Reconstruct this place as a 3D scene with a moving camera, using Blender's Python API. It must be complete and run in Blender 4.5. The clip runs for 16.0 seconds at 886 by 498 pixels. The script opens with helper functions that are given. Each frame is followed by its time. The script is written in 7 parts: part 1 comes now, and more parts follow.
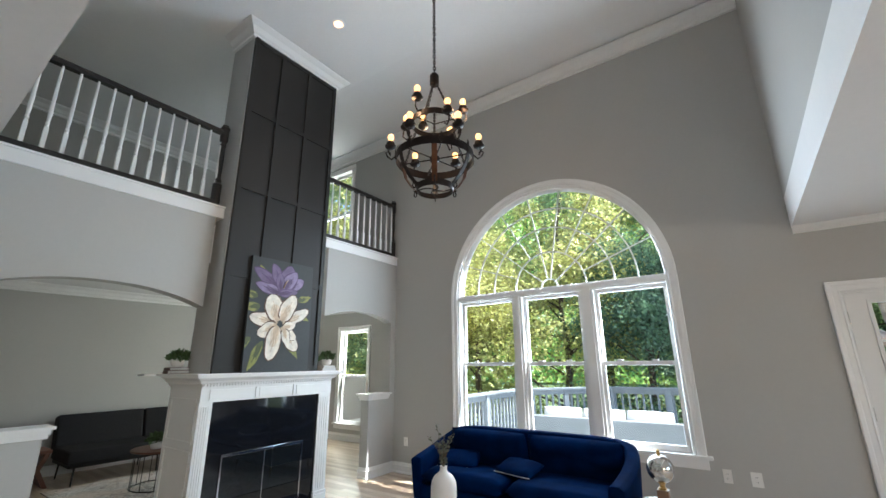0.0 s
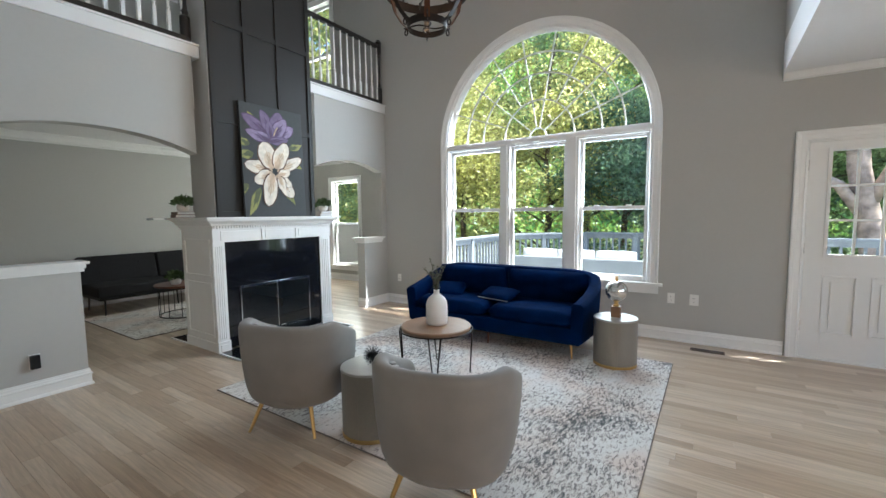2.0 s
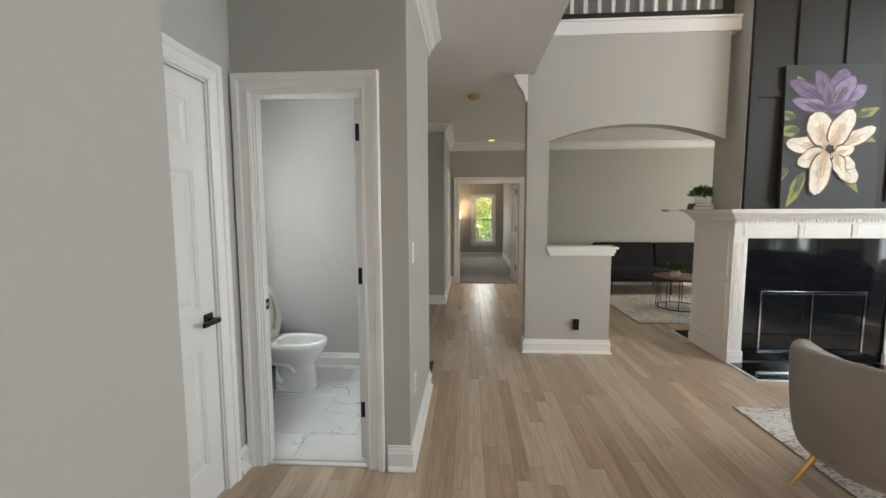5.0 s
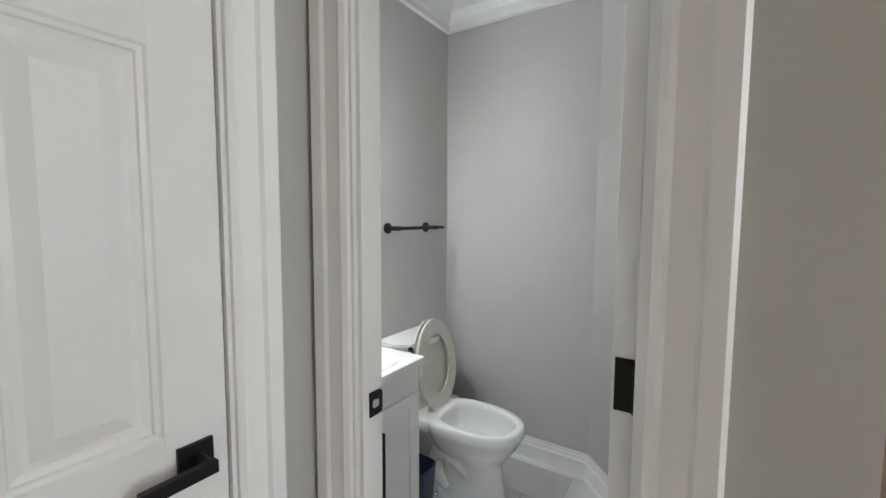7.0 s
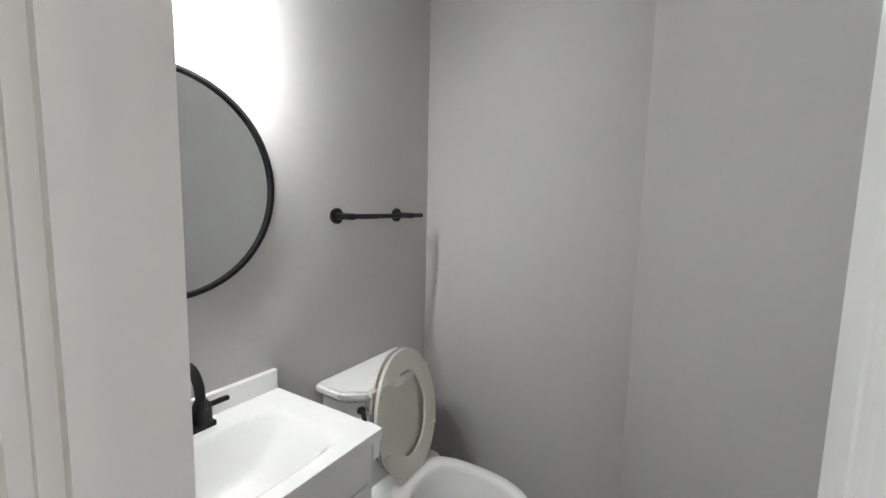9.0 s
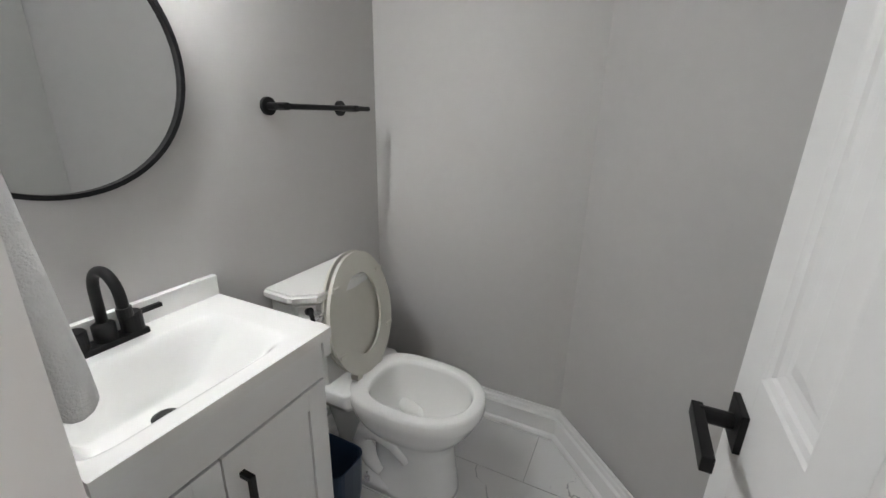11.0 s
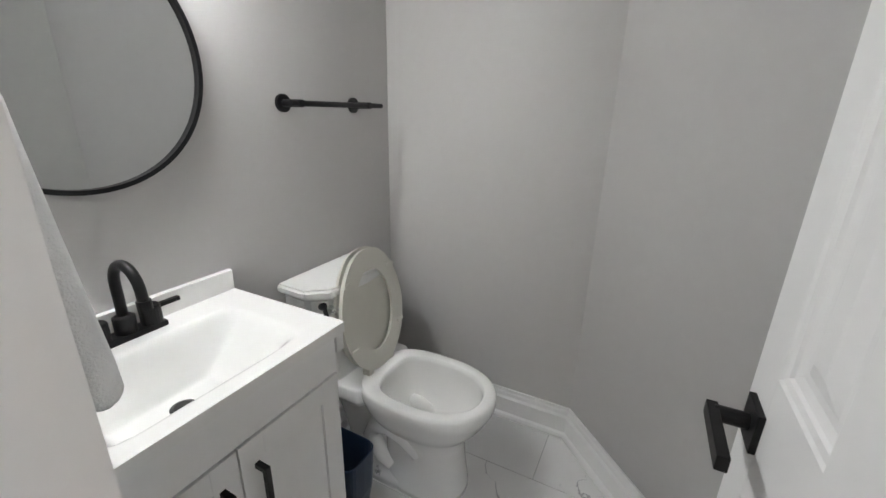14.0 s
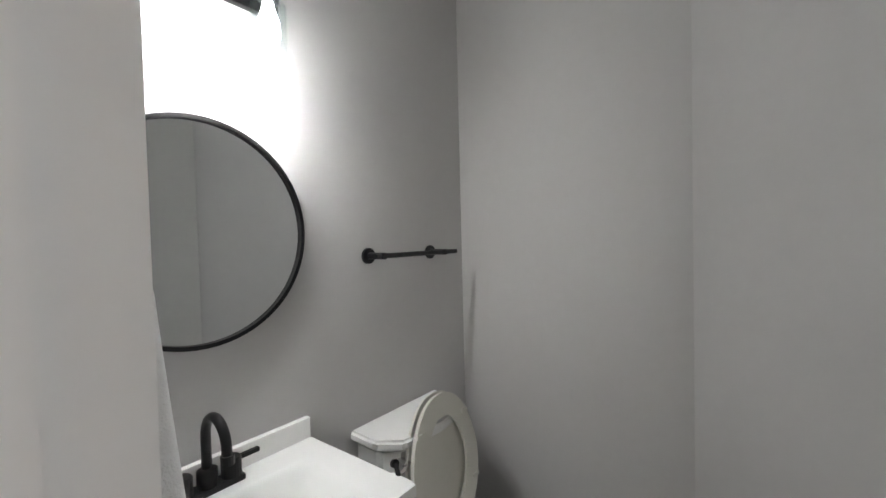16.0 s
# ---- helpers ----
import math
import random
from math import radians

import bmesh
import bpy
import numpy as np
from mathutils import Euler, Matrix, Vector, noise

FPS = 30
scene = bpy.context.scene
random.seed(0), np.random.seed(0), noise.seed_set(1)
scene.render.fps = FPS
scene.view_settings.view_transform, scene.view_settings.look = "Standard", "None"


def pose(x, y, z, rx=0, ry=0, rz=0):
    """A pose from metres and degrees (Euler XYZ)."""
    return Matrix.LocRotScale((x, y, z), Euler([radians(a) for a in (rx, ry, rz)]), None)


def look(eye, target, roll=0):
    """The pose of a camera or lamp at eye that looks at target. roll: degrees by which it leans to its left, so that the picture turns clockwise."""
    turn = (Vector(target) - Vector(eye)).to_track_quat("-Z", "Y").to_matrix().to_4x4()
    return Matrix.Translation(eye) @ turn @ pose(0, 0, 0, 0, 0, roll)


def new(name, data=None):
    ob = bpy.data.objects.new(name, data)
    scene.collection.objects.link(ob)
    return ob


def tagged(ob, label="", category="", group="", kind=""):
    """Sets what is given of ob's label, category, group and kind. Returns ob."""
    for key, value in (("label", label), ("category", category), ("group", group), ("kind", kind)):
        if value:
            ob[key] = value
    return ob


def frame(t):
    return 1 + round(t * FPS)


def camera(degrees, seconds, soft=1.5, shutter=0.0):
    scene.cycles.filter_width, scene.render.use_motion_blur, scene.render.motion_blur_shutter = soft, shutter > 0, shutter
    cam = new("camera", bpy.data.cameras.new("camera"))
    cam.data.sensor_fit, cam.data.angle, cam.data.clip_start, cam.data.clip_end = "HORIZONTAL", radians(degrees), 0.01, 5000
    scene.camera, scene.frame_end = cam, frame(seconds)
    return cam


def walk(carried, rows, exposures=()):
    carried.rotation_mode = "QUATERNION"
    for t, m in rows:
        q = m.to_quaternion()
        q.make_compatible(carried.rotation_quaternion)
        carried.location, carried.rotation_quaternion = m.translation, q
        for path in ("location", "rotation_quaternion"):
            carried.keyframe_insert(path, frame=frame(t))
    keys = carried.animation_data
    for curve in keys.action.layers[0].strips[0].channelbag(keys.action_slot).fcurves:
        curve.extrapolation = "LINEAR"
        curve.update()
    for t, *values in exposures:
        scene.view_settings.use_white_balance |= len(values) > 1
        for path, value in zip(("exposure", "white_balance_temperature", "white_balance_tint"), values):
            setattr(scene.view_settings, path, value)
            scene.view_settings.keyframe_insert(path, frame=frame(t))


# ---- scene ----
cam = camera(94.5, 16.0)
PATH = [
    (0, (0.62, 0.516, 1.513), (-0.491, 2.091, 2.048), -0.6),
    (0.5, (0.634, 0.475, 1.482), (-0.496, 2.088, 1.833), -0.5),
    (1, (0.644, 0.413, 1.465), (-0.48, 2.062, 1.59), -0.5),
    (1.5, (0.662, 0.349, 1.44), (-0.442, 2.016, 1.382), -0.6),
    (2, (0.678, 0.314, 1.429), (-0.417, 1.979, 1.263), -0.7),
    (2.5, (0.683, 0.309, 1.431), (-0.435, 1.957, 1.25), -0.6),
    (3, (0.669, 0.304, 1.43), (-0.548, 1.884, 1.272), -0.3),
    (3.5, (0.641, 0.3, 1.439), (-0.791, 1.691, 1.305), 0.0),
    (4, (0.616, 0.347, 1.453), (-1.088, 1.383, 1.31), 0.7),
    (4.5, (0.528, 0.338, 1.421), (-1.418, 0.765, 1.244), 0.8),
    (5, (0.265, 0.113, 1.418), (-1.723, -0.01, 1.237), -0.2),
    (5.2, (0.139, 0.034, 1.41), (-1.833, -0.239, 1.223), -0.4),
    (7.3, (-1.396, -0.453, 1.339), (-3.026, -1.601, 1.183), -0.0),
    (7.6, (-1.525, -0.543, 1.366), (-3.133, -1.722, 1.206), -0.4),
    (8, (-1.673, -0.619, 1.348), (-3.295, -1.779, 1.194), -0.2),
    (10.3, (-1.844, -0.706, 1.319), (-3.621, -1.55, 0.957), 2.5),
    (10.5, (-1.859, -0.691, 1.298), (-3.614, -1.553, 0.879), 1.6),
    (11, (-1.854, -0.687, 1.274), (-3.568, -1.505, 0.648), 1.3),
    (11.5, (-1.851, -0.679, 1.248), (-3.507, -1.451, 0.433), 1.2),
    (12, (-1.847, -0.674, 1.238), (-3.439, -1.402, 0.27), 1.4),
    (12.5, (-1.838, -0.67, 1.224), (-3.394, -1.378, 0.186), 1.4),
    (13, (-1.84, -0.669, 1.228), (-3.391, -1.386, 0.19), 1.5),
    (13.5, (-1.842, -0.672, 1.239), (-3.449, -1.453, 0.34), 1.3),
    (14, (-1.847, -0.692, 1.274), (-3.537, -1.549, 0.634), 1.3),
    (14.5, (-1.851, -0.702, 1.316), (-3.595, -1.611, 0.952), 0.9),
    (15, (-1.86, -0.692, 1.332), (-3.602, -1.655, 1.141), 0.3),
    (15.5, (-1.855, -0.697, 1.324), (-3.567, -1.725, 1.223), -0.7),
    (16, (-1.847, -0.694, 1.337), (-3.441, -1.901, 1.284), -1.4),
]
walk(cam, [(t, look(eye, target, roll)) for t, eye, target, roll in PATH],
     exposures=[(0, 1.75, 5780, 6), (3, 1.75, 5850, 6.5), (4, 1.82, 6200, 8.5), (5, 1.92, 6700, 11), (7.5, 1.75, 6600, 13), (8.2, 1.70, 6700, 14), (10.5, 1.53, 6850, 17), (12.5, 1.75, 6850, 17), (13.5, 1.70, 6850, 17), (14.5, 1.55, 6800, 17), (15, 1.38, 6750, 17), (16, 1.28, 6850, 17)])

# ---- world, sun, exposure ----
SUN_EL, SUN_AZ = 60.0, 68.0          # degrees; azimuth from +y towards +x
w = bpy.data.worlds.new("sky")
scene.world = w
w.use_nodes = True
sky = w.node_tree.nodes.new("ShaderNodeTexSky")
sky.sky_type, sky.sun_disc = "NISHITA", False
sky.sun_elevation, sky.sun_rotation = radians(SUN_EL), radians(SUN_AZ)
bg = w.node_tree.nodes["Background"]
bg.inputs[1].default_value = 0.15
w.node_tree.links.new(sky.outputs[0], bg.inputs[0])
sd = Vector((math.sin(radians(SUN_AZ)) * math.cos(radians(SUN_EL)), math.cos(radians(SUN_AZ)) * math.cos(radians(SUN_EL)), math.sin(radians(SUN_EL))))
sun = new("sun", bpy.data.lights.new("sun", "SUN"))
sun.data.energy, sun.data.angle, sun.data.color = 5.0, radians(0.5), (1, 0.95, 0.87)
sun.matrix_world = look(sd * 40, (0, 0, 0))


def area(name, eye, target, sx, sy, watts, color=(1, 1, 1)):
    la = bpy.data.lights.new(name, "AREA")
    la.shape, la.size, la.size_y, la.energy, la.color = "RECTANGLE", sx, sy, watts, color
    ob = new(name, la)
    ob.matrix_world = look(eye, target)
    return ob


def bulb_light(name, at, watts, color, size=0.03):
    la = bpy.data.lights.new(name, "POINT")
    la.energy, la.color, la.shadow_soft_size = watts, color, size
    ob = new(name, la)
    ob.location = at
    return ob


SKYLIT = (0.87, 0.94, 1.0)
area("window_daylight", (-1.26, 5.62, 2.2), (-1.26, 0, 0.9), 2.6, 3.0, 58, SKYLIT)
area("side_window_daylight", (-6.13, 6.95, 1.4), (-6.0, 0, 0.8), 0.9, 1.9, 34, (1.0, 0.99, 0.86))
area("loft_window_daylight", (-5.48, 5.66, 4.4), (-5.48, 0, 3.4), 0.9, 1.9, 5, (1.0, 0.99, 0.86))
area("bedroom_daylight", (-12.95, 0.585, 1.2), (0, 0.585, 0.7), 0.55, 1.4, 5, SKYLIT)
# Added fills from the unseen east side: cool for the floor, warm for the lobby.
area("assumed_window_daylight", (5.26, 3.0, 1.5), (0, 3.0, 0.7), 2.4, 1.5, 7, SKYLIT)
area("kitchen_warm_fill", (5.26, -1.6, 1.5), (0, -0.6, 0.9), 1.8, 1.2, 30, (1.0, 0.72, 0.48))

# ---- materials ----
def material(name, color, rough=0.6, metal=0.0, vary=0.06, grain=30.0, bump=0.0, bump_scale=200.0, coat=0.0, sheen=0.0, big=1.5, island=0.0, spec=0.5):
    """A surface with variation at two scales and a fine relief."""
    m = bpy.data.materials.new(name)
    m.use_nodes = True
    nt = m.node_tree
    b = nt.nodes["Principled BSDF"]
    b.inputs["Roughness"].default_value = rough
    b.inputs["Metallic"].default_value = metal
    b.inputs["Coat Weight"].default_value = coat
    b.inputs["Specular IOR Level"].default_value = spec
    b.inputs["Sheen Weight"].default_value = sheen
    tc = nt.nodes.new("ShaderNodeTexCoord")
    n1 = nt.nodes.new("ShaderNodeTexNoise"); n1.inputs["Scale"].default_value = big; n1.inputs["Detail"].default_value = 3
    n2 = nt.nodes.new("ShaderNodeTexNoise"); n2.inputs["Scale"].default_value = grain; n2.inputs["Detail"].default_value = 5
    mx = nt.nodes.new("ShaderNodeMath"); mx.operation = "ADD"
    nt.links.new(tc.outputs["Object"], n1.inputs["Vector"]); nt.links.new(tc.outputs["Object"], n2.inputs["Vector"])
    nt.links.new(n1.outputs["Fac"], mx.inputs[0]); nt.links.new(n2.outputs["Fac"], mx.inputs[1])
    mr = nt.nodes.new("ShaderNodeMapRange")
    mr.inputs[1].default_value, mr.inputs[2].default_value = 0.6, 1.4
    mr.inputs[3].default_value, mr.inputs[4].default_value = 1 - vary, 1 + vary
    nt.links.new(mx.outputs[0], mr.inputs[0])
    val = mr.outputs[0]
    if island:
        oi = nt.nodes.new("ShaderNodeObjectInfo")
        r2 = nt.nodes.new("ShaderNodeMapRange"); r2.inputs[3].default_value, r2.inputs[4].default_value = 1 - island, 1 + island
        nt.links.new(oi.outputs["Random"], r2.inputs[0])
        mm = nt.nodes.new("ShaderNodeMath"); mm.operation = "MULTIPLY"
        nt.links.new(val, mm.inputs[0]); nt.links.new(r2.outputs[0], mm.inputs[1])
        val = mm.outputs[0]
    vm = nt.nodes.new("ShaderNodeVectorMath"); vm.operation = "SCALE"; vm.inputs[0].default_value = color
    nt.links.new(val, vm.inputs["Scale"])
    nt.links.new(vm.outputs[0], b.inputs["Base Color"])
    if bump:
        n3 = nt.nodes.new("ShaderNodeTexNoise"); n3.inputs["Scale"].default_value = bump_scale; n3.inputs["Detail"].default_value = 4
        nt.links.new(tc.outputs["Object"], n3.inputs["Vector"])
        bp = nt.nodes.new("ShaderNodeBump"); bp.inputs["Strength"].default_value = bump; bp.inputs["Distance"].default_value = 0.002
        nt.links.new(n3.outputs["Fac"], bp.inputs["Height"]); nt.links.new(bp.outputs[0], b.inputs["Normal"])
    return m


def glowing(name, color, strength):
    m = bpy.data.materials.new(name)
    m.use_nodes = True
    b = m.node_tree.nodes["Principled BSDF"]
    b.inputs["Base Color"].default_value = (*color, 1)
    b.inputs["Emission Color"].default_value = (*color, 1)
    b.inputs["Emission Strength"].default_value = strength
    return m


def glass(name, color=(1, 1, 1), rough=0.0):
    m = bpy.data.materials.new(name)
    m.use_nodes = True
    b = m.node_tree.nodes["Principled BSDF"]
    b.inputs["Base Color"].default_value = (*color, 1)
    b.inputs["Transmission Weight"].default_value = 1
    b.inputs["Roughness"].default_value = rough
    b.inputs["IOR"].default_value = 1.45
    return m


def thin_glass(name, gloss=0.08):
    """A thin pane: mostly clear, with a little mirror that grows at grazing angles."""
    m = bpy.data.materials.new(name)
    m.use_nodes = True
    nt = m.node_tree
    nt.nodes.remove(nt.nodes["Principled BSDF"])
    out = nt.nodes["Material Output"]
    tr = nt.nodes.new("ShaderNodeBsdfTransparent"); tr.inputs[0].default_value = (0.96, 0.98, 0.97, 1)
    gl = nt.nodes.new("ShaderNodeBsdfGlossy"); gl.inputs["Roughness"].default_value = 0.0
    fr = nt.nodes.new("ShaderNodeFresnel"); fr.inputs[0].default_value = 1.45
    mx = nt.nodes.new("ShaderNodeMixShader")
    nt.links.new(fr.outputs[0], mx.inputs[0]); nt.links.new(tr.outputs[0], mx.inputs[1]); nt.links.new(gl.outputs[0], mx.inputs[2])
    nt.links.new(mx.outputs[0], out.inputs[0])
    return m


def shade_glass(name):
    """Blown glass seen edge to edge: clear with a faint even gloss."""
    m = bpy.data.materials.new(name)
    m.use_nodes = True
    nt = m.node_tree
    nt.nodes.remove(nt.nodes["Principled BSDF"])
    tr = nt.nodes.new("ShaderNodeBsdfTransparent"); tr.inputs[0].default_value = (0.95, 0.97, 0.97, 1)
    gl = nt.nodes.new("ShaderNodeBsdfGlossy"); gl.inputs["Roughness"].default_value = 0.03
    mx = nt.nodes.new("ShaderNodeMixShader"); mx.inputs[0].default_value = 0.07
    nt.links.new(tr.outputs[0], mx.inputs[1]); nt.links.new(gl.outputs[0], mx.inputs[2]); nt.links.new(mx.outputs[0], nt.nodes["Material Output"].inputs[0])
    return m


WALL = material("wall_paint_greige", (0.455, 0.45, 0.43), 0.7, vary=0.02, bump=0.12, bump_scale=260)
BATHWALL = material("bath_wall_paint", (0.505, 0.495, 0.485), 0.55, vary=0.02, bump=0.12, bump_scale=260)
CEIL = material("ceiling_paint", (0.80, 0.80, 0.80), 0.85, vary=0.02, bump=0.1, bump_scale=200)
TRIM = material("white_trim_paint", (0.82, 0.82, 0.81), 0.35, vary=0.02, grain=12, bump=0.04, bump_scale=90)
DOORW = material("white_door_paint", (0.80, 0.80, 0.79), 0.38, vary=0.02, grain=14, bump=0.05, bump_scale=120)
OAK = material("pale_oak_board", (0.45, 0.345, 0.25), 0.33, vary=0.10, grain=9, bump=0.06, bump_scale=60, island=0.22)
GROOVE = material("floor_groove", (0.20, 0.15, 0.11), 0.8)
BLACKWOOD = material("black_handrail_wood", (0.016, 0.013, 0.012), 0.35, vary=0.15)
PANEL = material("charcoal_panel_paint", (0.025, 0.0235, 0.0225), 0.5, vary=0.05, bump=0.05, spec=0.3)
GRANITE = material("black_polished_granite", (0.008, 0.009, 0.012), 0.06, vary=0.4, grain=160)
BLACKMET = material("matt_black_metal", (0.006, 0.006, 0.0065), 0.42, spec=0.3, vary=0.08)
IRON = material("dark_wrought_iron", (0.020, 0.014, 0.012), 0.5, metal=0.7, vary=0.3, grain=40, bump=0.3, bump_scale=90)
COPPER = material("worn_copper_iron", (0.11, 0.05, 0.028), 0.42, metal=0.8, vary=0.35, grain=25)
NAVY = material("navy_velvet", (0.0005, 0.0095, 0.046), 0.85, vary=0.45, grain=7, bump=0.2, bump_scale=30, spec=0.03, sheen=0.0, big=3)
NAVYPIPE = material("pale_piping", (0.5, 0.5, 0.52), 0.8)
GREYVELVET = material("taupe_velvet", (0.215, 0.198, 0.184), 0.8, vary=0.10, grain=7, bump=0.2, bump_scale=60, sheen=0.15, big=3)
CHARFAB = material("charcoal_fabric", (0.026, 0.026, 0.028), 0.9, spec=0.1, vary=0.12, bump=0.4, bump_scale=300)
BRASS = material("brushed_brass", (0.60, 0.40, 0.16), 0.3, metal=1.0, vary=0.06)
CHROME = material("chrome", (0.75, 0.75, 0.76), 0.1, metal=1.0)
TABLEWOOD = material("light_brown_table_wood", (0.25, 0.145, 0.085), 0.45, vary=0.2, grain=14, bump=0.1)
DARKWOOD = material("dark_red_wood", (0.14, 0.055, 0.03), 0.4, vary=0.25, grain=10)
CERAMIC = material("white_ceramic", (0.78, 0.76, 0.73), 0.55, vary=0.03)
SHAGREEN = material("taupe_shagreen", (0.235, 0.212, 0.18), 0.45, vary=0.10, grain=90, bump=0.3, bump_scale=350)
DRUMTOP = material("pale_shagreen_top", (0.38, 0.365, 0.34), 0.3, vary=0.06, grain=80)
LEAF = material("plant_leaf", (0.06, 0.11, 0.035), 0.5, vary=0.4, grain=20)
EUCA = material("dried_eucalyptus", (0.12, 0.13, 0.085), 0.6, vary=0.35, grain=20)
PORCELAIN = material("white_porcelain", (0.83, 0.83, 0.81), 0.08, vary=0.01, coat=0.3)
SEATPLASTIC = material("ivory_toilet_seat", (0.66, 0.645, 0.58), 0.28, vary=0.02)
CULTURED = material("white_cultured_marble", (0.85, 0.85, 0.83), 0.15, vary=0.01, coat=0.2)
CABINET = material("white_cabinet_paint", (0.80, 0.80, 0.79), 0.35, vary=0.015, bump=0.03)
TOWEL = material("white_terry", (0.80, 0.80, 0.79), 0.95, vary=0.05, grain=60, bump=1.0, bump_scale=350)
BINBLUE = material("navy_plastic", (0.012, 0.03, 0.065), 0.3)
CARPET = material("grey_carpet", (0.42, 0.42, 0.42), 0.95, vary=0.15, grain=70, bump=0.6, bump_scale=300)
DECKWOOD = material("grey_deck_paint", (0.30, 0.32, 0.34), 0.7, vary=0.15, grain=12, island=0.1)
WICKER = material("white_wicker", (0.24, 0.25, 0.26), 0.8, vary=0.2, grain=120, bump=0.8, bump_scale=140)
CUSHION = material("outdoor_cushion", (0.62, 0.62, 0.62), 0.9, vary=0.04)
BARK = material("bark", (0.11, 0.075, 0.055), 0.9, vary=0.35, grain=18, bump=1.0, bump_scale=40)
GRASS = material("lawn", (0.07, 0.10, 0.03), 0.9, vary=0.4, grain=8)
BOOKS = material("brown_book_cover", (0.12, 0.075, 0.06), 0.6, vary=0.1)
BOOKPALE = material("pale_book_cover", (0.55, 0.50, 0.45), 0.6, vary=0.1)
OUTLET = material("outlet_plastic", (0.80, 0.79, 0.76), 0.35, vary=0.01)
WARMGLOW = glowing("warm_bulb", (1.0, 0.48, 0.15), 1.0)
COOLGLOW = glowing("cool_bulb", (0.90, 0.975, 1.0), 12.0)
LAMPGLOW = glowing("downlight_lens", (1.0, 0.52, 0.22), 1.3)
PANE = thin_glass("window_pane")
CLEAR = glass("clear_glass")
SHADE = shade_glass("lamp_shade_glass")
MIRROR = material("mirror_silver", (0.80, 0.82, 0.82), 0.0, metal=1.0, vary=0.0)


# ---- mesh helpers ----
def part(name, bm, mat, parent=None, label="", smooth=False, m=None):
    """Link a bmesh as ONE mesh object, under a thing or on its own."""
    me = bpy.data.meshes.new(name)
    bmesh.ops.recalc_face_normals(bm, faces=bm.faces)
    if smooth:
        for f in bm.faces:
            f.smooth = True
    bm.to_mesh(me)
    bm.free()
    me.materials.append(mat)
    ob = new(name, me)
    if m is not None:
        ob.matrix_basis = m
    if parent:
        ob.parent = parent
    if label:
        ob["label"] = label
    return ob


def thing(name, at, label, category, group="", rz=0, kind=""):
    ob = new(name)
    ob.matrix_basis = pose(*at, 0, 0, rz)
    ob.empty_display_size = 0.1
    return tagged(ob, label, category, group, kind)


def box(bm, x0, x1, y0, y1, z0, z1, bevel=0.0, seg=2):
    vs = [bm.verts.new(p) for p in ((x0, y0, z0), (x1, y0, z0), (x1, y1, z0), (x0, y1, z0), (x0, y0, z1), (x1, y0, z1), (x1, y1, z1), (x0, y1, z1))]
    fs = [bm.faces.new([vs[i] for i in q]) for q in ((3, 2, 1, 0), (4, 5, 6, 7), (0, 1, 5, 4), (1, 2, 6, 5), (2, 3, 7, 6), (3, 0, 4, 7))]
    if bevel:
        es = list({e for f in fs for e in f.edges})
        bmesh.ops.bevel(bm, geom=es, offset=bevel, segments=seg, profile=0.7, affect="EDGES")
    return vs


def boxes(*specs, bevel=0.0):
    bm = bmesh.new()
    for s in specs:
        box(bm, *s, bevel=bevel)
    return bm


def prism(bm, pts, axis, a, b):
    """A solid of a flat outline, pushed along an axis: 'x': outline (y, z); 'y': (x, z); 'z': (x, y)."""
    def at(p, d):
        return {"x": (d, p[0], p[1]), "y": (p[0], d, p[1]), "z": (p[0], p[1], d)}[axis]
    v0 = [bm.verts.new(at(p, a)) for p in pts]
    v1 = [bm.verts.new(at(p, b)) for p in pts]
    n = len(pts)
    bm.faces.new(v0); bm.faces.new(v1[::-1])
    for i in range(n):
        bm.faces.new((v0[i], v0[(i + 1) % n], v1[(i + 1) % n], v1[i]))


def cyl(bm, p, q, r0, r1=None, n=16, caps=True):
    """A round bar from p to q."""
    p, q = Vector(p), Vector(q)
    r1 = r0 if r1 is None else r1
    z = (q - p).normalized()
    x = z.orthogonal().normalized(); y = z.cross(x)
    a = [bm.verts.new(p + r0 * (x * math.cos(k * math.tau / n) + y * math.sin(k * math.tau / n))) for k in range(n)]
    b = [bm.verts.new(q + r1 * (x * math.cos(k * math.tau / n) + y * math.sin(k * math.tau / n))) for k in range(n)]
    for k in range(n):
        bm.faces.new((a[k], a[(k + 1) % n], b[(k + 1) % n], b[k]))
    if caps:
        bm.faces.new(a[::-1]); bm.faces.new(b)


def lathe(bm, profile, at=(0, 0, 0), n=32, sx=1.0, sy=1.0, caps=True):
    """Turned shape of (radius, height) pairs round z."""
    rings = []
    for r, z in profile:
        if r < 1e-6:
            rings.append([bm.verts.new((at[0], at[1], at[2] + z))])
        else:
            rings.append([bm.verts.new((at[0] + sx * r * math.cos(k * math.tau / n), at[1] + sy * r * math.sin(k * math.tau / n), at[2] + z)) for k in range(n)])
    for a, b in zip(rings, rings[1:]):
        for k in range(n):
            k2 = (k + 1) % n
            if len(a) == 1 and len(b) == 1:
                continue
            if len(a) == 1:
                bm.faces.new((a[0], b[k], b[k2]))
            elif len(b) == 1:
                bm.faces.new((a[k], a[k2], b[0]))
            else:
                bm.faces.new((a[k], a[k2], b[k2], b[k]))
    if caps and len(rings[0]) > 1:
        bm.faces.new(rings[0][::-1])
    if caps and len(rings[-1]) > 1:
        bm.faces.new(rings[-1])


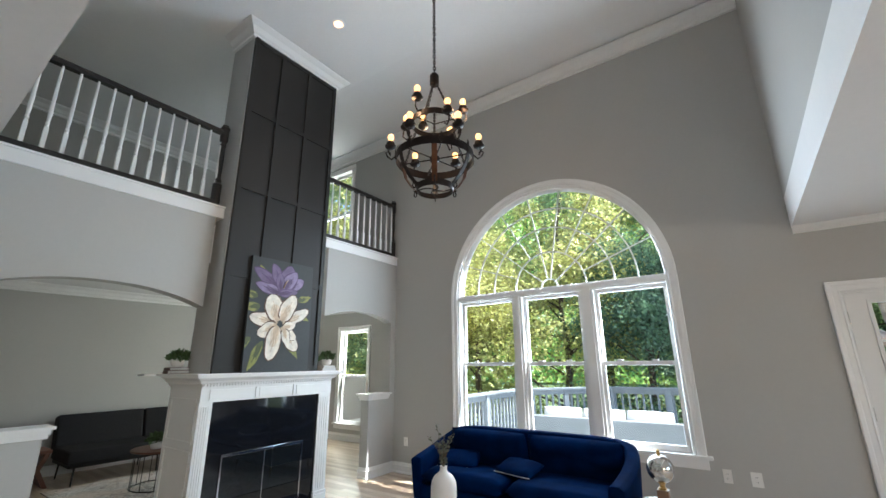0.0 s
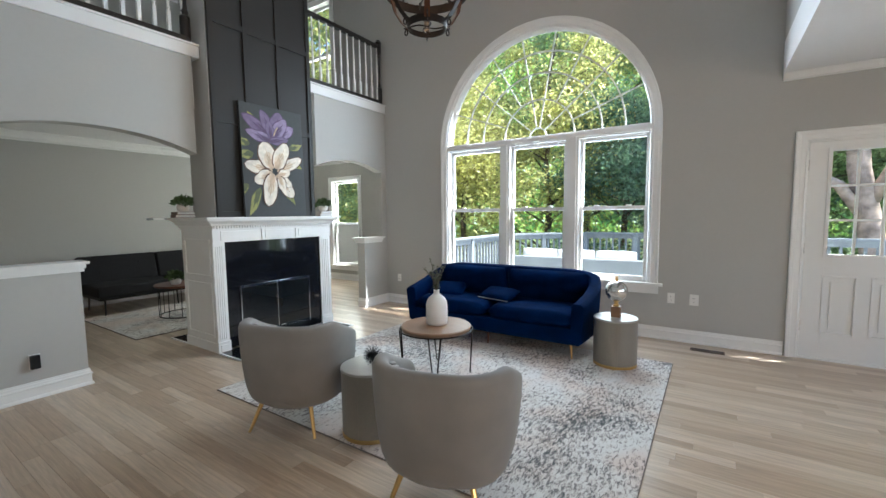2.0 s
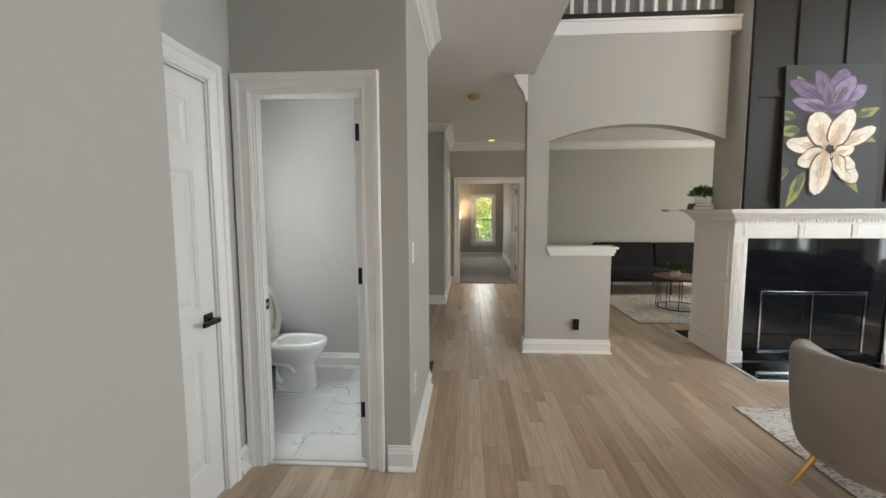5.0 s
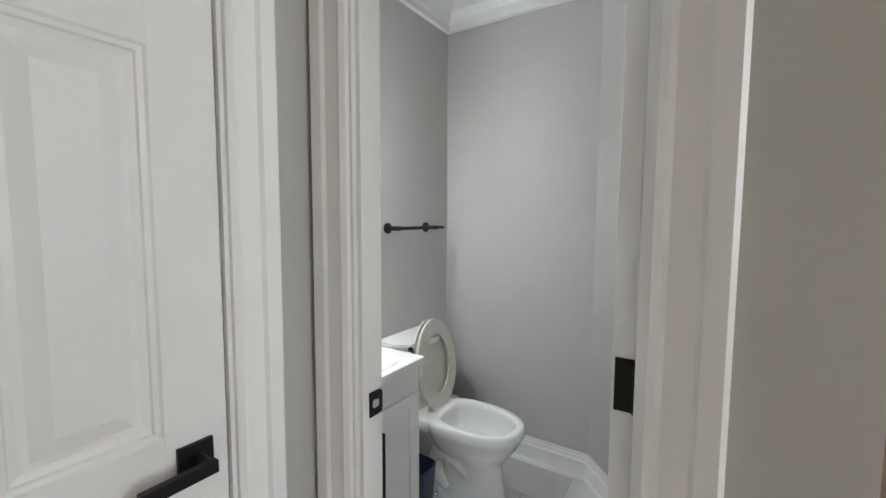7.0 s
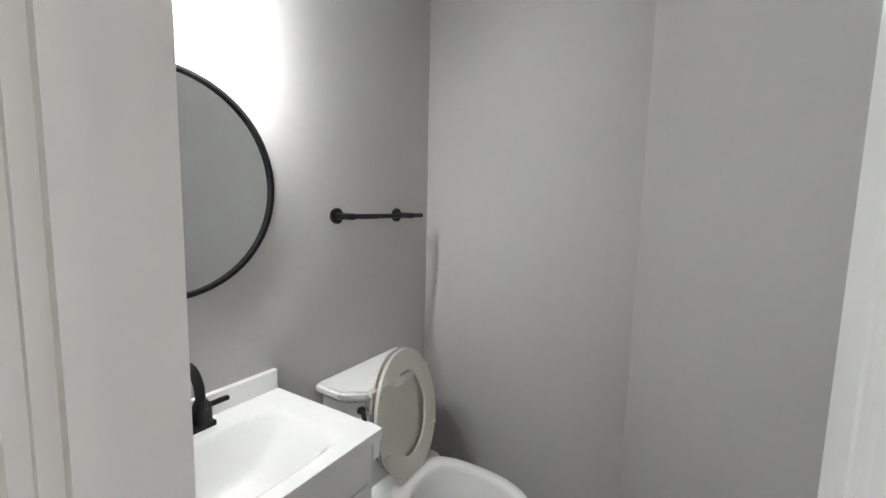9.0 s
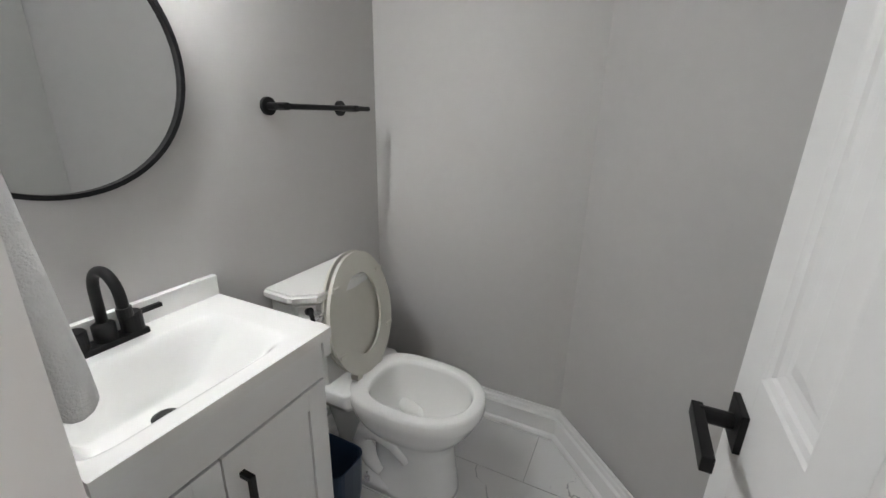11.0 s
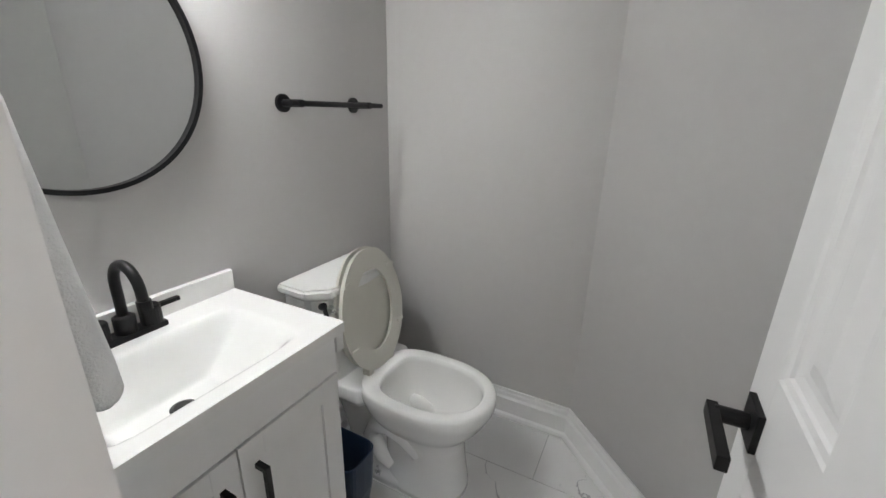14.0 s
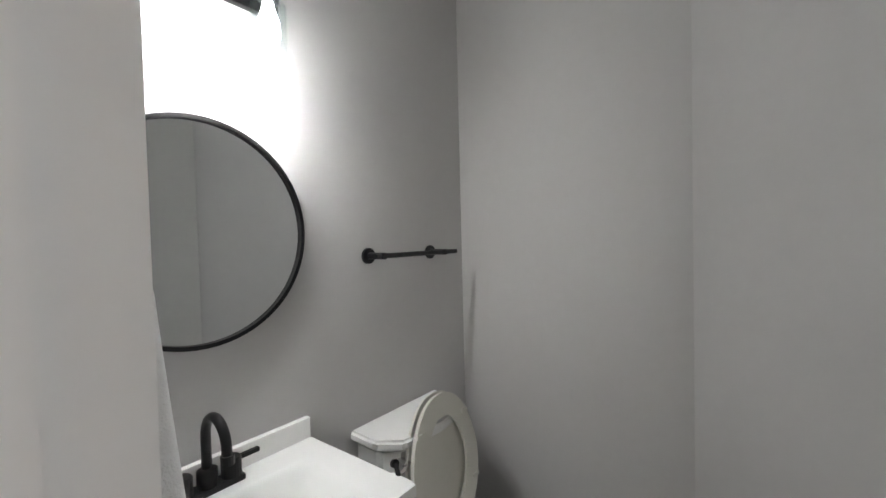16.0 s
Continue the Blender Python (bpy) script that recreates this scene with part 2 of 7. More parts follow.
def tube(bm, pts, r, n=8, closed=False):
    """A round rod along a line of points."""
    pts = [Vector(p) for p in pts]
    rings, m = [], len(pts)
    ref = None
    for i, p in enumerate(pts):
        a = pts[i - 1] if (i or closed) else p
        b = pts[(i + 1) % m] if (i < m - 1 or closed) else p
        z = (b - a).normalized()
        x = z.orthogonal().normalized() if ref is None else (ref - z * ref.dot(z)).normalized()
        ref = x
        y = z.cross(x)
        rad = r[i] if isinstance(r, (list, tuple)) else r
        rings.append([bm.verts.new(p + rad * (x * math.cos(k * math.tau / n) + y * math.sin(k * math.tau / n))) for k in range(n)])
    for i in range(m if closed else m - 1):
        a, b = rings[i], rings[(i + 1) % m]
        for k in range(n):
            bm.faces.new((a[k], a[(k + 1) % n], b[(k + 1) % n], b[k]))
    if not closed:
        bm.faces.new(rings[0][::-1]); bm.faces.new(rings[-1])


def sweep(bm, path, profile, closed=False, up=(0, 0, 1)):
    """A moulding: a profile of (out, up) pairs carried along a level or upright line; out is to the right of the way."""
    path = [Vector(p) for p in path]
    up = Vector(up)
    m, rings = len(path), []
    for i, p in enumerate(path):
        d0 = (p - path[i - 1]).normalized() if (i or closed) else None
        d1 = (path[(i + 1) % m] - p).normalized() if (i < m - 1 or closed) else None
        d0 = d0 or d1; d1 = d1 or d0
        n0, n1 = d0.cross(up), d1.cross(up)
        nn = (n0 + n1).normalized()
        k = 1 / max(0.3, nn.dot(n0))
        rings.append([bm.verts.new(p + nn * (o * k) + up * u) for o, u in profile])
    for i in range(m if closed else m - 1):
        a, b = rings[i], rings[(i + 1) % m]
        for k in range(len(profile)):
            k2 = (k + 1) % len(profile)
            bm.faces.new((a[k], a[k2], b[k2], b[k]))
    if not closed:
        bm.faces.new(rings[0]); bm.faces.new(rings[-1][::-1])


def structure(name, bm, mat, label, category, smooth=False, parent=None):
    return tagged(part(name, bm, mat, parent, smooth=smooth), label, category, kind="structure")

# ---- the large structure ----
YW, XF, XC = 5.46, -3.81, -1.263         # window wall, fireplace wall, middle of the big window
HI, HI2, LO = 5.45, 5.57, 2.72           # high ceiling at the window wall and further in, low ceilings
WL, WR, SPR, RAD, SILL = -2.62, 0.094, 2.40, 1.357, 0.62
YB, XFAR, XHALL = 6.75, -7.80, -7.80     # back of the sofa room, its far wall, end of the hall
XPD, YPD, YCL = -1.86, -0.20, -1.12      # powder-room door wall, hall wall, closet wall
LEDGE = 3.06


def half_arc(cx, cz, r, n=40, a0=180.0, a1=0.0):
    return [(cx + r * math.cos(radians(a0 + (a1 - a0) * k / n)), cz + r * math.sin(radians(a0 + (a1 - a0) * k / n))) for k in range(n + 1)]


bm = bmesh.new()
box(bm, -3.96, WL, YW, YW + 0.16, 0, SPR)
box(bm, WL, WR, YW, YW + 0.16, 0, SILL)
box(bm, WR, 1.395, YW, YW + 0.16, 0, SPR)
box(bm, 2.31, 5.2, YW, YW + 0.16, 0, LO)
box(bm, 1.395, 2.31, YW, YW + 0.16, 2.085, SPR)
prism(bm, [(-3.96, HI), (-3.96, SPR), (WL, SPR)] + half_arc(XC, SPR, RAD)[1:-1] + [(WR, SPR), (2.31, SPR), (2.31, HI)], "y", YW, YW + 0.16)
structure("wall_north", bm, WALL, "tall greige painted wall with an arched window opening", "wall")

# fireplace wall with two flat arches, loft edge above


def flat_arch(y0, y1, zs, rise, n=24):
    pts = []
    for k in range(n + 1):
        u = -1 + 2 * k / n
        pts.append((y0 + (y1 - y0) * k / n, zs + rise * (1 - abs(u) ** 2.2)))
    return pts


bm = bmesh.new()
T = 0.15
A0, A1, B0, B1 = 0.89, 2.52, 4.06, 5.36
box(bm, XF - T, XF, 0.68, A0, 0, LEDGE)
prism(bm, [(A0, LEDGE), (A0, 2.09)] + flat_arch(A0, A1, 2.09, 0.15)[1:-1] + [(A1, 2.09), (A1, LEDGE)], "x", XF - T, XF)
box(bm, XF - T, XF, A0, 1.51, 0, 1.05)
prism(bm, [(B0, LEDGE), (B0, 2.12)] + flat_arch(B0, B1, 2.12, 0.12)[1:-1] + [(B1, 2.12), (B1, LEDGE)], "x", XF - T, XF)
box(bm, XF - T, XF, B1, YW, 0, LEDGE)
box(bm, XF - T, XF, 4.93, B1, 0, 1.07)
structure("wall_fireplace", bm, WALL, "greige wall with two flat-arched openings and half walls", "wall")

bm = bmesh.new()
box(bm, -4.12, -3.67, 2.60, 3.88, 1.30, HI2)
structure("chimney_breast", bm, WALL, "full-height greige chimney breast", "wall")

bm = bmesh.new()
box(bm, -7.95, 5.2, -5.2, 5.62, -0.12, -0.021)
box(bm, -7.95, -3.8, 5.62, 6.95, -0.12, -0.021)
structure("floor", bm, GROOVE, "subfloor under pale oak boards", "floor")

bm = bmesh.new()
prism(bm, [(YW + 0.16, HI), (4.1, HI2), (0.58, HI2), (0.58, HI2 + 0.1), (YW + 0.16, HI2 + 0.1)], "x", -9.2, 2.31)
box(bm, 1.19, 5.2, 0.74, YW, LO, LO + 0.3)
structure("ceiling", bm, CEIL, "white painted high flat ceiling", "ceiling")
bm = bmesh.new()
box(bm, -9.2, 5.2, -5.2, 0.74, LO, LO + 0.3)
structure("ceiling_low", bm, CEIL, "flat painted ceiling over the hall", "ceiling")
bm = bmesh.new()
box(bm, -9.2, XF - T, 0.74, YB, LO, LO + 0.3)
structure("ceiling_sofa_room", bm, CEIL, "white ceiling of the sofa room", "ceiling")
bm = bmesh.new()
box(bm, -9.2, 1.19, 0.58, 0.74, LO + 0.3, HI2)
box(bm, 1.19, 1.35, 0.58, YW, LO + 0.3, HI2)
structure("wall_upper", bm, WALL, "upper walls over the lower ceilings", "wall")

bm = bmesh.new()
SX0, SX1, LX0, LX1 = -6.54, -5.73, -5.95, -5.00
for yy, z0, z1, s, h, a, b in ((YB, 0, LO + 0.3, 0.32, 2.20, SX0, SX1), (YW, LO + 0.3, HI, 3.45, 5.15, LX0, LX1)):
    e = XF if yy == YB else -3.96
    box(bm, XFAR - 0.14, a, yy, yy + 0.16, z0, z1)
    box(bm, b, e, yy, yy + 0.16, z0, z1)
    box(bm, a, b, yy, yy + 0.16, z0, s)
    box(bm, a, b, yy, yy + 0.16, h, z1)
box(bm, XF - T, XF, YW + 0.16, YB, 0, LO + 0.3)
structure("wall_sofa_room_north", bm, WALL, "greige wall with a tall window on each floor", "wall")
bm = bmesh.new()
box(bm, XFAR - 0.14, XFAR, 0.74, YW, LO, HI2)
box(bm, XFAR - 0.14, XFAR, 1.25, YB, 0, LO)
structure("wall_sofa_room_west", bm, WALL, "plain greige far wall", "wall")

bm = bmesh.new()
HD0, HD1, HDZ = -0.075, 1.13, 1.985
box(bm, XHALL - 0.14, XHALL, -1.2, HD0, 0, LO)
box(bm, XHALL - 0.14, XHALL, HD1, 1.25, 0, LO)
box(bm, XHALL - 0.14, XHALL, HD0, HD1, HDZ, LO)
structure("wall_hall_end", bm, WALL, "greige hall end wall with a wide doorway", "wall")
bm = bmesh.new()
box(bm, -2.95, XPD, YPD - 0.12, YPD, 0, LO)
prism(bm, [(-2.95, YPD), (-2.80, -0.32), (-3.45, -0.92), (-3.45, -0.72)], "z", 0, LO)
box(bm, -6.07, -5.95, -3.0, -0.25, 0, LO)
box(bm, XHALL, -6.07, -0.37, -0.25, 0, LO)
box(bm, -6.07, -1.9, -3.1, -3.0, 0, LO)
box(bm, -3.51, -3.41, -3.0, -0.80, 0, LO)
structure("wall_hall_south", bm, WALL, "greige hall wall with a stepped recess", "wall")

# bedroom past the hall
bm = bmesh.new()
box(bm, -12.75, -12.6, -2, 0.30, 0, LO); box(bm, -12.75, -12.6, 0.87, 1.29, 0, LO)
box(bm, -12.75, -12.6, 0.30, 0.87, 0, 0.46); box(bm, -12.75, -12.6, 0.30, 0.87, 1.87, LO)
box(bm, -12.75, XHALL - 0.14, -2.1, -2.0, 0, LO); box(bm, -12.6, XHALL - 0.14, 1.19, 1.29, 0, LO)
structure("wall_bedroom", bm, WALL, "greige bedroom walls with one window", "wall")
bm = bmesh.new()
box(bm, -12.75, XHALL - 0.14, -2.1, 1.29, LO, LO + 0.1)
structure("ceiling_bedroom", bm, CEIL, "white bedroom ceiling", "ceiling")
bm = bmesh.new()
box(bm, -12.75, XHALL - 0.02, -2.1, 1.29, -0.12, 0.012)
structure("floor_bedroom", bm, CARPET, "pale grey carpet of the far bedroom", "floor")

# powder room
BXW, BYS, BBEND, BCEIL = -3.31, -1.70, -0.84, 2.53
TB = 0.086                                # thickness of the door wall
PD0, PD1 = -1.03, -0.425                  # door opening
bm = bmesh.new()
box(bm, XPD - TB, XPD, BYS, PD0, 0, LO)
box(bm, XPD - TB, XPD, PD1, YPD - 0.12, 0, LO)
box(bm, -2.79, XPD - TB, -0.345, -0.32, 0, LO)
box(bm, XPD - TB, XPD, PD0, PD1, 2.045, LO)
structure("wall_powder_east", bm, WALL, "greige wall round the powder-room door", "wall")
bm = bmesh.new()
box(bm, BXW - 0.1, XPD - TB, BYS - 0.1, BYS, 0, LO)
box(bm, BXW - 0.1, BXW, BYS, BBEND, 0, LO)
prism(bm, [(BXW, BBEND), (BXW - 0.1, BBEND + 0.04), (-2.87, -0.32), (-2.79, -0.32)], "z", 0, LO)
structure("wall_powder_room", bm, BATHWALL, "light grey satin painted powder-room walls", "wall")
bm = bmesh.new()
box(bm, BXW, XPD - TB, BYS, YPD - 0.12, BCEIL, BCEIL + 0.1)
structure("ceiling_powder_room", bm, CEIL, "white powder-room ceiling", "ceiling")

# closet wall, the near corner, and plain walls that close the place
NEARX, NEARY = -0.62, -0.55
bm = bmesh.new()
CD0, CD1 = -1.66, -0.91
box(bm, XPD, CD0, YCL - 0.12, YCL, 0, LO)
box(bm, CD1, NEARX, YCL - 0.12, YCL, 0, LO)
box(bm, CD0, CD1, YCL - 0.12, YCL, 2.045, LO)
box(bm, NEARX, NEARX + 0.12, YCL - 0.12, NEARY - 0.12, 0, LO)
box(bm, NEARX, 1.6, NEARY - 0.12, NEARY, 0, LO)
structure("wall_closet", bm, WALL, "greige walls of the small lobby", "wall")
bm = bmesh.new()
# Both openings in this unseen wall are assumed, to admit the added fills.
for y0, y1, z0, z1 in ((-5.2, -2.5, 0, LO), (-2.5, -0.7, 0, 0.9), (-2.5, -0.7, 2.1, LO), (-0.7, 1.8, 0, LO), (1.8, 4.2, 0, 0.75), (1.8, 4.2, 2.25, LO), (4.2, YW + 0.16, 0, LO)):
    box(bm, 5.2, 5.35, y0, y1, z0, z1)
box(bm, 1.5, 5.2, -5.35, -5.2, 0, LO)
box(bm, 1.5, 1.6, -5.2, NEARY - 0.12, 0, LO)
structure("wall_kitchen", bm, WALL, "plain greige walls behind", "wall")

# ---- trim, windows and doors ----
CASING = [(0, 0), (0, 0.012), (0.012, 0.018), (0.02, 0.014), (0.055, 0.017), (0.062, 0.024), (0.088, 0.028), (0.095, 0.022), (0.095, 0)]
BASE = [(0, 0), (0.028, 0), (0.028, 0.010), (0.023, 0.020), (0.015, 0.026), (0.015, 0.086), (0.022, 0.090), (0.022, 0.101), (0.013, 0.107), (0.011, 0.122), (0.007, 0.127), (0.007, 0.14), (0, 0.14)]
CROWN = [(0, 0), (0.105, 0), (0.105, -0.012), (0.085, -0.028), (0.062, -0.045), (0.038, -0.085), (0.02, -0.10), (0.02, -0.13), (0, -0.135)]
BIGCROWN = [(o * 1.25, u * 1.15) for o, u in CROWN]


def run(name, lines, profile, label, cat, mat=TRIM):
    bm = bmesh.new()
    for ln in lines:
        sweep(bm, ln, profile)
    return structure(name, bm, mat, label, cat)


Z0 = 0.001
run("baseboard", [
    [(-3.80, YW, Z0), (1.30, YW, Z0)], [(2.41, YW, Z0), (5.1, YW, Z0)],
    [(-3.96, 0.68, Z0), (XF, 0.68, Z0), (XF, 1.51, Z0), (-3.96, 1.51, Z0)],
    [(-3.96, 4.93, Z0), (XF, 4.93, Z0), (XF, YW, Z0)],
    [(XHALL, -0.25, Z0), (XHALL, HD0 - 0.1, Z0)], [(XFAR, HD1 + 0.1, Z0), (XFAR, YB, Z0), (-3.97, YB, Z0)],
    [(XPD, PD1 + 0.10, Z0), (XPD, YPD, Z0), (-2.95, YPD, Z0)],
    [(-5.95, -2.9, Z0), (-5.95, -0.25, Z0), (XHALL, -0.25, Z0)],
    [(CD0 - 0.10, YCL, Z0), (XPD, YCL, Z0), (XPD, PD0 - 0.10, Z0)],
    [(1.5, NEARY, Z0), (NEARX, NEARY, Z0), (NEARX, YCL, Z0), (CD1 + 0.1, YCL, Z0)],
], BASE, "white moulded baseboard along the walls", "baseboard")
run("baseboard_powder_room", [[(XPD - TB, BYS, Z0), (BXW, BYS, Z0), (BXW, BBEND, Z0), (-2.79, -0.345, Z0), (-2.05, -0.345, Z0)]],
    BASE, "white moulded baseboard on marble tile", "baseboard")
run("baseboard_bedroom", [[(-12.6, -2, Z0 + 0.012), (-12.6, 1.19, Z0 + 0.012), (XHALL - 0.16, 1.19, Z0 + 0.012)]], BASE, "white baseboard over carpet", "baseboard")
run("crown_high", [[(XFAR, YW, HI), (1.19, YW, HI)], [(XFAR, 0.74, HI2), (XFAR, 4.3, HI2)]],
    BIGCROWN, "wide white crown moulding", "trim")
run("crown_chimney", [[(-4.12, 2.60, HI2), (-3.665, 2.60, HI2), (-3.665, 3.88, HI2), (-4.12, 3.88, HI2)]], [(o * 1.35, u * 1.2) for o, u in CROWN],
    "white crown moulding round the chimney top", "trim")
run("crown_low", [
    [(XPD, -1.0, LO), (XPD, YPD, LO), (-2.95, YPD, LO)],
    [(-5.95, -2.9, LO), (-5.95, -0.25, LO), (XHALL, -0.25, LO), (XHALL, YB, LO), (XF - T, YB, LO), (XF - T, 0.9, LO)],
], CROWN, "white crown moulding of the low ceilings", "trim")
run("crown_powder_room", [[(XPD - TB, BYS, BCEIL), (BXW, BYS, BCEIL), (BXW, BBEND, BCEIL), (-2.79, -0.345, BCEIL), (XPD - TB, -0.345, BCEIL)]],
    CROWN, "white crown moulding in the powder room", "trim")

run("crown_kitchen", [[(1.192, YW, LO), (5.1, YW, LO)]], [(o * 0.5, u * 0.5) for o, u in CROWN], "narrow white moulding under the low ceiling", "trim")

# corbel on the end of the fireplace wall
bm = bmesh.new()
prism(bm, [(0.68, LO), (0.55, LO), (0.55, LO - 0.03), (0.575, LO - 0.045), (0.585, LO - 0.09), (0.63, LO - 0.15), (0.65, LO - 0.19), (0.655, LO - 0.24), (0.68, LO - 0.25)], "x", -3.93, -3.81)
structure("crown_corbel", bm, TRIM, "white stepped crown return at the wall end", "trim")

# half-wall caps
for n, y0, y1, z in (("half_wall_cap", 0.875, 1.565, 1.05), ("half_wall_cap", 4.88, 5.36, 1.07)):
    bm = bmesh.new()
    box(bm, XF - T - 0.05, XF + 0.05, y0, y1, z, z + 0.022, 0.004)
    box(bm, XF - T - 0.028, XF + 0.028, y0 + 0.02, y1 - 0.02, z - 0.035, z, 0.006)
    box(bm, XF - T - 0.014, XF + 0.014, y0 + 0.03, y1 - 0.03, z - 0.065, z - 0.035, 0.004)
    structure(n, bm, TRIM, "white moulded cap on the half wall", "trim")

# loft edge trim
for y0, y1 in ((0.74, 2.595), (3.885, YW)):
    bm = bmesh.new()
    box(bm, XF - T, XF + 0.018, y0, y1, LEDGE, LEDGE + 0.115, 0.004)
    box(bm, XF - T, XF + 0.034, y0, y1, LEDGE + 0.115, LEDGE + 0.135, 0.004)
    structure("loft_edge_trim", bm, TRIM, "white board along the loft edge", "trim")
bm = bmesh.new()
box(bm, XFAR, XF - T, 0.74, YW, LO + 0.301, LEDGE)
structure("floor_loft", bm, CARPET, "carpeted loft floor", "floor")

# big arched window
win = thing("window_1", (0, 0, 0), "tall white arched window with a sunburst top over three double-hung sashes", "window", kind="structure")
YG = YW + 0.075
bm = bmesh.new()
path = [(0.094, YW - 0.001, SILL)] + [(x, YW - 0.001, z) for x, z in half_arc(XC, SPR, RAD, 48)[::-1]] + [(WL, YW - 0.001, SILL)]
sweep(bm, path, CASING, up=(0, -1, 0))
part("casing", bm, TRIM, win)
bm = bmesh.new()
path = [(0.094, YW + 0.02, SILL)] + [(x, YW + 0.02, z) for x, z in half_arc(XC, SPR, RAD, 48)[::-1]] + [(WL, YW + 0.02, SILL)]
sweep(bm, path, [(0, 0.02), (0, -0.12), (-0.03, -0.12), (-0.03, 0.0), (-0.018, 0.02)], up=(0, -1, 0))
part("jamb", bm, TRIM, win)
bm = boxes((WL - 0.14, WR + 0.14, YW - 0.045, YW + 0.02, SILL - 0.02, SILL + 0.012), (WL - 0.10, WR + 0.10, YW - 0.022, YW, SILL - 0.11, SILL - 0.02), bevel=0.005)
part("window_sill", bm, TRIM, win)
bm = boxes((WL, WR, YW + 0.02, YW + 0.13, 2.335, 2.43), (WL, WR, YW + 0.0, YW + 0.02, 2.355, 2.41), bevel=0.005)
part("transom", bm, TRIM, win)
for x0, x1 in ((-1.765, -1.635), (-0.875, -0.715)):
    part("mullion", boxes((x0, x1, YW + 0.02, YW + 0.13, SILL, 2.335), (x0 + 0.03, x1 - 0.03, YW + 0.002, YW + 0.02, SILL, 2.355), bevel=0.005), TRIM, win)


def sash(bm, x0, x1, z0, z1, y, w=0.042, bot=None):
    b = bot or w
    box(bm, x0, x0 + w, y, y + 0.035, z0, z1, 0.004); box(bm, x1 - w, x1, y, y + 0.035, z0, z1, 0.004)
    box(bm, x0 + w, x1 - w, y, y + 0.035, z0, z0 + b, 0.004); box(bm, x0 + w, x1 - w, y, y + 0.035, z1 - w, z1, 0.004)


def pane(bm, x0, x1, z0, z1, y):
    bm.faces.new([bm.verts.new(p) for p in ((x0, y, z0), (x1, y, z0), (x1, y, z1), (x0, y, z1))])


MEET = 1.485
for x0, x1 in ((WL + 0.03, -1.765), (-1.635, -0.875), (-0.715, WR - 0.03)):
    bm = bmesh.new(); sash(bm, x0, x1, SILL, MEET + 0.025, YG - 0.018, bot=0.07)
    low = part("lower_sash", bm, TRIM, win)
    bm = bmesh.new(); sash(bm, x0, x1, MEET - 0.02, 2.335, YG + 0.02)
    upp = part("upper_sash", bm, TRIM, win)
    bm = bmesh.new(); pane(bm, x0 + 0.04, x1 - 0.04, SILL + 0.06, MEET, YG)
    g = part("pane", bm, PANE, low); g.visible_shadow = False
    bm = bmesh.new(); pane(bm, x0 + 0.04, x1 - 0.04, MEET, 2.30, YG + 0.038)
    g = part("pane", bm, PANE, upp); g.visible_shadow = False
    for f in (0.27, 0.73):
        bm = bmesh.new(); xx = x0 + (x1 - x0) * f
        box(bm, xx - 0.03, xx + 0.03, YG - 0.035, YG + 0.0, MEET + 0.025, MEET + 0.042, 0.005)
        part("sash_lock", bm, TRIM, win)
# sunburst
fan = bmesh.new()
pts = half_arc(XC, 2.43, RAD - 0.03, 40)
f = fan.faces.new([fan.verts.new((x, YG + 0.02, z)) for x, z in pts])
g = part("pane", fan, PANE, win); g.visible_shadow = False
HUB = (XC, 2.43)
for r in (0.11, 0.47, 0.80, 1.06):
    bm = bmesh.new()
    o, i = half_arc(*HUB, r + 0.008, 36), half_arc(*HUB, r - 0.008, 36)
    prism(bm, o + i[::-1], "y", YG + 0.008, YG + 0.032)
    part("muntin", bm, TRIM, win)
for k in range(1, 9):
    a = radians(180 * k / 9)
    u, v = Vector((math.cos(a), 0, math.sin(a))), Vector((-math.sin(a), 0, math.cos(a)))
    r0 = 0.11 if k in (2, 4, 5, 7) else 0.47
    c = Vector((HUB[0], 0, HUB[1]))
    q = [c + u * r0 + v * 0.007, c + u * (RAD - 0.04) + v * 0.007, c + u * (RAD - 0.04) - v * 0.007, c + u * r0 - v * 0.007]
    bm = bmesh.new()
    prism(bm, [(p.x, p.z) for p in q], "y", YG + 0.009, YG + 0.031)
    part("muntin", bm, TRIM, win)


def plain_window(name, x0, x1, z0, z1, y, label):
    """A double-hung window in a wall that faces -y."""
    w_ = thing(name, (0, 0, 0), label, "window", kind="structure")
    bm = bmesh.new()
    sweep(bm, [(x1, y - 0.001, z0), (x1, y - 0.001, z1), (x0, y - 0.001, z1), (x0, y - 0.001, z0)], CASING, up=(0, -1, 0))
    part("casing", bm, TRIM, w_)
    part("window_sill", boxes((x0 - 0.12, x1 + 0.12, y - 0.05, y + 0.02, z0 - 0.02, z0 + 0.01), (x0 - 0.09, x1 + 0.09, y - 0.02, y, z0 - 0.10, z0 - 0.02), bevel=0.004), TRIM, w_)
    mid = (z0 + z1) / 2
    bm = bmesh.new(); sash(bm, x0, x1, z0, mid + 0.02, y + 0.05, bot=0.06); lo = part("lower_sash", bm, TRIM, w_)
    bm = bmesh.new(); sash(bm, x0, x1, mid - 0.02, z1, y + 0.09); up_ = part("upper_sash", bm, TRIM, w_)
    for zz0, zz1, yy, par in ((z0 + 0.05, mid, y + 0.068, lo), (mid, z1 - 0.03, y + 0.108, up_)):
        bm = bmesh.new(); pane(bm, x0 + 0.04, x1 - 0.04, zz0, zz1, yy)
        g_ = part("pane", bm, PANE, par); g_.visible_shadow = False
    return w_


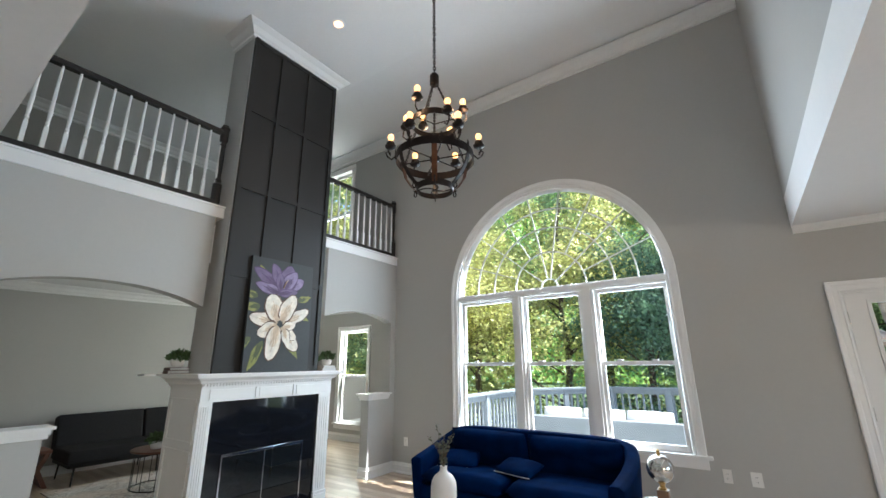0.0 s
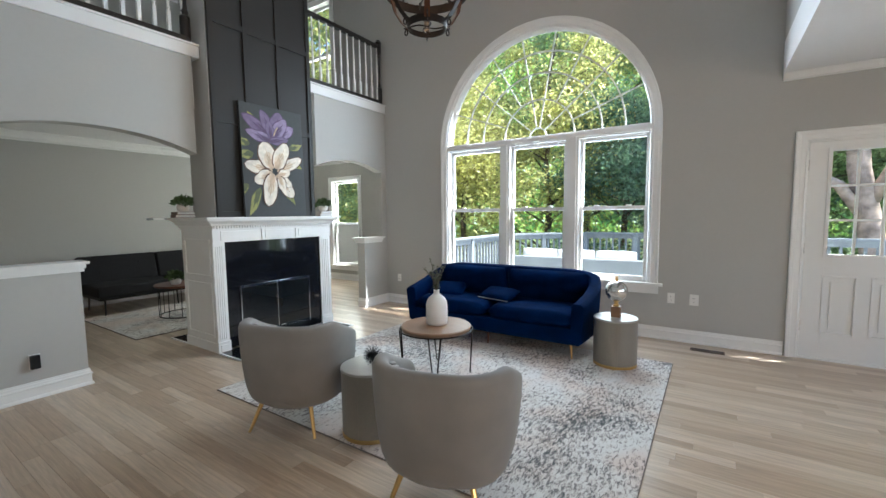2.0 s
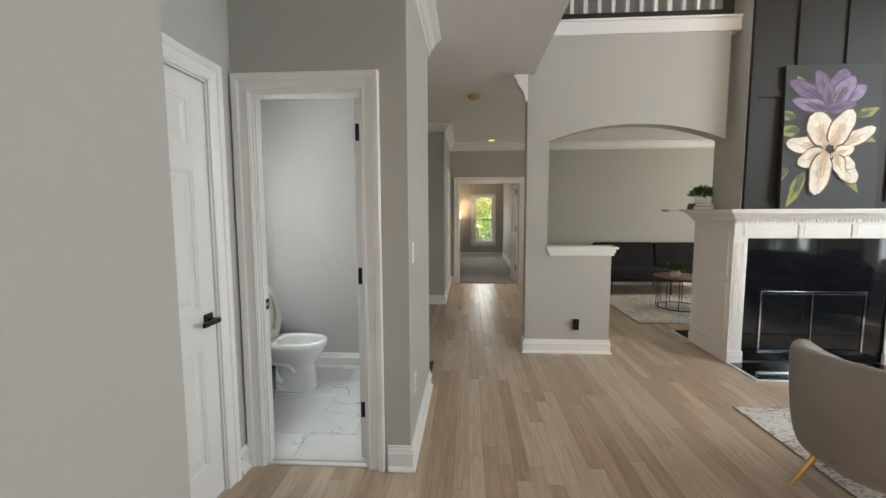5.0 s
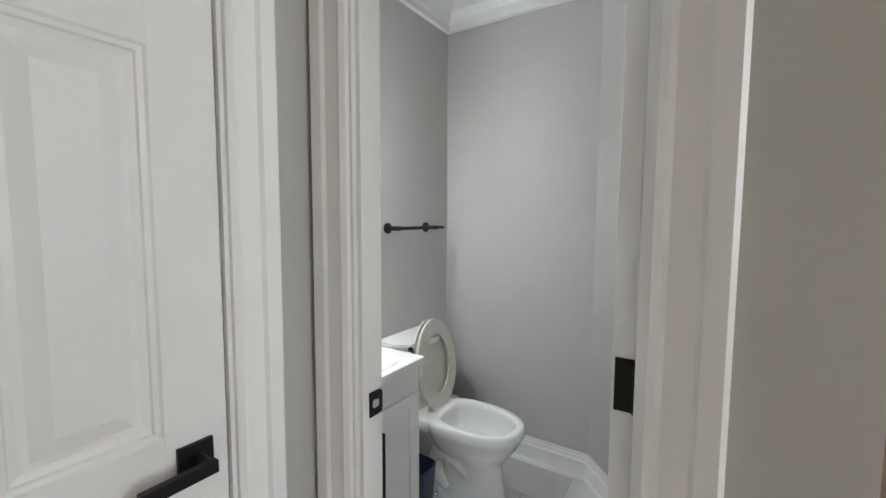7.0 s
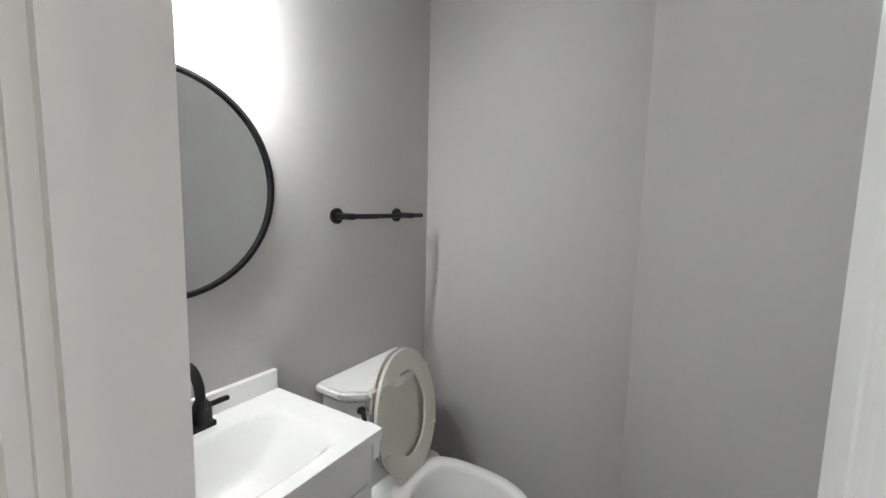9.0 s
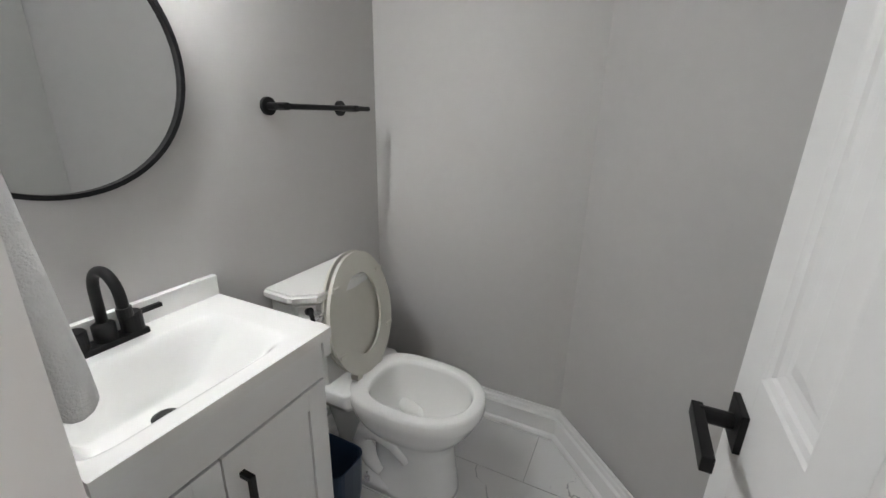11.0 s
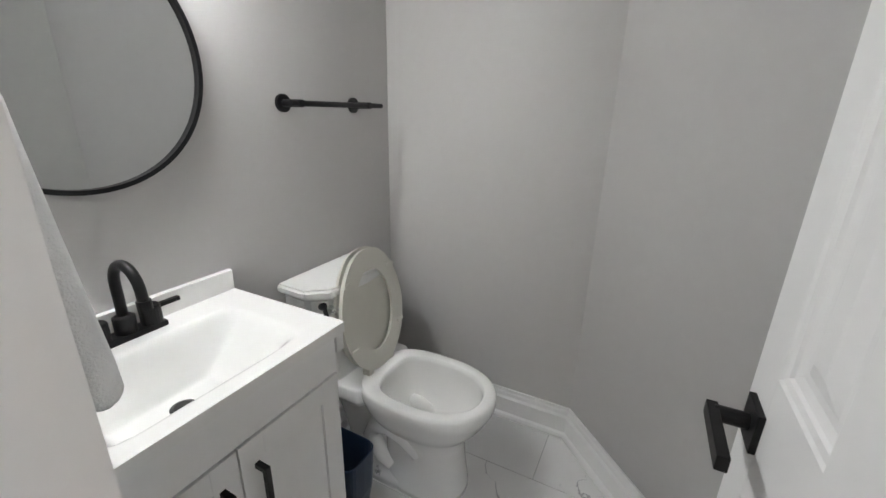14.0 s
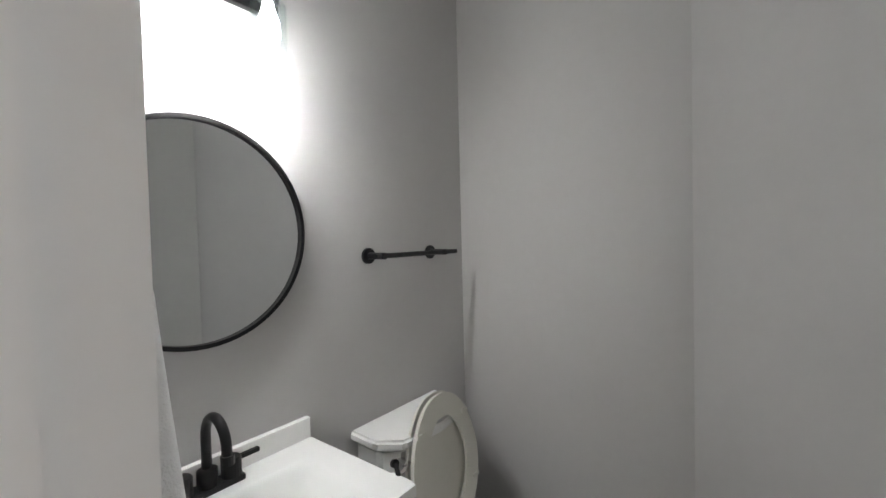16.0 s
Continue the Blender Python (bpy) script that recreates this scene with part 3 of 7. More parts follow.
plain_window("window_2", SX0, SX1, 0.32, 2.20, YB, "white double-hung window with garden behind")
plain_window("window_3", LX0, LX1, 3.45, 5.15, YW, "white double-hung window of the loft")
wb = plain_window("window_4", -0.285, 0.285, 0.46, 1.87, 0, "white double-hung bedroom window with green trees behind")
wb.matrix_basis = pose(-12.6, 0.585, 0, 0, 0, 90)


# doors
def panel_leaf(bm, w, h, t, rows, lites=False):
    """A moulded panel leaf: x from 0 to w, y from 0 to t; rows of (bottom, top) for two columns of raised panels."""
    st, mid = 0.105 * w / 0.7, 0.10 * w / 0.7
    cols = [(st, w / 2 - mid / 2), (w / 2 + mid / 2, w - st)]
    zs = [0.0] + [z for r in rows for z in r] + [h]
    box(bm, 0, st, 0, t, 0, h, 0.002); box(bm, w - st, w, 0, t, 0, h, 0.002)
    for a, b in zip(zs[::2], zs[1::2]):
        box(bm, st, w - st, 0, t, a, b)
    for z0, z1 in rows:
        box(bm, w / 2 - mid / 2, w / 2 + mid / 2, 0, t, z0, z1)
        for x0, x1 in cols:
            box(bm, x0, x1, 0.0135, t - 0.0135, z0, z1)
            for ya, yb in ((0.0125, 0.003), (t - 0.0125, t - 0.003)):
                vs = []
                face = 0.0 if ya < t / 2 else t
                deep = ya
                for d, y in ((0.0, face), (0.004, face + (deep - face) * 0.25), (0.012, face + (deep - face) * 0.40), (0.015, face + (deep - face) * 0.72), (0.026, deep), (0.036, deep), (0.062, yb)):
                    vs.append([bm.verts.new(p) for p in ((x0 + d, y, z0 + d), (x1 - d, y, z0 + d), (x1 - d, y, z1 - d), (x0 + d, y, z1 - d))])
                for a, b in zip(vs, vs[1:]):
                    for k in range(4):
                        bm.faces.new((a[k], a[(k + 1) % 4], b[(k + 1) % 4], b[k]))
                bm.faces.new(vs[-1])


SIX = ((0.20, 0.765), (0.955, 1.60), (1.70, 1.92))


def lever(parent, x, z, y, out, way):
    """A black square-rose lever; out: +1 or -1 along y, way: +1 or -1 along x."""
    bm = bmesh.new()
    box(bm, x - 0.03, x + 0.03, min(y, y + out * 0.009), max(y, y + out * 0.009), z - 0.03, z + 0.03, 0.002)
    r_ = part("rose", bm, BLACKMET, parent, "square black rose")
    bm = bmesh.new()
    cyl(bm, (x, y + out * 0.009, z), (x, y + out * 0.05, z), 0.012)
    a, b = sorted((y + out * 0.045, y + out * 0.06)); c, d = sorted((x - way * 0.012, x + way * 0.105))
    box(bm, c, d, a, b, z - 0.011, z + 0.011, 0.002)
    part("lever", bm, BLACKMET, r_)


def casing_yz(name, x, n, y0, y1, z1, label):
    """A casing round a doorway in a wall that faces n along x."""
    bm = bmesh.new()
    ys = (y1, y0) if n > 0 else (y0, y1)
    sweep(bm, [(x, ys[0], 0.001), (x, ys[0], z1), (x, ys[1], z1), (x, ys[1], 0.001)], CASING, up=(n, 0, 0))
    return structure(name, bm, TRIM, label, "door trim")


# powder-room door
casing_yz("door_casing_powder", XPD + 0.001, 1, PD0 + 0.012, PD1 - 0.012, 2.035, "white moulded casing round the powder-room door")
bm = bmesh.new()
box(bm, XPD - TB, XPD + 0.002, PD0 + 0.001, PD0 + 0.02, 0, 2.045); box(bm, XPD - TB, XPD + 0.002, PD1 - 0.02, PD1 - 0.001, 0, 2.045)
box(bm, XPD - TB, XPD + 0.002, PD0, PD1, 2.026, 2.044)
box(bm, XPD - 0.028, XPD - 0.010, PD0 + 0.02, PD0 + 0.032, 0, 2.026); box(bm, XPD - 0.060, XPD - 0.03, PD1 - 0.032, PD1 - 0.02, 0, 2.026)
structure("door_jamb_powder", bm, TRIM, "white painted door jamb with stop", "door trim")
strike = thing("strike_plate", (XPD - 0.060, PD0 + 0.0205, 0.908), "black strike plate screwed to the door jamb", "strike plate")
bm = bmesh.new()
prism(bm, [(0.018, -0.029), (0.018, 0.029)] + [(-0.013 + 0.011 * math.cos(radians(a)), sz * 0.018 + 0.011 * math.sin(radians(a))) for sz, a0 in ((1, 90), (-1, 180)) for a in range(a0, a0 + 91, 18)], "y", 0, 0.003)
part("plate", bm, BLACKMET, strike)
bm = bmesh.new(); prism(bm, [(-0.010, -0.007), (0.004, -0.010), (0.010, -0.007), (0.010, 0.007), (0.004, 0.010), (-0.010, 0.007)], "y", 0.003, 0.0042)
part("latch_hole", bm, BOOKPALE, strike, "bare wood in the latch hole")
for z in (-0.021, 0.021):
    bm = bmesh.new(); cyl(bm, (0, 0.003, z), (0, 0.0042, z), 0.0045, n=10); part("screw", bm, IRON, strike)
pd = thing("door_1", (XPD - TB - 0.004, PD1 - 0.040, 0), "open white six-panel powder-room door with black lever", "door", rz=180 + 1.3, kind="structure")
bm = bmesh.new(); panel_leaf(bm, 0.565, 2.015, 0.035, SIX)
lf = part("leaf", bm, DOORW, pd, m=pose(0, 0, 0.008))
lever(lf, 0.505, 0.868, 0.035, 1, -1)
lever(lf, 0.505, 0.868, 0.0, -1, -1)
for z in (0.25, 1.02, 1.80):
    bm = bmesh.new(); cyl(bm, (-0.004, -0.004, z), (-0.004, -0.004, z + 0.09), 0.007, n=10); box(bm, -0.003, 0.0, 0.0, 0.03, z, z + 0.09)
    part("hinge", bm, BLACKMET, pd, "black hinge")

# closet door
bm = bmesh.new()
sweep(bm, [(CD0 + 0.012, YCL + 0.001, 0.001), (CD0 + 0.012, YCL + 0.001, 2.035), (CD1 - 0.012, YCL + 0.001, 2.035), (CD1 - 0.012, YCL + 0.001, 0.001)], CASING, up=(0, 1, 0))
structure("door_casing_closet", bm, TRIM, "white moulded casing round the closet door", "door trim")
bm = boxes((CD0, CD0 + 0.02, YCL - 0.12, YCL + 0.002, 0, 2.045), (CD1 - 0.02, CD1, YCL - 0.12, YCL + 0.002, 0, 2.045), (CD0, CD1, YCL - 0.12, YCL + 0.002, 2.026, 2.045))
structure("door_jamb_closet", bm, TRIM, "white painted closet door jamb", "door trim")
cd = thing("door_2", (CD0 + 0.023, YCL - 0.042, 0), "closed white six-panel closet door with black lever", "door", kind="structure")
bm = bmesh.new(); panel_leaf(bm, CD1 - CD0 - 0.046, 2.012, 0.035, SIX)
lf = part("leaf", bm, DOORW, cd, m=pose(0, 0, 0.009))
lever(lf, 0.06, 0.90, 0.035, 1, 1)

# outside door with glass
bm = bmesh.new()
sweep(bm, [(2.298, YW - 0.001, 0.001), (2.298, YW - 0.001, 2.075), (1.407, YW - 0.001, 2.075), (1.407, YW - 0.001, 0.001)], CASING, up=(0, -1, 0))
structure("door_casing_deck", bm, TRIM, "white moulded casing round the deck door", "door trim")
structure("door_jamb_deck", boxes((1.396, 1.416, YW - 0.002, YW + 0.15, 0, 2.084), (2.289, 2.309, YW - 0.002, YW + 0.15, 0, 2.084), (1.416, 2.289, YW - 0.002, YW + 0.15, 2.064, 2.084), (1.416, 2.289, YW - 0.002, YW + 0.15, 0, 0.02)), TRIM, "white painted deck door jamb", "door trim")
dd = thing("door_3", (1.42, YW + 0.012, 0.021), "white deck door with nine glass lites over two panels", "door", kind="structure")
bm = bmesh.new()
W3 = 0.865
box(bm, 0, 0.15, 0, 0.042, 0, 2.04, 0.002); box(bm, W3 - 0.15, W3, 0, 0.042, 0, 2.04, 0.002)
box(bm, 0.15, W3 - 0.15, 0, 0.042, 0, 0.24); box(bm, 0.15, W3 - 0.15, 0, 0.042, 0.79, 0.985); box(bm, 0.15, W3 - 0.15, 0, 0.042, 1.96, 2.04)
box(bm, W3 / 2 - 0.05, W3 / 2 + 0.05, 0, 0.042, 0.24, 0.79)
for x0, x1 in ((0.15, W3 / 2 - 0.05), (W3 / 2 + 0.05, W3 - 0.15)):
    box(bm, x0, x1, 0.014, 0.03, 0.24, 0.79); box(bm, x0 + 0.055, x1 - 0.055, 0.003, 0.014, 0.295, 0.735, 0.003)
    sash(bm, x0 - 0.008, x1 + 0.008, 0.232, 0.798, -0.006, w=0.022)
lf = part("leaf", bm, DOORW, dd)
bm = bmesh.new()
sash(bm, 0.135, W3 - 0.135, 0.97, 1.975, -0.008, w=0.028)
part("lite_frame", bm, DOORW, lf)
for k in (1, 2):
    bm = bmesh.new(); x = 0.16 + (W3 - 0.32) * k / 3; box(bm, x - 0.01, x + 0.01, -0.004, 0.02, 0.995, 1.95); part("muntin", bm, DOORW, lf)
    bm = bmesh.new(); z = 0.995 + 0.955 * k / 3; box(bm, 0.16, W3 - 0.16, -0.003, 0.019, z - 0.01, z + 0.01); part("muntin", bm, DOORW, lf)
bm = bmesh.new(); pane(bm, 0.155, W3 - 0.155, 0.985, 1.96, 0.02)
g = part("pane", bm, PANE, lf); g.visible_shadow = False
for z in (0.25, 1.0, 1.78):
    bm = bmesh.new(); cyl(bm, (-0.004, -0.006, z), (-0.004, -0.006, z + 0.1), 0.007, n=10); part("hinge", bm, CHROME, dd, "steel hinge")

# doorway at the hall end, with one open leaf
casing_yz("door_casing_hall", XHALL + 0.001, 1, HD0, HD1, HDZ, "white casing round the wide hall doorway")
structure("door_jamb_hall", boxes((XHALL - 0.14, XHALL + 0.002, HD0 + 0.001, HD0 + 0.02, 0, HDZ), (XHALL - 0.14, XHALL + 0.002, HD1 - 0.02, HD1 - 0.001, 0, HDZ), (XHALL - 0.14, XHALL + 0.002, HD0 + 0.02, HD1 - 0.02, HDZ - 0.018, HDZ - 0.001)), TRIM, "white jamb of the hall doorway", "door trim")
hd = thing("door_4", (XHALL - 0.15, HD1 - 0.03, 0), "open white panel door of the far bedroom", "door", rz=180 + 4, kind="structure")
bm = bmesh.new(); panel_leaf(bm, 0.60, 1.945, 0.035, SIX); part("leaf", bm, DOORW, hd, m=pose(0, 0, 0.014))
for z in (0.25, 1.02, 1.75):
    bm = bmesh.new(); box(bm, -0.012, 0.012, 0.035, 0.047, z, z + 0.1); part("hinge", bm, BLACKMET, hd, "black hinge")
hd = thing("door_5", (-7.3, -0.27, 0), "closed white panel door along the hall", "door", kind="structure")
bm = bmesh.new(); panel_leaf(bm, 0.7, 2.0, 0.03, SIX); lf = part("leaf", bm, DOORW, hd, m=pose(0, 0, 0.009))
for z in (0.25, 1.02, 1.75):
    bm = bmesh.new(); box(bm, 0.70, 0.712, 0.03, 0.05, z, z + 0.1); part("hinge", bm, BLACKMET, hd, "black hinge")
bm = bmesh.new()
sweep(bm, [(-7.3, -0.249, 0.001), (-7.3, -0.249, 2.03), (-6.6, -0.249, 2.03), (-6.6, -0.249, 0.001)], CASING, up=(0, 1, 0))
structure("door_casing_hall_side", bm, TRIM, "white casing of a hall side door", "door trim")

# ---- living room: fixed things ----
def soft(ob, levels=2, bevel=0.0):
    """Round a cushion-like mesh."""
    if bevel:
        md = ob.modifiers.new("bevel", "BEVEL"); md.width, md.segments, md.limit_method = bevel, 3, "ANGLE"
    if levels:
        md = ob.modifiers.new("subdivision", "SUBSURF"); md.levels = md.render_levels = levels
    for p in ob.data.polygons:
        p.use_smooth = True
    return ob


def pillow_mesh(w, d, h, n=12, crown=0.5, seed=1, wrinkle=0.004, square=3.5):
    """A stuffed cushion, flat below, with a domed top; x: width, y: depth, z: height."""
    bm = bmesh.new()
    rnd = random.Random(seed)
    off = rnd.random() * 50
    grid = {}
    for side in (0, 1):
        for i in range(n + 1):
            for j in range(n + 1):
                u, v = -1 + 2 * i / n, -1 + 2 * j / n
                e = (1 - abs(u) ** square) * (1 - abs(v) ** square)
                e = max(e, 0) ** 0.42
                edge = i in (0, n) or j in (0, n)
                wob = wrinkle * noise.noise((u * 3 + off, v * 3, side * 7))
                z = h * 0.5 + (h * 0.5) * e * (1 if side else -1) + (wob if not edge else 0)
                if not side:
                    z = h * 0.5 - h * 0.5 * e * (1 - crown * 0.0)
                pu, pv = u * w / 2 * (1 - 0.035 * (v * v)), v * d / 2 * (1 - 0.035 * (u * u))
                if side and edge:
                    grid[1, i, j] = grid[0, i, j]
                else:
                    grid[side, i, j] = bm.verts.new((pu, pv, z))
    for side in (0, 1):
        for i in range(n):
            for j in range(n):
                q = [grid[side, i, j], grid[side, i + 1, j], grid[side, i + 1, j + 1], grid[side, i, j + 1]]
                bm.faces.new(q if side else q[::-1])
    return bm


# fireplace
fp = thing("fireplace", (0, 0, 0), "white two-sided fireplace with black granite surround and fluted mantel", "fireplace")
FX, FB, FY0, FY1 = -3.60, -4.29, 2.52, 4.06
bm = boxes((FB, FX - 0.02, FY0 + 0.02, 2.62, 0, 1.31), (FB, FX - 0.02, 3.92, FY1 - 0.02, 0, 1.31), (FB, FX - 0.02, 2.62, 3.92, 1.17, 1.31))
part("mantel_body", bm, TRIM, fp)
for sp in ((2.62, 3.92, 0.02, 0.10), (2.62, 2.80, 0.101, 0.68), (3.72, 3.92, 0.101, 0.68), (2.62, 3.26, 0.681, 1.17), (3.262, 3.92, 0.681, 1.17)):
    bm = bmesh.new(); box(bm, FB + 0.04, FX - 0.03, *sp, 0.0015, 1); part("granite_slab", bm, GRANITE, fp, "polished black granite slab")
bm = boxes((FB + 0.05, FB + 0.06, 2.80, 3.72, 0.10, 0.68), (FB + 0.06, FX - 0.05, 2.80, 3.72, 0.10, 0.112))
part("firebox", bm, BLACKMET, fp)
door = part("firebox_frame", boxes((FX - 0.032, FX - 0.018, 2.80, 3.72, 0.655, 0.68), (FX - 0.032, FX - 0.018, 2.80, 3.72, 0.10, 0.125), (FX - 0.032, FX - 0.02, 2.80, 2.815, 0.125, 0.655), (FX - 0.032, FX - 0.02, 3.705, 3.72, 0.125, 0.655), (FX - 0.032, FX - 0.02, 3.254, 3.262, 0.125, 0.655), bevel=0.002), CHROME, fp, "polished steel firebox frame")
for y0, y1 in ((2.815, 3.254), (3.262, 3.705)):
    bm = bmesh.new(); box(bm, FX - 0.034, FX - 0.029, y0, y1, 0.125, 0.655); part("glass_door", bm, material("dark_firebox_glass", (0.01, 0.012, 0.014), 0.03, vary=0.0), door, "dark glass door")
for y in (3.20, 3.315):
    bm = bmesh.new(); box(bm, FX - 0.03, FX - 0.012, y - 0.03, y + 0.03, 0.132, 0.145, 0.003); part("pull", bm, CHROME, door)
# fluted legs
for y0, y1 in ((FY0, 2.645), (3.895, FY1)):
    bm = bmesh.new()
    box(bm, FX - 0.02, FX - 0.004, y0, y1, 0.12, 1.17, 0.002)
    n = 4
    for k in range(n):
        yy = y0 + 0.02 + (y1 - y0 - 0.04) * (k + 0.5) / n
        box(bm, FX - 0.005, FX + 0.004, yy - 0.008, yy + 0.008, 0.15, 1.13, 0.003)
    part("fluted_leg", bm, TRIM, fp)
    bm = bmesh.new(); box(bm, FX - 0.02, FX + 0.012, y0 - 0.006, y1 + 0.006, 0, 0.12, 0.004); box(bm, FX + 0.002, FX + 0.02, y0 + 0.02, y1 - 0.02, 0.03, 0.09, 0.004)
    part("plinth_block", bm, TRIM, fp)
# side panel mouldings
for yy, o in ((FY0 + 0.02, -1), (FY1 - 0.02, 1)):
    for z0, z1 in ((0.16, 0.74), (0.80, 1.20)):
        bm = bmesh.new()
        a, b = sorted((yy, yy + o * 0.012))
        x0, x1, w_ = FB + 0.06, FX - 0.09, 0.022
        box(bm, x0, x1, a, b, z0, z0 + w_, 0.003); box(bm, x0, x1, a, b, z1 - w_, z1, 0.003)
        box(bm, x0, x0 + w_, a, b, z0 + w_, z1 - w_, 0.003); box(bm, x1 - w_, x1, a, b, z0 + w_, z1 - w_, 0.003)
        part("side_moulding", bm, TRIM, fp)
    bm = bmesh.new(); a, b = sorted((yy, yy + o * 0.014)); box(bm, FB, FX, a, b, 0, 0.10, 0.003); part("side_plinth", bm, TRIM, fp)
# frieze with three raised panels and dentils
bm = boxes((FX - 0.02, FX + 0.004, FY0, FY1, 1.17, 1.31))
part("frieze", bm, TRIM, fp)
for y0, y1 in ((2.60, 3.05), (3.11, 3.50), (3.56, 3.98)):
    bm = bmesh.new(); box(bm, FX + 0.004, FX + 0.014, y0, y1, 1.19, 1.285, 0.004); part("frieze_panel", bm, TRIM, fp)
for y in (3.08, 3.53):
    bm = bmesh.new(); box(bm, FX + 0.004, FX + 0.022, y - 0.017, y + 0.017, 1.18, 1.295, 0.004); part("frieze_block", bm, TRIM, fp)
dent = bmesh.new(); box(dent, 0, 0.022, -0.009, 0.009, 0, 0.026)
first = part("dentil", dent, TRIM, fp, m=pose(FX + 0.005, FY0 + 0.02, 1.315))
y = FY0 + 0.02 + 0.0305
while y < FY1:
    d_ = new("dentil", first.data); d_.parent = fp; d_.matrix_basis = pose(FX + 0.005, y, 1.315)
    y += 0.0305
bm = bmesh.new()
prof = [(0, 0), (0.010, 0), (0.010, 0.03), (0.035, 0.035), (0.045, 0.055), (0.075, 0.075), (0.085, 0.085), (0.10, 0.085), (0.10, 0.105), (0, 0.105)]
sweep(bm, [(FB - 0.02, FY0 + 0.012, 1.31), (FX, FY0 + 0.012, 1.31), (FX, FY1 - 0.012, 1.31), (FB - 0.02, FY1 - 0.012, 1.31)], prof)
part("mantel_moulding", bm, TRIM, fp)
bm = bmesh.new(); box(bm, FB - 0.10, FX + 0.115, FY0 - 0.10, FY1 + 0.10, 1.412, 1.432, 0.005)
part("mantel_shelf", bm, TRIM, fp)
bm = bmesh.new(); box(bm, -4.56, FB - 0.101, FY0 - 0.21, FY1 + 0.21, 1.411, 1.431, 0.005)
part("back_shelf", bm, TRIM, fp)
for x0, x1 in ((FX - 0.02, -3.19), (-4.66, FB)):
    h = thing("hearth", (0, 0, 0), "black polished granite hearth slab with white edge on the floor", "hearth", "hearth slabs")
    for i, (y0, y1) in enumerate(((2.54, 3.03), (3.035, 3.525), (3.53, 4.03))):
        bm = bmesh.new(); box(bm, x0 + 0.012, x1 - 0.014, y0, y1, 0.001, 0.012, 0.002); part("tile", bm, GRANITE, h)
    bm = boxes((x0, x1, 2.515, 2.535, 0.001, 0.014), (x0, x1, 4.035, 4.055, 0.001, 0.014), (x1 - 0.012, x1, 2.535, 4.035, 0.001, 0.014), bevel=0.002)
    part("border", bm, TRIM, h, "white painted edge strip")

# charcoal panelling on the chimney
cp = thing("chimney_panelling", (0, 0, 0), "charcoal board-and-batten panelling on the chimney breast", "wall panel")
part("backing", boxes((-3.671, -3.655, 2.612, 3.868, 1.433, 5.425)), PANEL, cp)
for k, y in enumerate((2.612, 2.985, 3.39, 3.815)):
    bm = bmesh.new(); box(bm, -3.655, -3.637, y, y + 0.053, 1.433, 5.425, 0.002); part("stile", bm, PANEL, cp)
for z in (1.433, 2.42, 3.42, 4.40, 5.365):
    for y0, y1 in ((2.665, 2.985), (3.038, 3.39), (3.443, 3.815)):
        bm = bmesh.new(); box(bm, -3.655, -3.638, y0, y1, z, z + 0.06, 0.002); part("rail", bm, PANEL, cp)


# flower painting
def leafshape(cx, cz, ang, ln, wd, tip=0.5, n=14):
    """A petal outline: rounded, widest past the middle."""
    pts = []
    c, s = math.cos(radians(ang)), math.sin(radians(ang))
    for k in range(2 * n):
        t = k / n if k < n else 2 - k / n
        side = 1 if k < n else -1
        wv = wd * math.sin(math.pi * min(1, t) ** 0.8) ** tip * side * 0.5
        u = ln * t
        wv += 0.006 * math.sin(9 * t + cx * 40) * math.sin(math.pi * t)
        pts.append((cx + u * c - wv * s, cz + u * s + wv * c))
    return pts


def paint(name, cols):
    """Brushed colour that runs from one tone to another."""
    m = material(name, cols, 0.5, vary=0.22, grain=18, big=9)
    return m


PURPLE, PURPLE2, PURPLE3 = paint("violet_paint", (0.13, 0.085, 0.175)), paint("pale_violet_paint", (0.22, 0.155, 0.28)), paint("dark_violet_paint", (0.065, 0.028, 0.09))
DUSK, CREAM3 = paint("dusky_violet_paint", (0.10, 0.055, 0.14)), paint("tan_cream_paint", (0.64, 0.52, 0.38))
CREAM, CREAM2, UMBER = paint("cream_paint", (0.72, 0.65, 0.55)), paint("warm_cream_paint", (0.50, 0.36, 0.24)), paint("umber_paint", (0.10, 0.045, 0.02))
OLIVE, OLIVE2 = paint("olive_paint", (0.22, 0.22, 0.045)), paint("dark_olive_paint", (0.07, 0.085, 0.025))
CANVAS = material("charcoal_canvas", (0.030, 0.033, 0.034), 0.6, vary=0.2, bump=0.3, bump_scale=500)
pt = thing("flower_painting", (-3.628, 2.885, 1.434), "dark canvas with violet and cream magnolias leaning on the mantel", "painting")
PW, PH = 0.80, 1.25
pt.matrix_basis = pose(-3.585, 2.885, 1.434, 0, -1.6, 0)
bm = bmesh.new(); box(bm, -0.032, 0.0, 0, PW, 0, PH, 0.003)
part("canvas", bm, CANVAS, pt)
LAY = [0.0]


def stroke(pts, mat, nm):
    LAY[0] += 0.00006
    bm = bmesh.new()
    v = [bm.verts.new((LAY[0] + 0.00005, min(max(a, 0.002), PW - 0.002), min(max(b, 0.002), PH - 0.002))) for a, b in pts]
    bm.faces.new(v)
    bmesh.ops.triangulate(bm, faces=bm.faces)
    ext = bmesh.ops.extrude_face_region(bm, geom=bm.faces[:])
    bmesh.ops.translate(bm, vec=(-0.00005, 0, 0), verts=[g_ for g_ in ext["geom"] if isinstance(g_, bmesh.types.BMVert)])
    part(nm, bm, mat, pt)


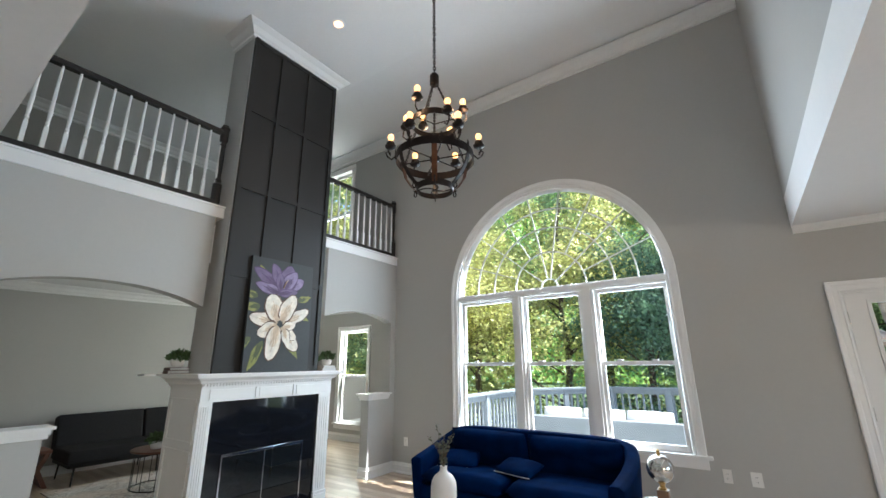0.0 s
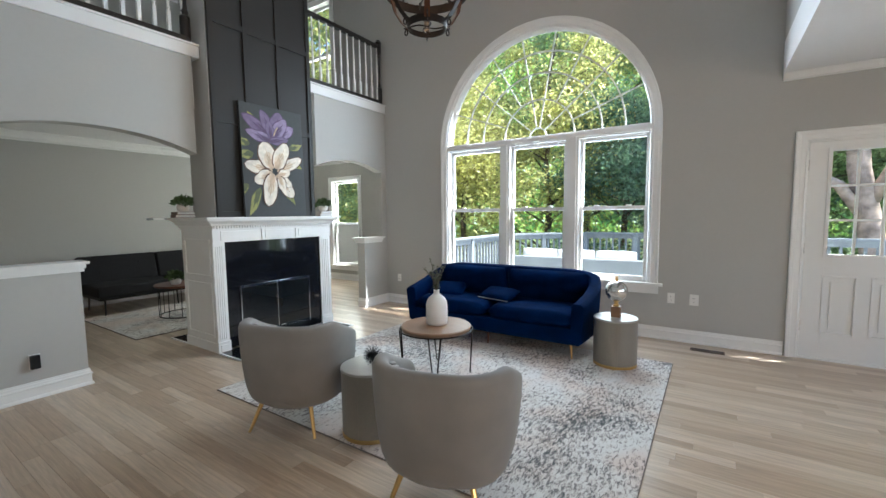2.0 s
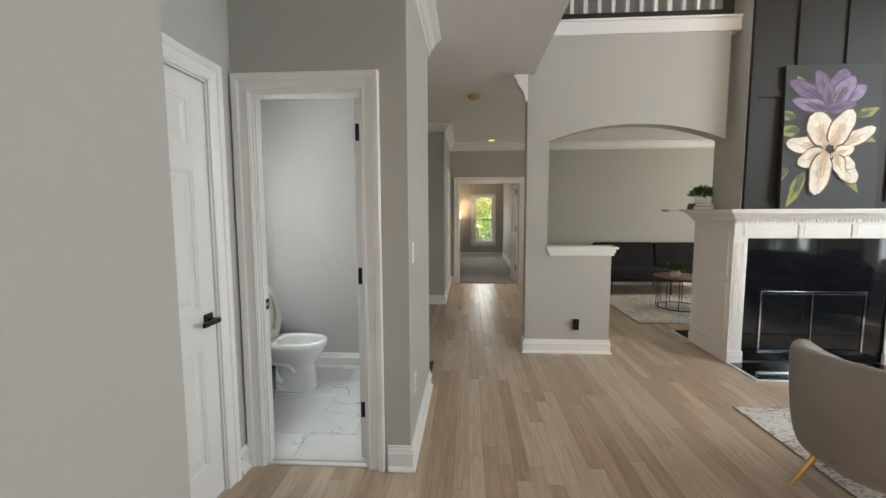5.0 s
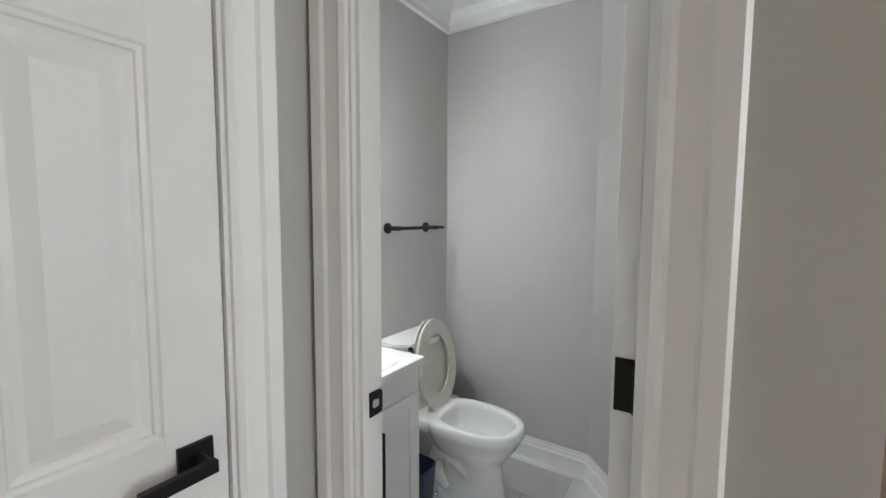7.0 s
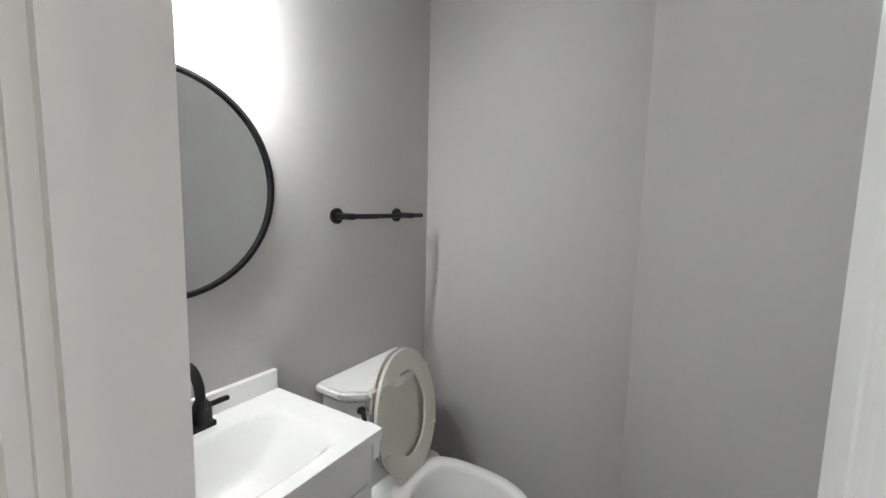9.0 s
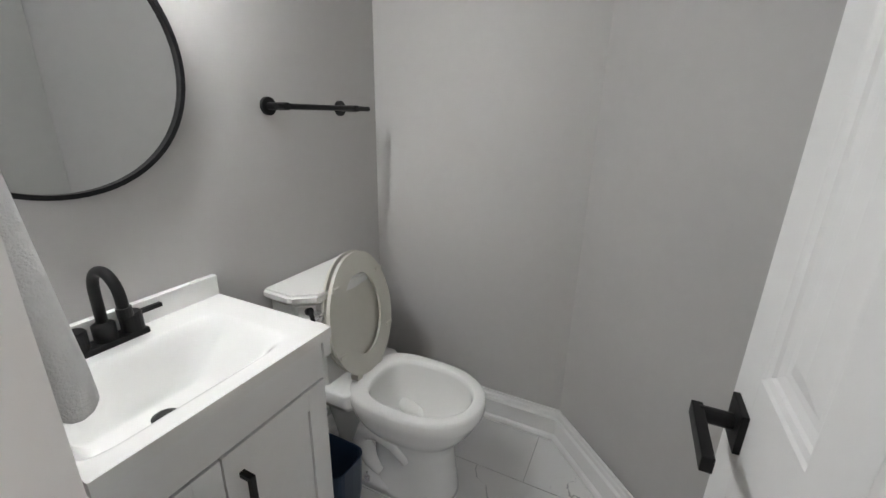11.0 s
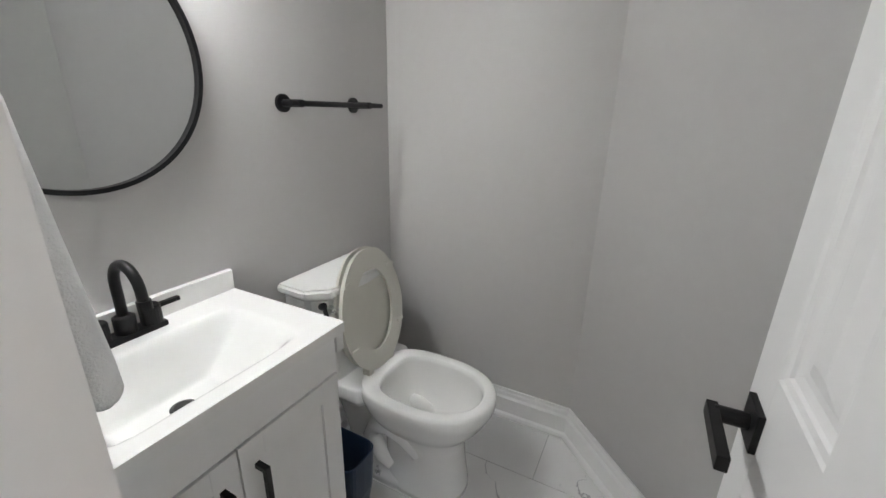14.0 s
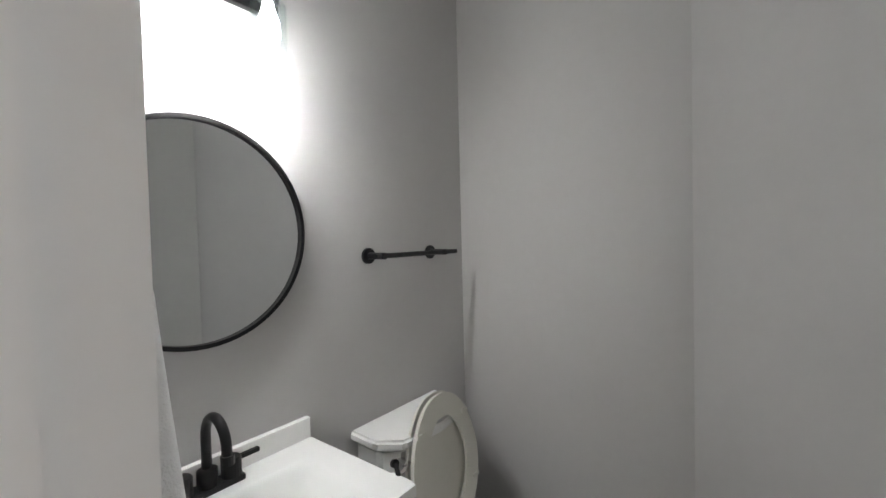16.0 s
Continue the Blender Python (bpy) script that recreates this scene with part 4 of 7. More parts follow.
def petal(cx, cz, ang, ln, wd, edge, body, heart, tip=0.55, shade=None):
    stroke(leafshape(cx, cz, ang, ln, wd, tip), edge, "petal_edge")
    c, s = math.cos(radians(ang)), math.sin(radians(ang))
    stroke(leafshape(cx + 0.015 * c, cz + 0.015 * s, ang, ln * 0.93, wd * 0.86, tip), body, "petal")
    stroke(leafshape(cx, cz, ang, ln * 0.62, wd * 0.52, tip), shade or heart, "petal_shade")
    stroke(leafshape(cx, cz, ang, ln * 0.36, wd * 0.34, tip), heart, "petal_heart")
    for da, l in ((-7, 0.62), (0, 0.78), (8, 0.6)):
        stroke(leafshape(cx, cz, ang + da, ln * l, 0.014, 0.8, 8), heart, "petal_vein")


for a in ((0.06, 0.36, 222, 0.22, 0.10), (0.20, 0.33, 245, 0.36, 0.11), (0.48, 0.38, 305, 0.30, 0.09), (0.14, 0.70, 190, 0.20, 0.11), (0.60, 0.80, 20, 0.20, 0.09), (0.58, 0.68, -28, 0.22, 0.08), (0.22, 1.00, 130, 0.20, 0.09), (0.10, 0.80, 165, 0.16, 0.09)):
    petal(*a, OLIVE2, OLIVE, OLIVE2, 0.9)
for a in ((0.40, 0.90, 150, 0.44, 0.16), (0.40, 0.92, 118, 0.32, 0.15), (0.40, 0.90, 30, 0.32, 0.17), (0.38, 0.86, 165, 0.34, 0.13), (0.42, 0.95, 75, 0.27, 0.20), (0.40, 0.90, 55, 0.30, 0.17), (0.38, 0.88, 100, 0.22, 0.12), (0.34, 0.86, 10, 0.26, 0.10)):
    petal(*a, PURPLE3, PURPLE2 if a[2] in (30, 55, 165) else PURPLE, PURPLE3, shade=PURPLE if a[2] in (30, 55, 165) else DUSK)
for a in ((0.36, 0.53, 172, 0.35, 0.17), (0.42, 0.52, 28, 0.40, 0.15), (0.37, 0.55, 112, 0.32, 0.26), (0.40, 0.55, 62, 0.36, 0.20), (0.36, 0.50, 205, 0.26, 0.17), (0.44, 0.46, 308, 0.30, 0.18), (0.36, 0.50, 258, 0.40, 0.20), (0.40, 0.48, 330, 0.24, 0.13), (0.42, 0.47, 20, 0.18, 0.11), (0.44, 0.47, 290, 0.18, 0.12)):
    petal(*a, UMBER, CREAM, CREAM2, 0.42, CREAM3)
bm = bmesh.new(); tube(bm, [(0.008, 0.40, 0.93), (0.008, 0.43, 1.0), (0.008, 0.455, 1.03)], 0.006, 6); part("stamen", bm, CREAM2, pt)


# plants and books on the mantel
def book(at, w, d, h, mat, rz, label):
    b = thing("book", at, label, "book", "books on the mantel", rz)
    bm = boxes((-w / 2, w / 2, -d / 2, d / 2, 0, 0.003), (-w / 2, w / 2, -d / 2, d / 2, h - 0.003, h), (-w / 2, -w / 2 + 0.003, -d / 2, d / 2, 0.003, h - 0.003), bevel=0.0008)
    part("cover", bm, mat, b)
    part("pages", boxes((-w / 2 + 0.003, w / 2 - 0.004, -d / 2 + 0.004, d / 2 - 0.004, 0.003, h - 0.003)), CUSHION, b)


def leafy(bm, c, r, n, size, rnd, zsq=0.8):
    """Many small leaves round a middle."""
    for _ in range(n):
        d = Vector((rnd.gauss(0, 1), rnd.gauss(0, 1), abs(rnd.gauss(0, 0.9)))).normalized()
        p = Vector(c) + Vector((d.x, d.y, d.z * zsq)) * r * (0.45 + 0.6 * rnd.random())
        a = (d + Vector((rnd.gauss(0, 0.5), rnd.gauss(0, 0.5), rnd.gauss(0, 0.5)))).normalized()
        b = a.orthogonal().normalized()
        b = (b + a.cross(b) * rnd.gauss(0, 1)).normalized()
        s = size * (0.6 + 0.8 * rnd.random())
        m_ = a.cross(b).normalized() * s * 0.12
        v = [bm.verts.new(q) for q in (p, p + a * s * 0.5 + b * s * 0.32 + m_, p + a * s, p + a * s * 0.5 - b * s * 0.32 + m_)]
        bm.faces.new((v[0], v[1], v[2])); bm.faces.new((v[0], v[2], v[3]))


def potted(at, label, s=1.0, potmat=None, seed=3):
    rnd = random.Random(seed)
    p = thing("potted_plant", at, label, "potted plant", "small potted plants")
    bm = bmesh.new(); lathe(bm, [(0.028 * s, 0), (0.05 * s, 0.008 * s), (0.062 * s, 0.04 * s), (0.056 * s, 0.072 * s), (0.05 * s, 0.076 * s), (0.047 * s, 0.07 * s), (0.05 * s, 0.045 * s), (0, 0.05 * s)], n=24)
    part("pot", bm, potmat or CERAMIC, p, smooth=True)
    bm = bmesh.new(); leafy(bm, (0, 0, 0.085 * s), 0.085 * s, 260, 0.045 * s, rnd, 0.75)
    part("foliage", bm, LEAF, p)


for yy, kk in ((2.50, 0), (4.02, 1)):
    xx = -4.13 if kk == 0 else -3.66
    book((xx, yy, 1.433), 0.20, 0.14, 0.032, BOOKS if kk == 0 else BOOKPALE, 86, "brown hardcover book stacked on the mantel" if kk == 0 else "pale hardcover book stacked on the mantel")
    book((xx, yy, 1.466), 0.185, 0.13, 0.028, BOOKS if kk == 0 else BOOKPALE, 92, "brown hardcover book stacked on the mantel" if kk == 0 else "pale hardcover book stacked on the mantel")
    potted((xx, yy, 1.495), "small green plant in a round pale pot on books", 1.0, seed=3 + kk)


# loft railings
def railing(y0, y1, newel_y, n):
    r = thing("loft_railing", (0, 0, 0), "loft railing with white turned balusters and black handrail", "railing", "loft railings")
    xr = XF - 0.035
    zb, zt = LEDGE + 0.136, 4.12
    bm = bmesh.new(); box(bm, xr - 0.045, xr + 0.045, y0, y1, zb, zb + 0.055, 0.006); part("shoe_rail", bm, BLACKWOOD, r)
    bm = bmesh.new()
    prism(bm, [(xr - 0.03, zt - 0.06), (xr + 0.03, zt - 0.06), (xr + 0.034, zt - 0.03), (xr + 0.026, zt - 0.006), (xr, zt), (xr - 0.026, zt - 0.006), (xr - 0.034, zt - 0.03)], "y", y0, y1)
    part("handrail", bm, BLACKWOOD, r)
    bm = bmesh.new()
    lathe(bm, [(0.047, 0), (0.047, 0.25), (0.03, 0.27), (0.036, 0.30), (0.024, 0.33), (0.03, 0.55), (0.026, 0.72), (0.036, 0.74), (0.026, 0.76), (0.044, 0.79), (0.044, 0.93), (0.05, 0.94), (0.05, 0.955), (0.03, 0.97), (0.034, 0.985), (0, 1.0)], (xr, newel_y, zb + 0.0), n=16)
    part("newel_post", bm, BLACKWOOD, r, smooth=False)
    bb = bmesh.new(); h = zt - 0.06 - zb - 0.055
    box(bb, -0.016, 0.016, -0.016, 0.016, 0, 0.20, 0.002)
    lathe(bb, [(0.015, 0.20), (0.0105, 0.215), (0.017, 0.235), (0.011, 0.255), (0.0165, 0.33), (0.014, 0.45), (0.0095, h)], n=10)
    me = None
    for k in range(n):
        y = y0 + (y1 - y0) * (k + 0.6) / n
        if me is None:
            o = part("baluster", bb, TRIM, r); me = o.data
        else:
            o = new("baluster", me); o.parent = r
        o.matrix_basis = pose(xr, y, zb + 0.055)


railing(0.75, 2.53, 2.50, 14)
railing(3.89, 5.40, 5.39, 12)


# chandelier
CH = Vector((-1.28, 3.10, 0))
ch = thing("chandelier", CH, "wrought-iron two-tier ring chandelier with lit candle bulbs", "chandelier")


def ring(name, z, r, h, t, mat, r2=None):
    bm = bmesh.new()
    n = 40
    r2 = r2 or r
    vs = [[bm.verts.new((rr * math.cos(k * math.tau / n), rr * math.sin(k * math.tau / n), zz)) for k in range(n)] for rr, zz in ((r2, z - h / 2), (r, z + h / 2), (r - t, z + h / 2), (r2 - t, z - h / 2))]
    for i in range(4):
        for k in range(n):
            bm.faces.new((vs[i][k], vs[i][(k + 1) % n], vs[(i + 1) % 4][(k + 1) % n], vs[(i + 1) % 4][k]))
    return part(name, bm, mat, ch)


ring("upper_ring", 3.56, 0.205, 0.055, 0.006, IRON)
ring("main_ring", 3.21, 0.335, 0.07, 0.006, IRON)
ring("lower_ring", 2.93, 0.165, 0.05, 0.006, IRON, 0.155)
bm = bmesh.new()
lathe(bm, [(0.0, 3.93), (0.02, 3.94), (0.042, 3.965), (0.042, 4.055), (0.03, 4.075), (0.012, 4.085), (0.0, 4.09)], n=16)
part("hub", bm, IRON, ch)
for k in range(6):
    a = k * math.tau / 6 + 0.3
    bm = bmesh.new()
    cyl(bm, (0, 0, 3.21), (0.33 * math.cos(a), 0.33 * math.sin(a), 3.21), 0.006, n=6)
    part("spoke", bm, IRON, ch)
for k in range(3):
    a = k * math.tau / 3 + 0.2
    bm = bmesh.new()
    cyl(bm, (0, 0, 3.555), (0.2 * math.cos(a), 0.2 * math.sin(a), 3.555), 0.005, n=6)
    part("spoke", bm, IRON, ch)
bm = bmesh.new()
lathe(bm, [(0.0, 3.185), (0.04, 3.19), (0.045, 3.21), (0.04, 3.23), (0, 3.235)], n=14)
part("boss", bm, IRON, ch)


def links(name, p, q, size=0.03, wire=0.0035):
    """A chain of oval links."""
    bm = bmesh.new()
    p, q = Vector(p), Vector(q)
    d = (q - p); n = max(2, round(d.length / (size * 0.72))); z = d.normalized(); x = z.orthogonal().normalized()
    for k in range(n):
        c = p + d * (k + 0.5) / n
        u = x if k % 2 else z.cross(x)
        tube(bm, [c + z * (size * 0.55 * math.cos(a)) + u * (size * 0.28 * math.sin(a)) for a in [i * math.tau / 8 for i in range(8)]], wire, 5, True)
    return part(name, bm, IRON, ch)


links("chain", (0, 0, 4.09), (0, 0, HI2 - 0.03), 0.045, 0.0045)
bm = bmesh.new(); lathe(bm, [(0.0, HI2 - 0.04), (0.03, HI2 - 0.035), (0.065, HI2 - 0.012), (0.065, HI2 - 0.001), (0, HI2 - 0.001)], n=20); part("canopy", bm, IRON, ch)
for k in range(3):
    a = k * math.tau / 3 + 0.75
    links("chain", (0.03 * math.cos(a), 0.03 * math.sin(a), 3.95), (0.19 * math.cos(a), 0.19 * math.sin(a), 3.58))
    links("chain", (0.2 * math.cos(a + 0.4), 0.2 * math.sin(a + 0.4), 3.54), (0.31 * math.cos(a + 0.4), 0.31 * math.sin(a + 0.4), 3.24))
for k in range(6):
    a = k * math.tau / 6 + 0.1
    c, s = math.cos(a), math.sin(a)
    bm = bmesh.new()
    w_ = Vector((-s, c, 0)) * 0.022
    prev = None
    for r, z in ((0.325, 3.20), (0.30, 3.10), (0.235, 3.00), (0.165, 2.93)):
        p = Vector((r * c, r * s, z)); o = Vector((c, s, 0)) * 0.004
        cur = [bm.verts.new(p + w_ + o), bm.verts.new(p - w_ + o), bm.verts.new(p - w_ - o), bm.verts.new(p + w_ - o)]
        if prev:
            for i in range(4):
                bm.faces.new((prev[i], prev[(i + 1) % 4], cur[(i + 1) % 4], cur[i]))
        prev = cur
    part("strap", bm, COPPER if k % 2 else IRON, ch, "rusty flat strap")
    bm = bmesh.new()
    sc = [(0.165 + 0.06 * t + 0.028 * math.sin(t * 6.0), 2.95 - 0.02 + 0.03 * math.cos(t * 6.0)) for t in [i / 12 for i in range(13)]]
    tube(bm, [(r * c, r * s, z) for r, z in sc], 0.006, 6)
    part("scroll", bm, IRON, ch)
for k in range(8):
    a = k * math.tau / 8
    bm = bmesh.new()
    c, s = math.cos(a), math.sin(a)
    prism(bm, [(-0.018, 0.0), (-0.012, 0.045), (0, 0.075), (0.012, 0.045), (0.018, 0.0), (0.0, -0.03)], "y", -0.004, 0.004)
    part("spear_leaf", bm, IRON, ch, m=pose(0.34 * c, 0.34 * s, 3.21, 0, 0, math.degrees(a) + 90))
bm = bmesh.new()
for k in range(4):
    a = k * math.tau / 4 + 0.4
    q = [(0.155 * math.cos(a), 0.155 * math.sin(a), 2.925)]
    for i in range(1, 9):
        t = i / 8
        q.append((0.155 * (1 - t) * math.cos(a + 1.2 * t), 0.155 * (1 - t) * math.sin(a + 1.2 * t), 2.925))
    tube(bm, q, 0.006, 6)
part("base_scroll", bm, IRON, ch)
SOCKETS = [(0.385, k * math.tau / 6 + 0.62, 3.36) for k in range(6)] + [(0.255, k * math.tau / 3 + 0.55, 3.70) for k in range(3)] + [(0.255, k * math.tau / 3 + 1.6, 3.56) for k in range(3)]
for i, (r, a, z) in enumerate(SOCKETS):
    c, s = math.cos(a), math.sin(a)
    bm = bmesh.new()
    q = [((r - 0.055) * c, (r - 0.055) * s, z - 0.11), ((r - 0.01) * c, (r - 0.01) * s, z - 0.15), ((r + 0.025) * c, (r + 0.025) * s, z - 0.12), ((r + 0.02) * c, (r + 0.02) * s, z - 0.06), (r * c, r * s, z - 0.04)]
    if r > 0.3:
        q = q[:3] + [((r + 0.02 + 0.022 * math.cos(t)) * c, (r + 0.02 + 0.022 * math.cos(t)) * s, z - 0.10 + 0.025 * math.sin(t)) for t in (0.6, 1.6, 2.6, 3.6)] + q[3:]
    tube(bm, q, 0.0075, 6)
    lathe(bm, [(0.022, z - 0.05), (0.046, z - 0.035), (0.05, z - 0.02), (0.036, z - 0.015), (0.036, z + 0.012), (0.03, z + 0.02), (0.0, z + 0.02)], (r * c, r * s, 0), n=12)
    arm = part("candle_arm", bm, IRON, ch)
    bm = bmesh.new(); lathe(bm, [(0.012, 0), (0.014, 0.012), (0.026, 0.035), (0.028, 0.05), (0.02, 0.068), (0, 0.075)], (r * c, r * s, z + 0.02), n=14)
    part("bulb", bm, WARMGLOW, arm, "lit warm bulb", smooth=True)
for k in range(3):
    a = k * math.tau / 3 + 0.3
    bulb_light("chandelier_glow", CH + Vector((0.3 * math.cos(a), 0.3 * math.sin(a), 3.62)), 2.0, (1, 0.62, 0.32), 0.05)


def downlight(at, label="lit recessed ceiling downlight with white trim"):
    d = thing("downlight", at, label, "downlight", "recessed downlights")
    bm = bmesh.new(); lathe(bm, [(0.055, -0.001), (0.08, -0.001), (0.08, -0.006), (0.06, -0.012), (0.055, -0.006), (0.055, -0.001)], n=28, caps=False); part("trim_ring", bm, TRIM, d, smooth=False)
    bm = bmesh.new(); lathe(bm, [(0.0, -0.004), (0.054, -0.004), (0.054, -0.002), (0, -0.002)], n=24); part("lens", bm, LAMPGLOW, d, "glowing warm lens")
    la = bpy.data.lights.new("downlight_beam", "SPOT"); la.energy, la.spot_size, la.spot_blend, la.color, la.shadow_soft_size = 11, radians(72), 0.8, (1, 0.78, 0.55), 0.05
    o = new("downlight_beam", la); o.matrix_world = look((at[0], at[1], at[2] - 0.03), (at[0], at[1], 0))


downlight((-2.80, 3.17, HI2))
downlight((-7.4, 0.53, LO))
sm = thing("smoke_detector", (-4.49, 0.17, LO), "yellowed round smoke detector on the ceiling", "smoke detector")
bm = bmesh.new(); lathe(bm, [(0.07, 0), (0.07, -0.012), (0.062, -0.022), (0.06, -0.034), (0.045, -0.04), (0, -0.04)], n=28); part("housing", bm, material("yellowed_plastic", (0.50, 0.33, 0.12), 0.5), sm)


def plate(at, rz, label, w=0.07, h=0.115, kind="outlet"):
    """A wall plate that faces -y before it is turned."""
    p = thing("wall_outlet" if kind == "outlet" else "light_switch", at, label, kind, "wall plates", rz)
    bm = bmesh.new(); box(bm, -w / 2, w / 2, -0.006, 0, -h / 2, h / 2, 0.002); part("plate", bm, OUTLET, p)
    if kind == "outlet":
        for z in (-0.02, 0.02):
            bm = bmesh.new(); box(bm, -0.016, 0.016, -0.0085, -0.006, z - 0.014, z + 0.014, 0.003); s_ = part("socket", bm, OUTLET, p)
            for x in (-0.006, 0.006):
                bm = bmesh.new(); box(bm, x - 0.001, x + 0.001, -0.0095, -0.0085, z - 0.005, z + 0.005); part("slot", bm, BLACKMET, s_)
    else:
        bm = bmesh.new(); box(bm, -0.016, 0.016, -0.010, -0.006, -0.033, 0.033, 0.002); part("rocker", bm, OUTLET, p)


plate((0.323, YW, 0.476), 0, "white wall outlet under the tall window wall")
plate((0.542, YW, 0.475), 0, "wide white cable plate on the window wall", 0.085, 0.12)
plate((-3.56, YW, 0.42), 0, "white wall outlet beside the corner")
plate((-5.25, YB, 0.42), 0, "white wall outlet by the side window")
plate((-2.0, YPD, 1.19), 180, "white light switch on the hall wall", kind="switch")
plate((-2.05, YPD, 0.42), 180, "white wall outlet in the hall")
plate((XFAR, 1.48, 1.12), 90, "white thermostat plate on the far wall", 0.12, 0.09, "switch")
ab = thing("plug_in_device", (XF, 1.18, 0.30), "black plug-in device on the half-wall outlet", "plug adapter")
bm = bmesh.new(); box(bm, 0, 0.035, -0.03, 0.03, -0.055, 0.055, 0.008); part("body", bm, BLACKMET, ab)
bm = bmesh.new(); box(bm, 0, 0.006, -0.035, 0.035, -0.06, 0.06, 0.002); part("wall_plate", bm, OUTLET, ab)
fv = thing("floor_vent", (0.68, 5.22, 0.0), "brown slotted floor register set into oak boards", "floor vent")
bm = bmesh.new(); box(bm, -0.15, 0.15, -0.05, 0.05, 0.0005, 0.005, 0.002); part("frame", bm, BOOKS, fv)
for k in range(14):
    bm = bmesh.new(); x = -0.13 + k * 0.02; box(bm, x - 0.006, x + 0.006, -0.038, 0.038, 0.005, 0.0065); part("slat", bm, BLACKMET, fv)

# ---- living room: furniture ----
def fan_rug():
    """Off-white rug with broken dark streaks."""
    m = bpy.data.materials.new("distressed_rug")
    m.use_nodes = True
    nt = m.node_tree; b = nt.nodes["Principled BSDF"]; b.inputs["Roughness"].default_value = 0.95
    tc = nt.nodes.new("ShaderNodeTexCoord")
    mp = nt.nodes.new("ShaderNodeMapping"); mp.inputs["Scale"].default_value = (9.0, 3.4, 1)
    nt.links.new(tc.outputs["Object"], mp.inputs[0])
    n0 = nt.nodes.new("ShaderNodeTexNoise"); n0.inputs["Scale"].default_value = 6.0; n0.inputs["Detail"].default_value = 4; n0.inputs["Roughness"].default_value = 0.65; n0.inputs["Distortion"].default_value = 0.8
    nt.links.new(mp.outputs[0], n0.inputs["Vector"])
    n1 = nt.nodes.new("ShaderNodeTexNoise"); n1.inputs["Scale"].default_value = 1.25; n1.inputs["Detail"].default_value = 3
    n2 = nt.nodes.new("ShaderNodeTexNoise"); n2.inputs["Scale"].default_value = 2.1; n2.inputs["Detail"].default_value = 2
    nt.links.new(tc.outputs["Object"], n1.inputs["Vector"]); nt.links.new(tc.outputs["Object"], n2.inputs["Vector"])
    ad = nt.nodes.new("ShaderNodeMath"); ad.operation = "MULTIPLY_ADD"; ad.inputs[1].default_value = 0.55
    nt.links.new(n1.outputs["Fac"], ad.inputs[0]); nt.links.new(n0.outputs["Fac"], ad.inputs[2])
    r = nt.nodes.new("ShaderNodeValToRGB")
    e = r.color_ramp.elements
    e[0].position, e[0].color = 0.74, (0.70, 0.69, 0.67, 1)
    e[1].position, e[1].color = 1.0, (0.08, 0.095, 0.10, 1)
    k = e.new(0.81); k.color = (0.56, 0.53, 0.50, 1)
    k = e.new(0.88); k.color = (0.26, 0.245, 0.245, 1)
    nt.links.new(ad.outputs[0], r.inputs[0])
    r2 = nt.nodes.new("ShaderNodeValToRGB"); e = r2.color_ramp.elements
    e[0].position, e[0].color = 0.40, (0.96, 0.86, 0.81, 1); e[1].position, e[1].color = 0.55, (1, 1, 1, 1)
    nt.links.new(n2.outputs["Fac"], r2.inputs[0])
    mx = nt.nodes.new("ShaderNodeMix"); mx.data_type = "RGBA"; mx.blend_type = "MULTIPLY"; mx.inputs[0].default_value = 1
    nt.links.new(r.outputs[0], mx.inputs[6]); nt.links.new(r2.outputs[0], mx.inputs[7]); nt.links.new(mx.outputs[2], b.inputs["Base Color"])
    bp = nt.nodes.new("ShaderNodeBump"); bp.inputs["Strength"].default_value = 0.5; bp.inputs["Distance"].default_value = 0.004
    n4 = nt.nodes.new("ShaderNodeTexNoise"); n4.inputs["Scale"].default_value = 260
    nt.links.new(tc.outputs["Object"], n4.inputs["Vector"]); nt.links.new(n4.outputs["Fac"], bp.inputs["Height"]); nt.links.new(bp.outputs[0], b.inputs["Normal"])
    return m


RUG = fan_rug()


def rug(x0, x1, y0, y1, label):
    r = thing("area_rug", ((x0 + x1) / 2, (y0 + y1) / 2, 0.0), label, "rug", "rugs")
    w_, d_ = (x1 - x0) / 2, (y1 - y0) / 2
    bm = bmesh.new(); box(bm, -w_, w_, -d_, d_, 0.0015, 0.011, 0.003); part("woven_field", bm, RUG, r)
    bm = boxes((-w_ - 0.006, w_ + 0.006, -d_ - 0.006, -d_, 0.001, 0.009), (-w_ - 0.006, w_ + 0.006, d_, d_ + 0.006, 0.001, 0.009), (-w_ - 0.006, -w_, -d_, d_, 0.001, 0.009), (w_, w_ + 0.006, -d_, d_, 0.001, 0.009), bevel=0.002)
    part("bound_edge", bm, material("rug_binding", (0.20, 0.17, 0.15), 0.95), r)


rug(-2.70, 0.41, 2.03, 4.63, "off-white distressed rug with dark broken streaks on the oak floor")
rug(-6.75, -4.95, 2.27, 4.6, "pale distressed rug under the round table")
RZ = 0.011


def tapered_leg(bm, top, foot, r0=0.017, r1=0.008):
    cyl(bm, top, foot, r0, r1, 12)


# navy sofa
so = thing("sofa", (-1.35, 4.60, RZ), "navy velvet two-cushion sofa with brass front legs", "sofa")
SW, SD = 2.14, 0.84
bm = bmesh.new()
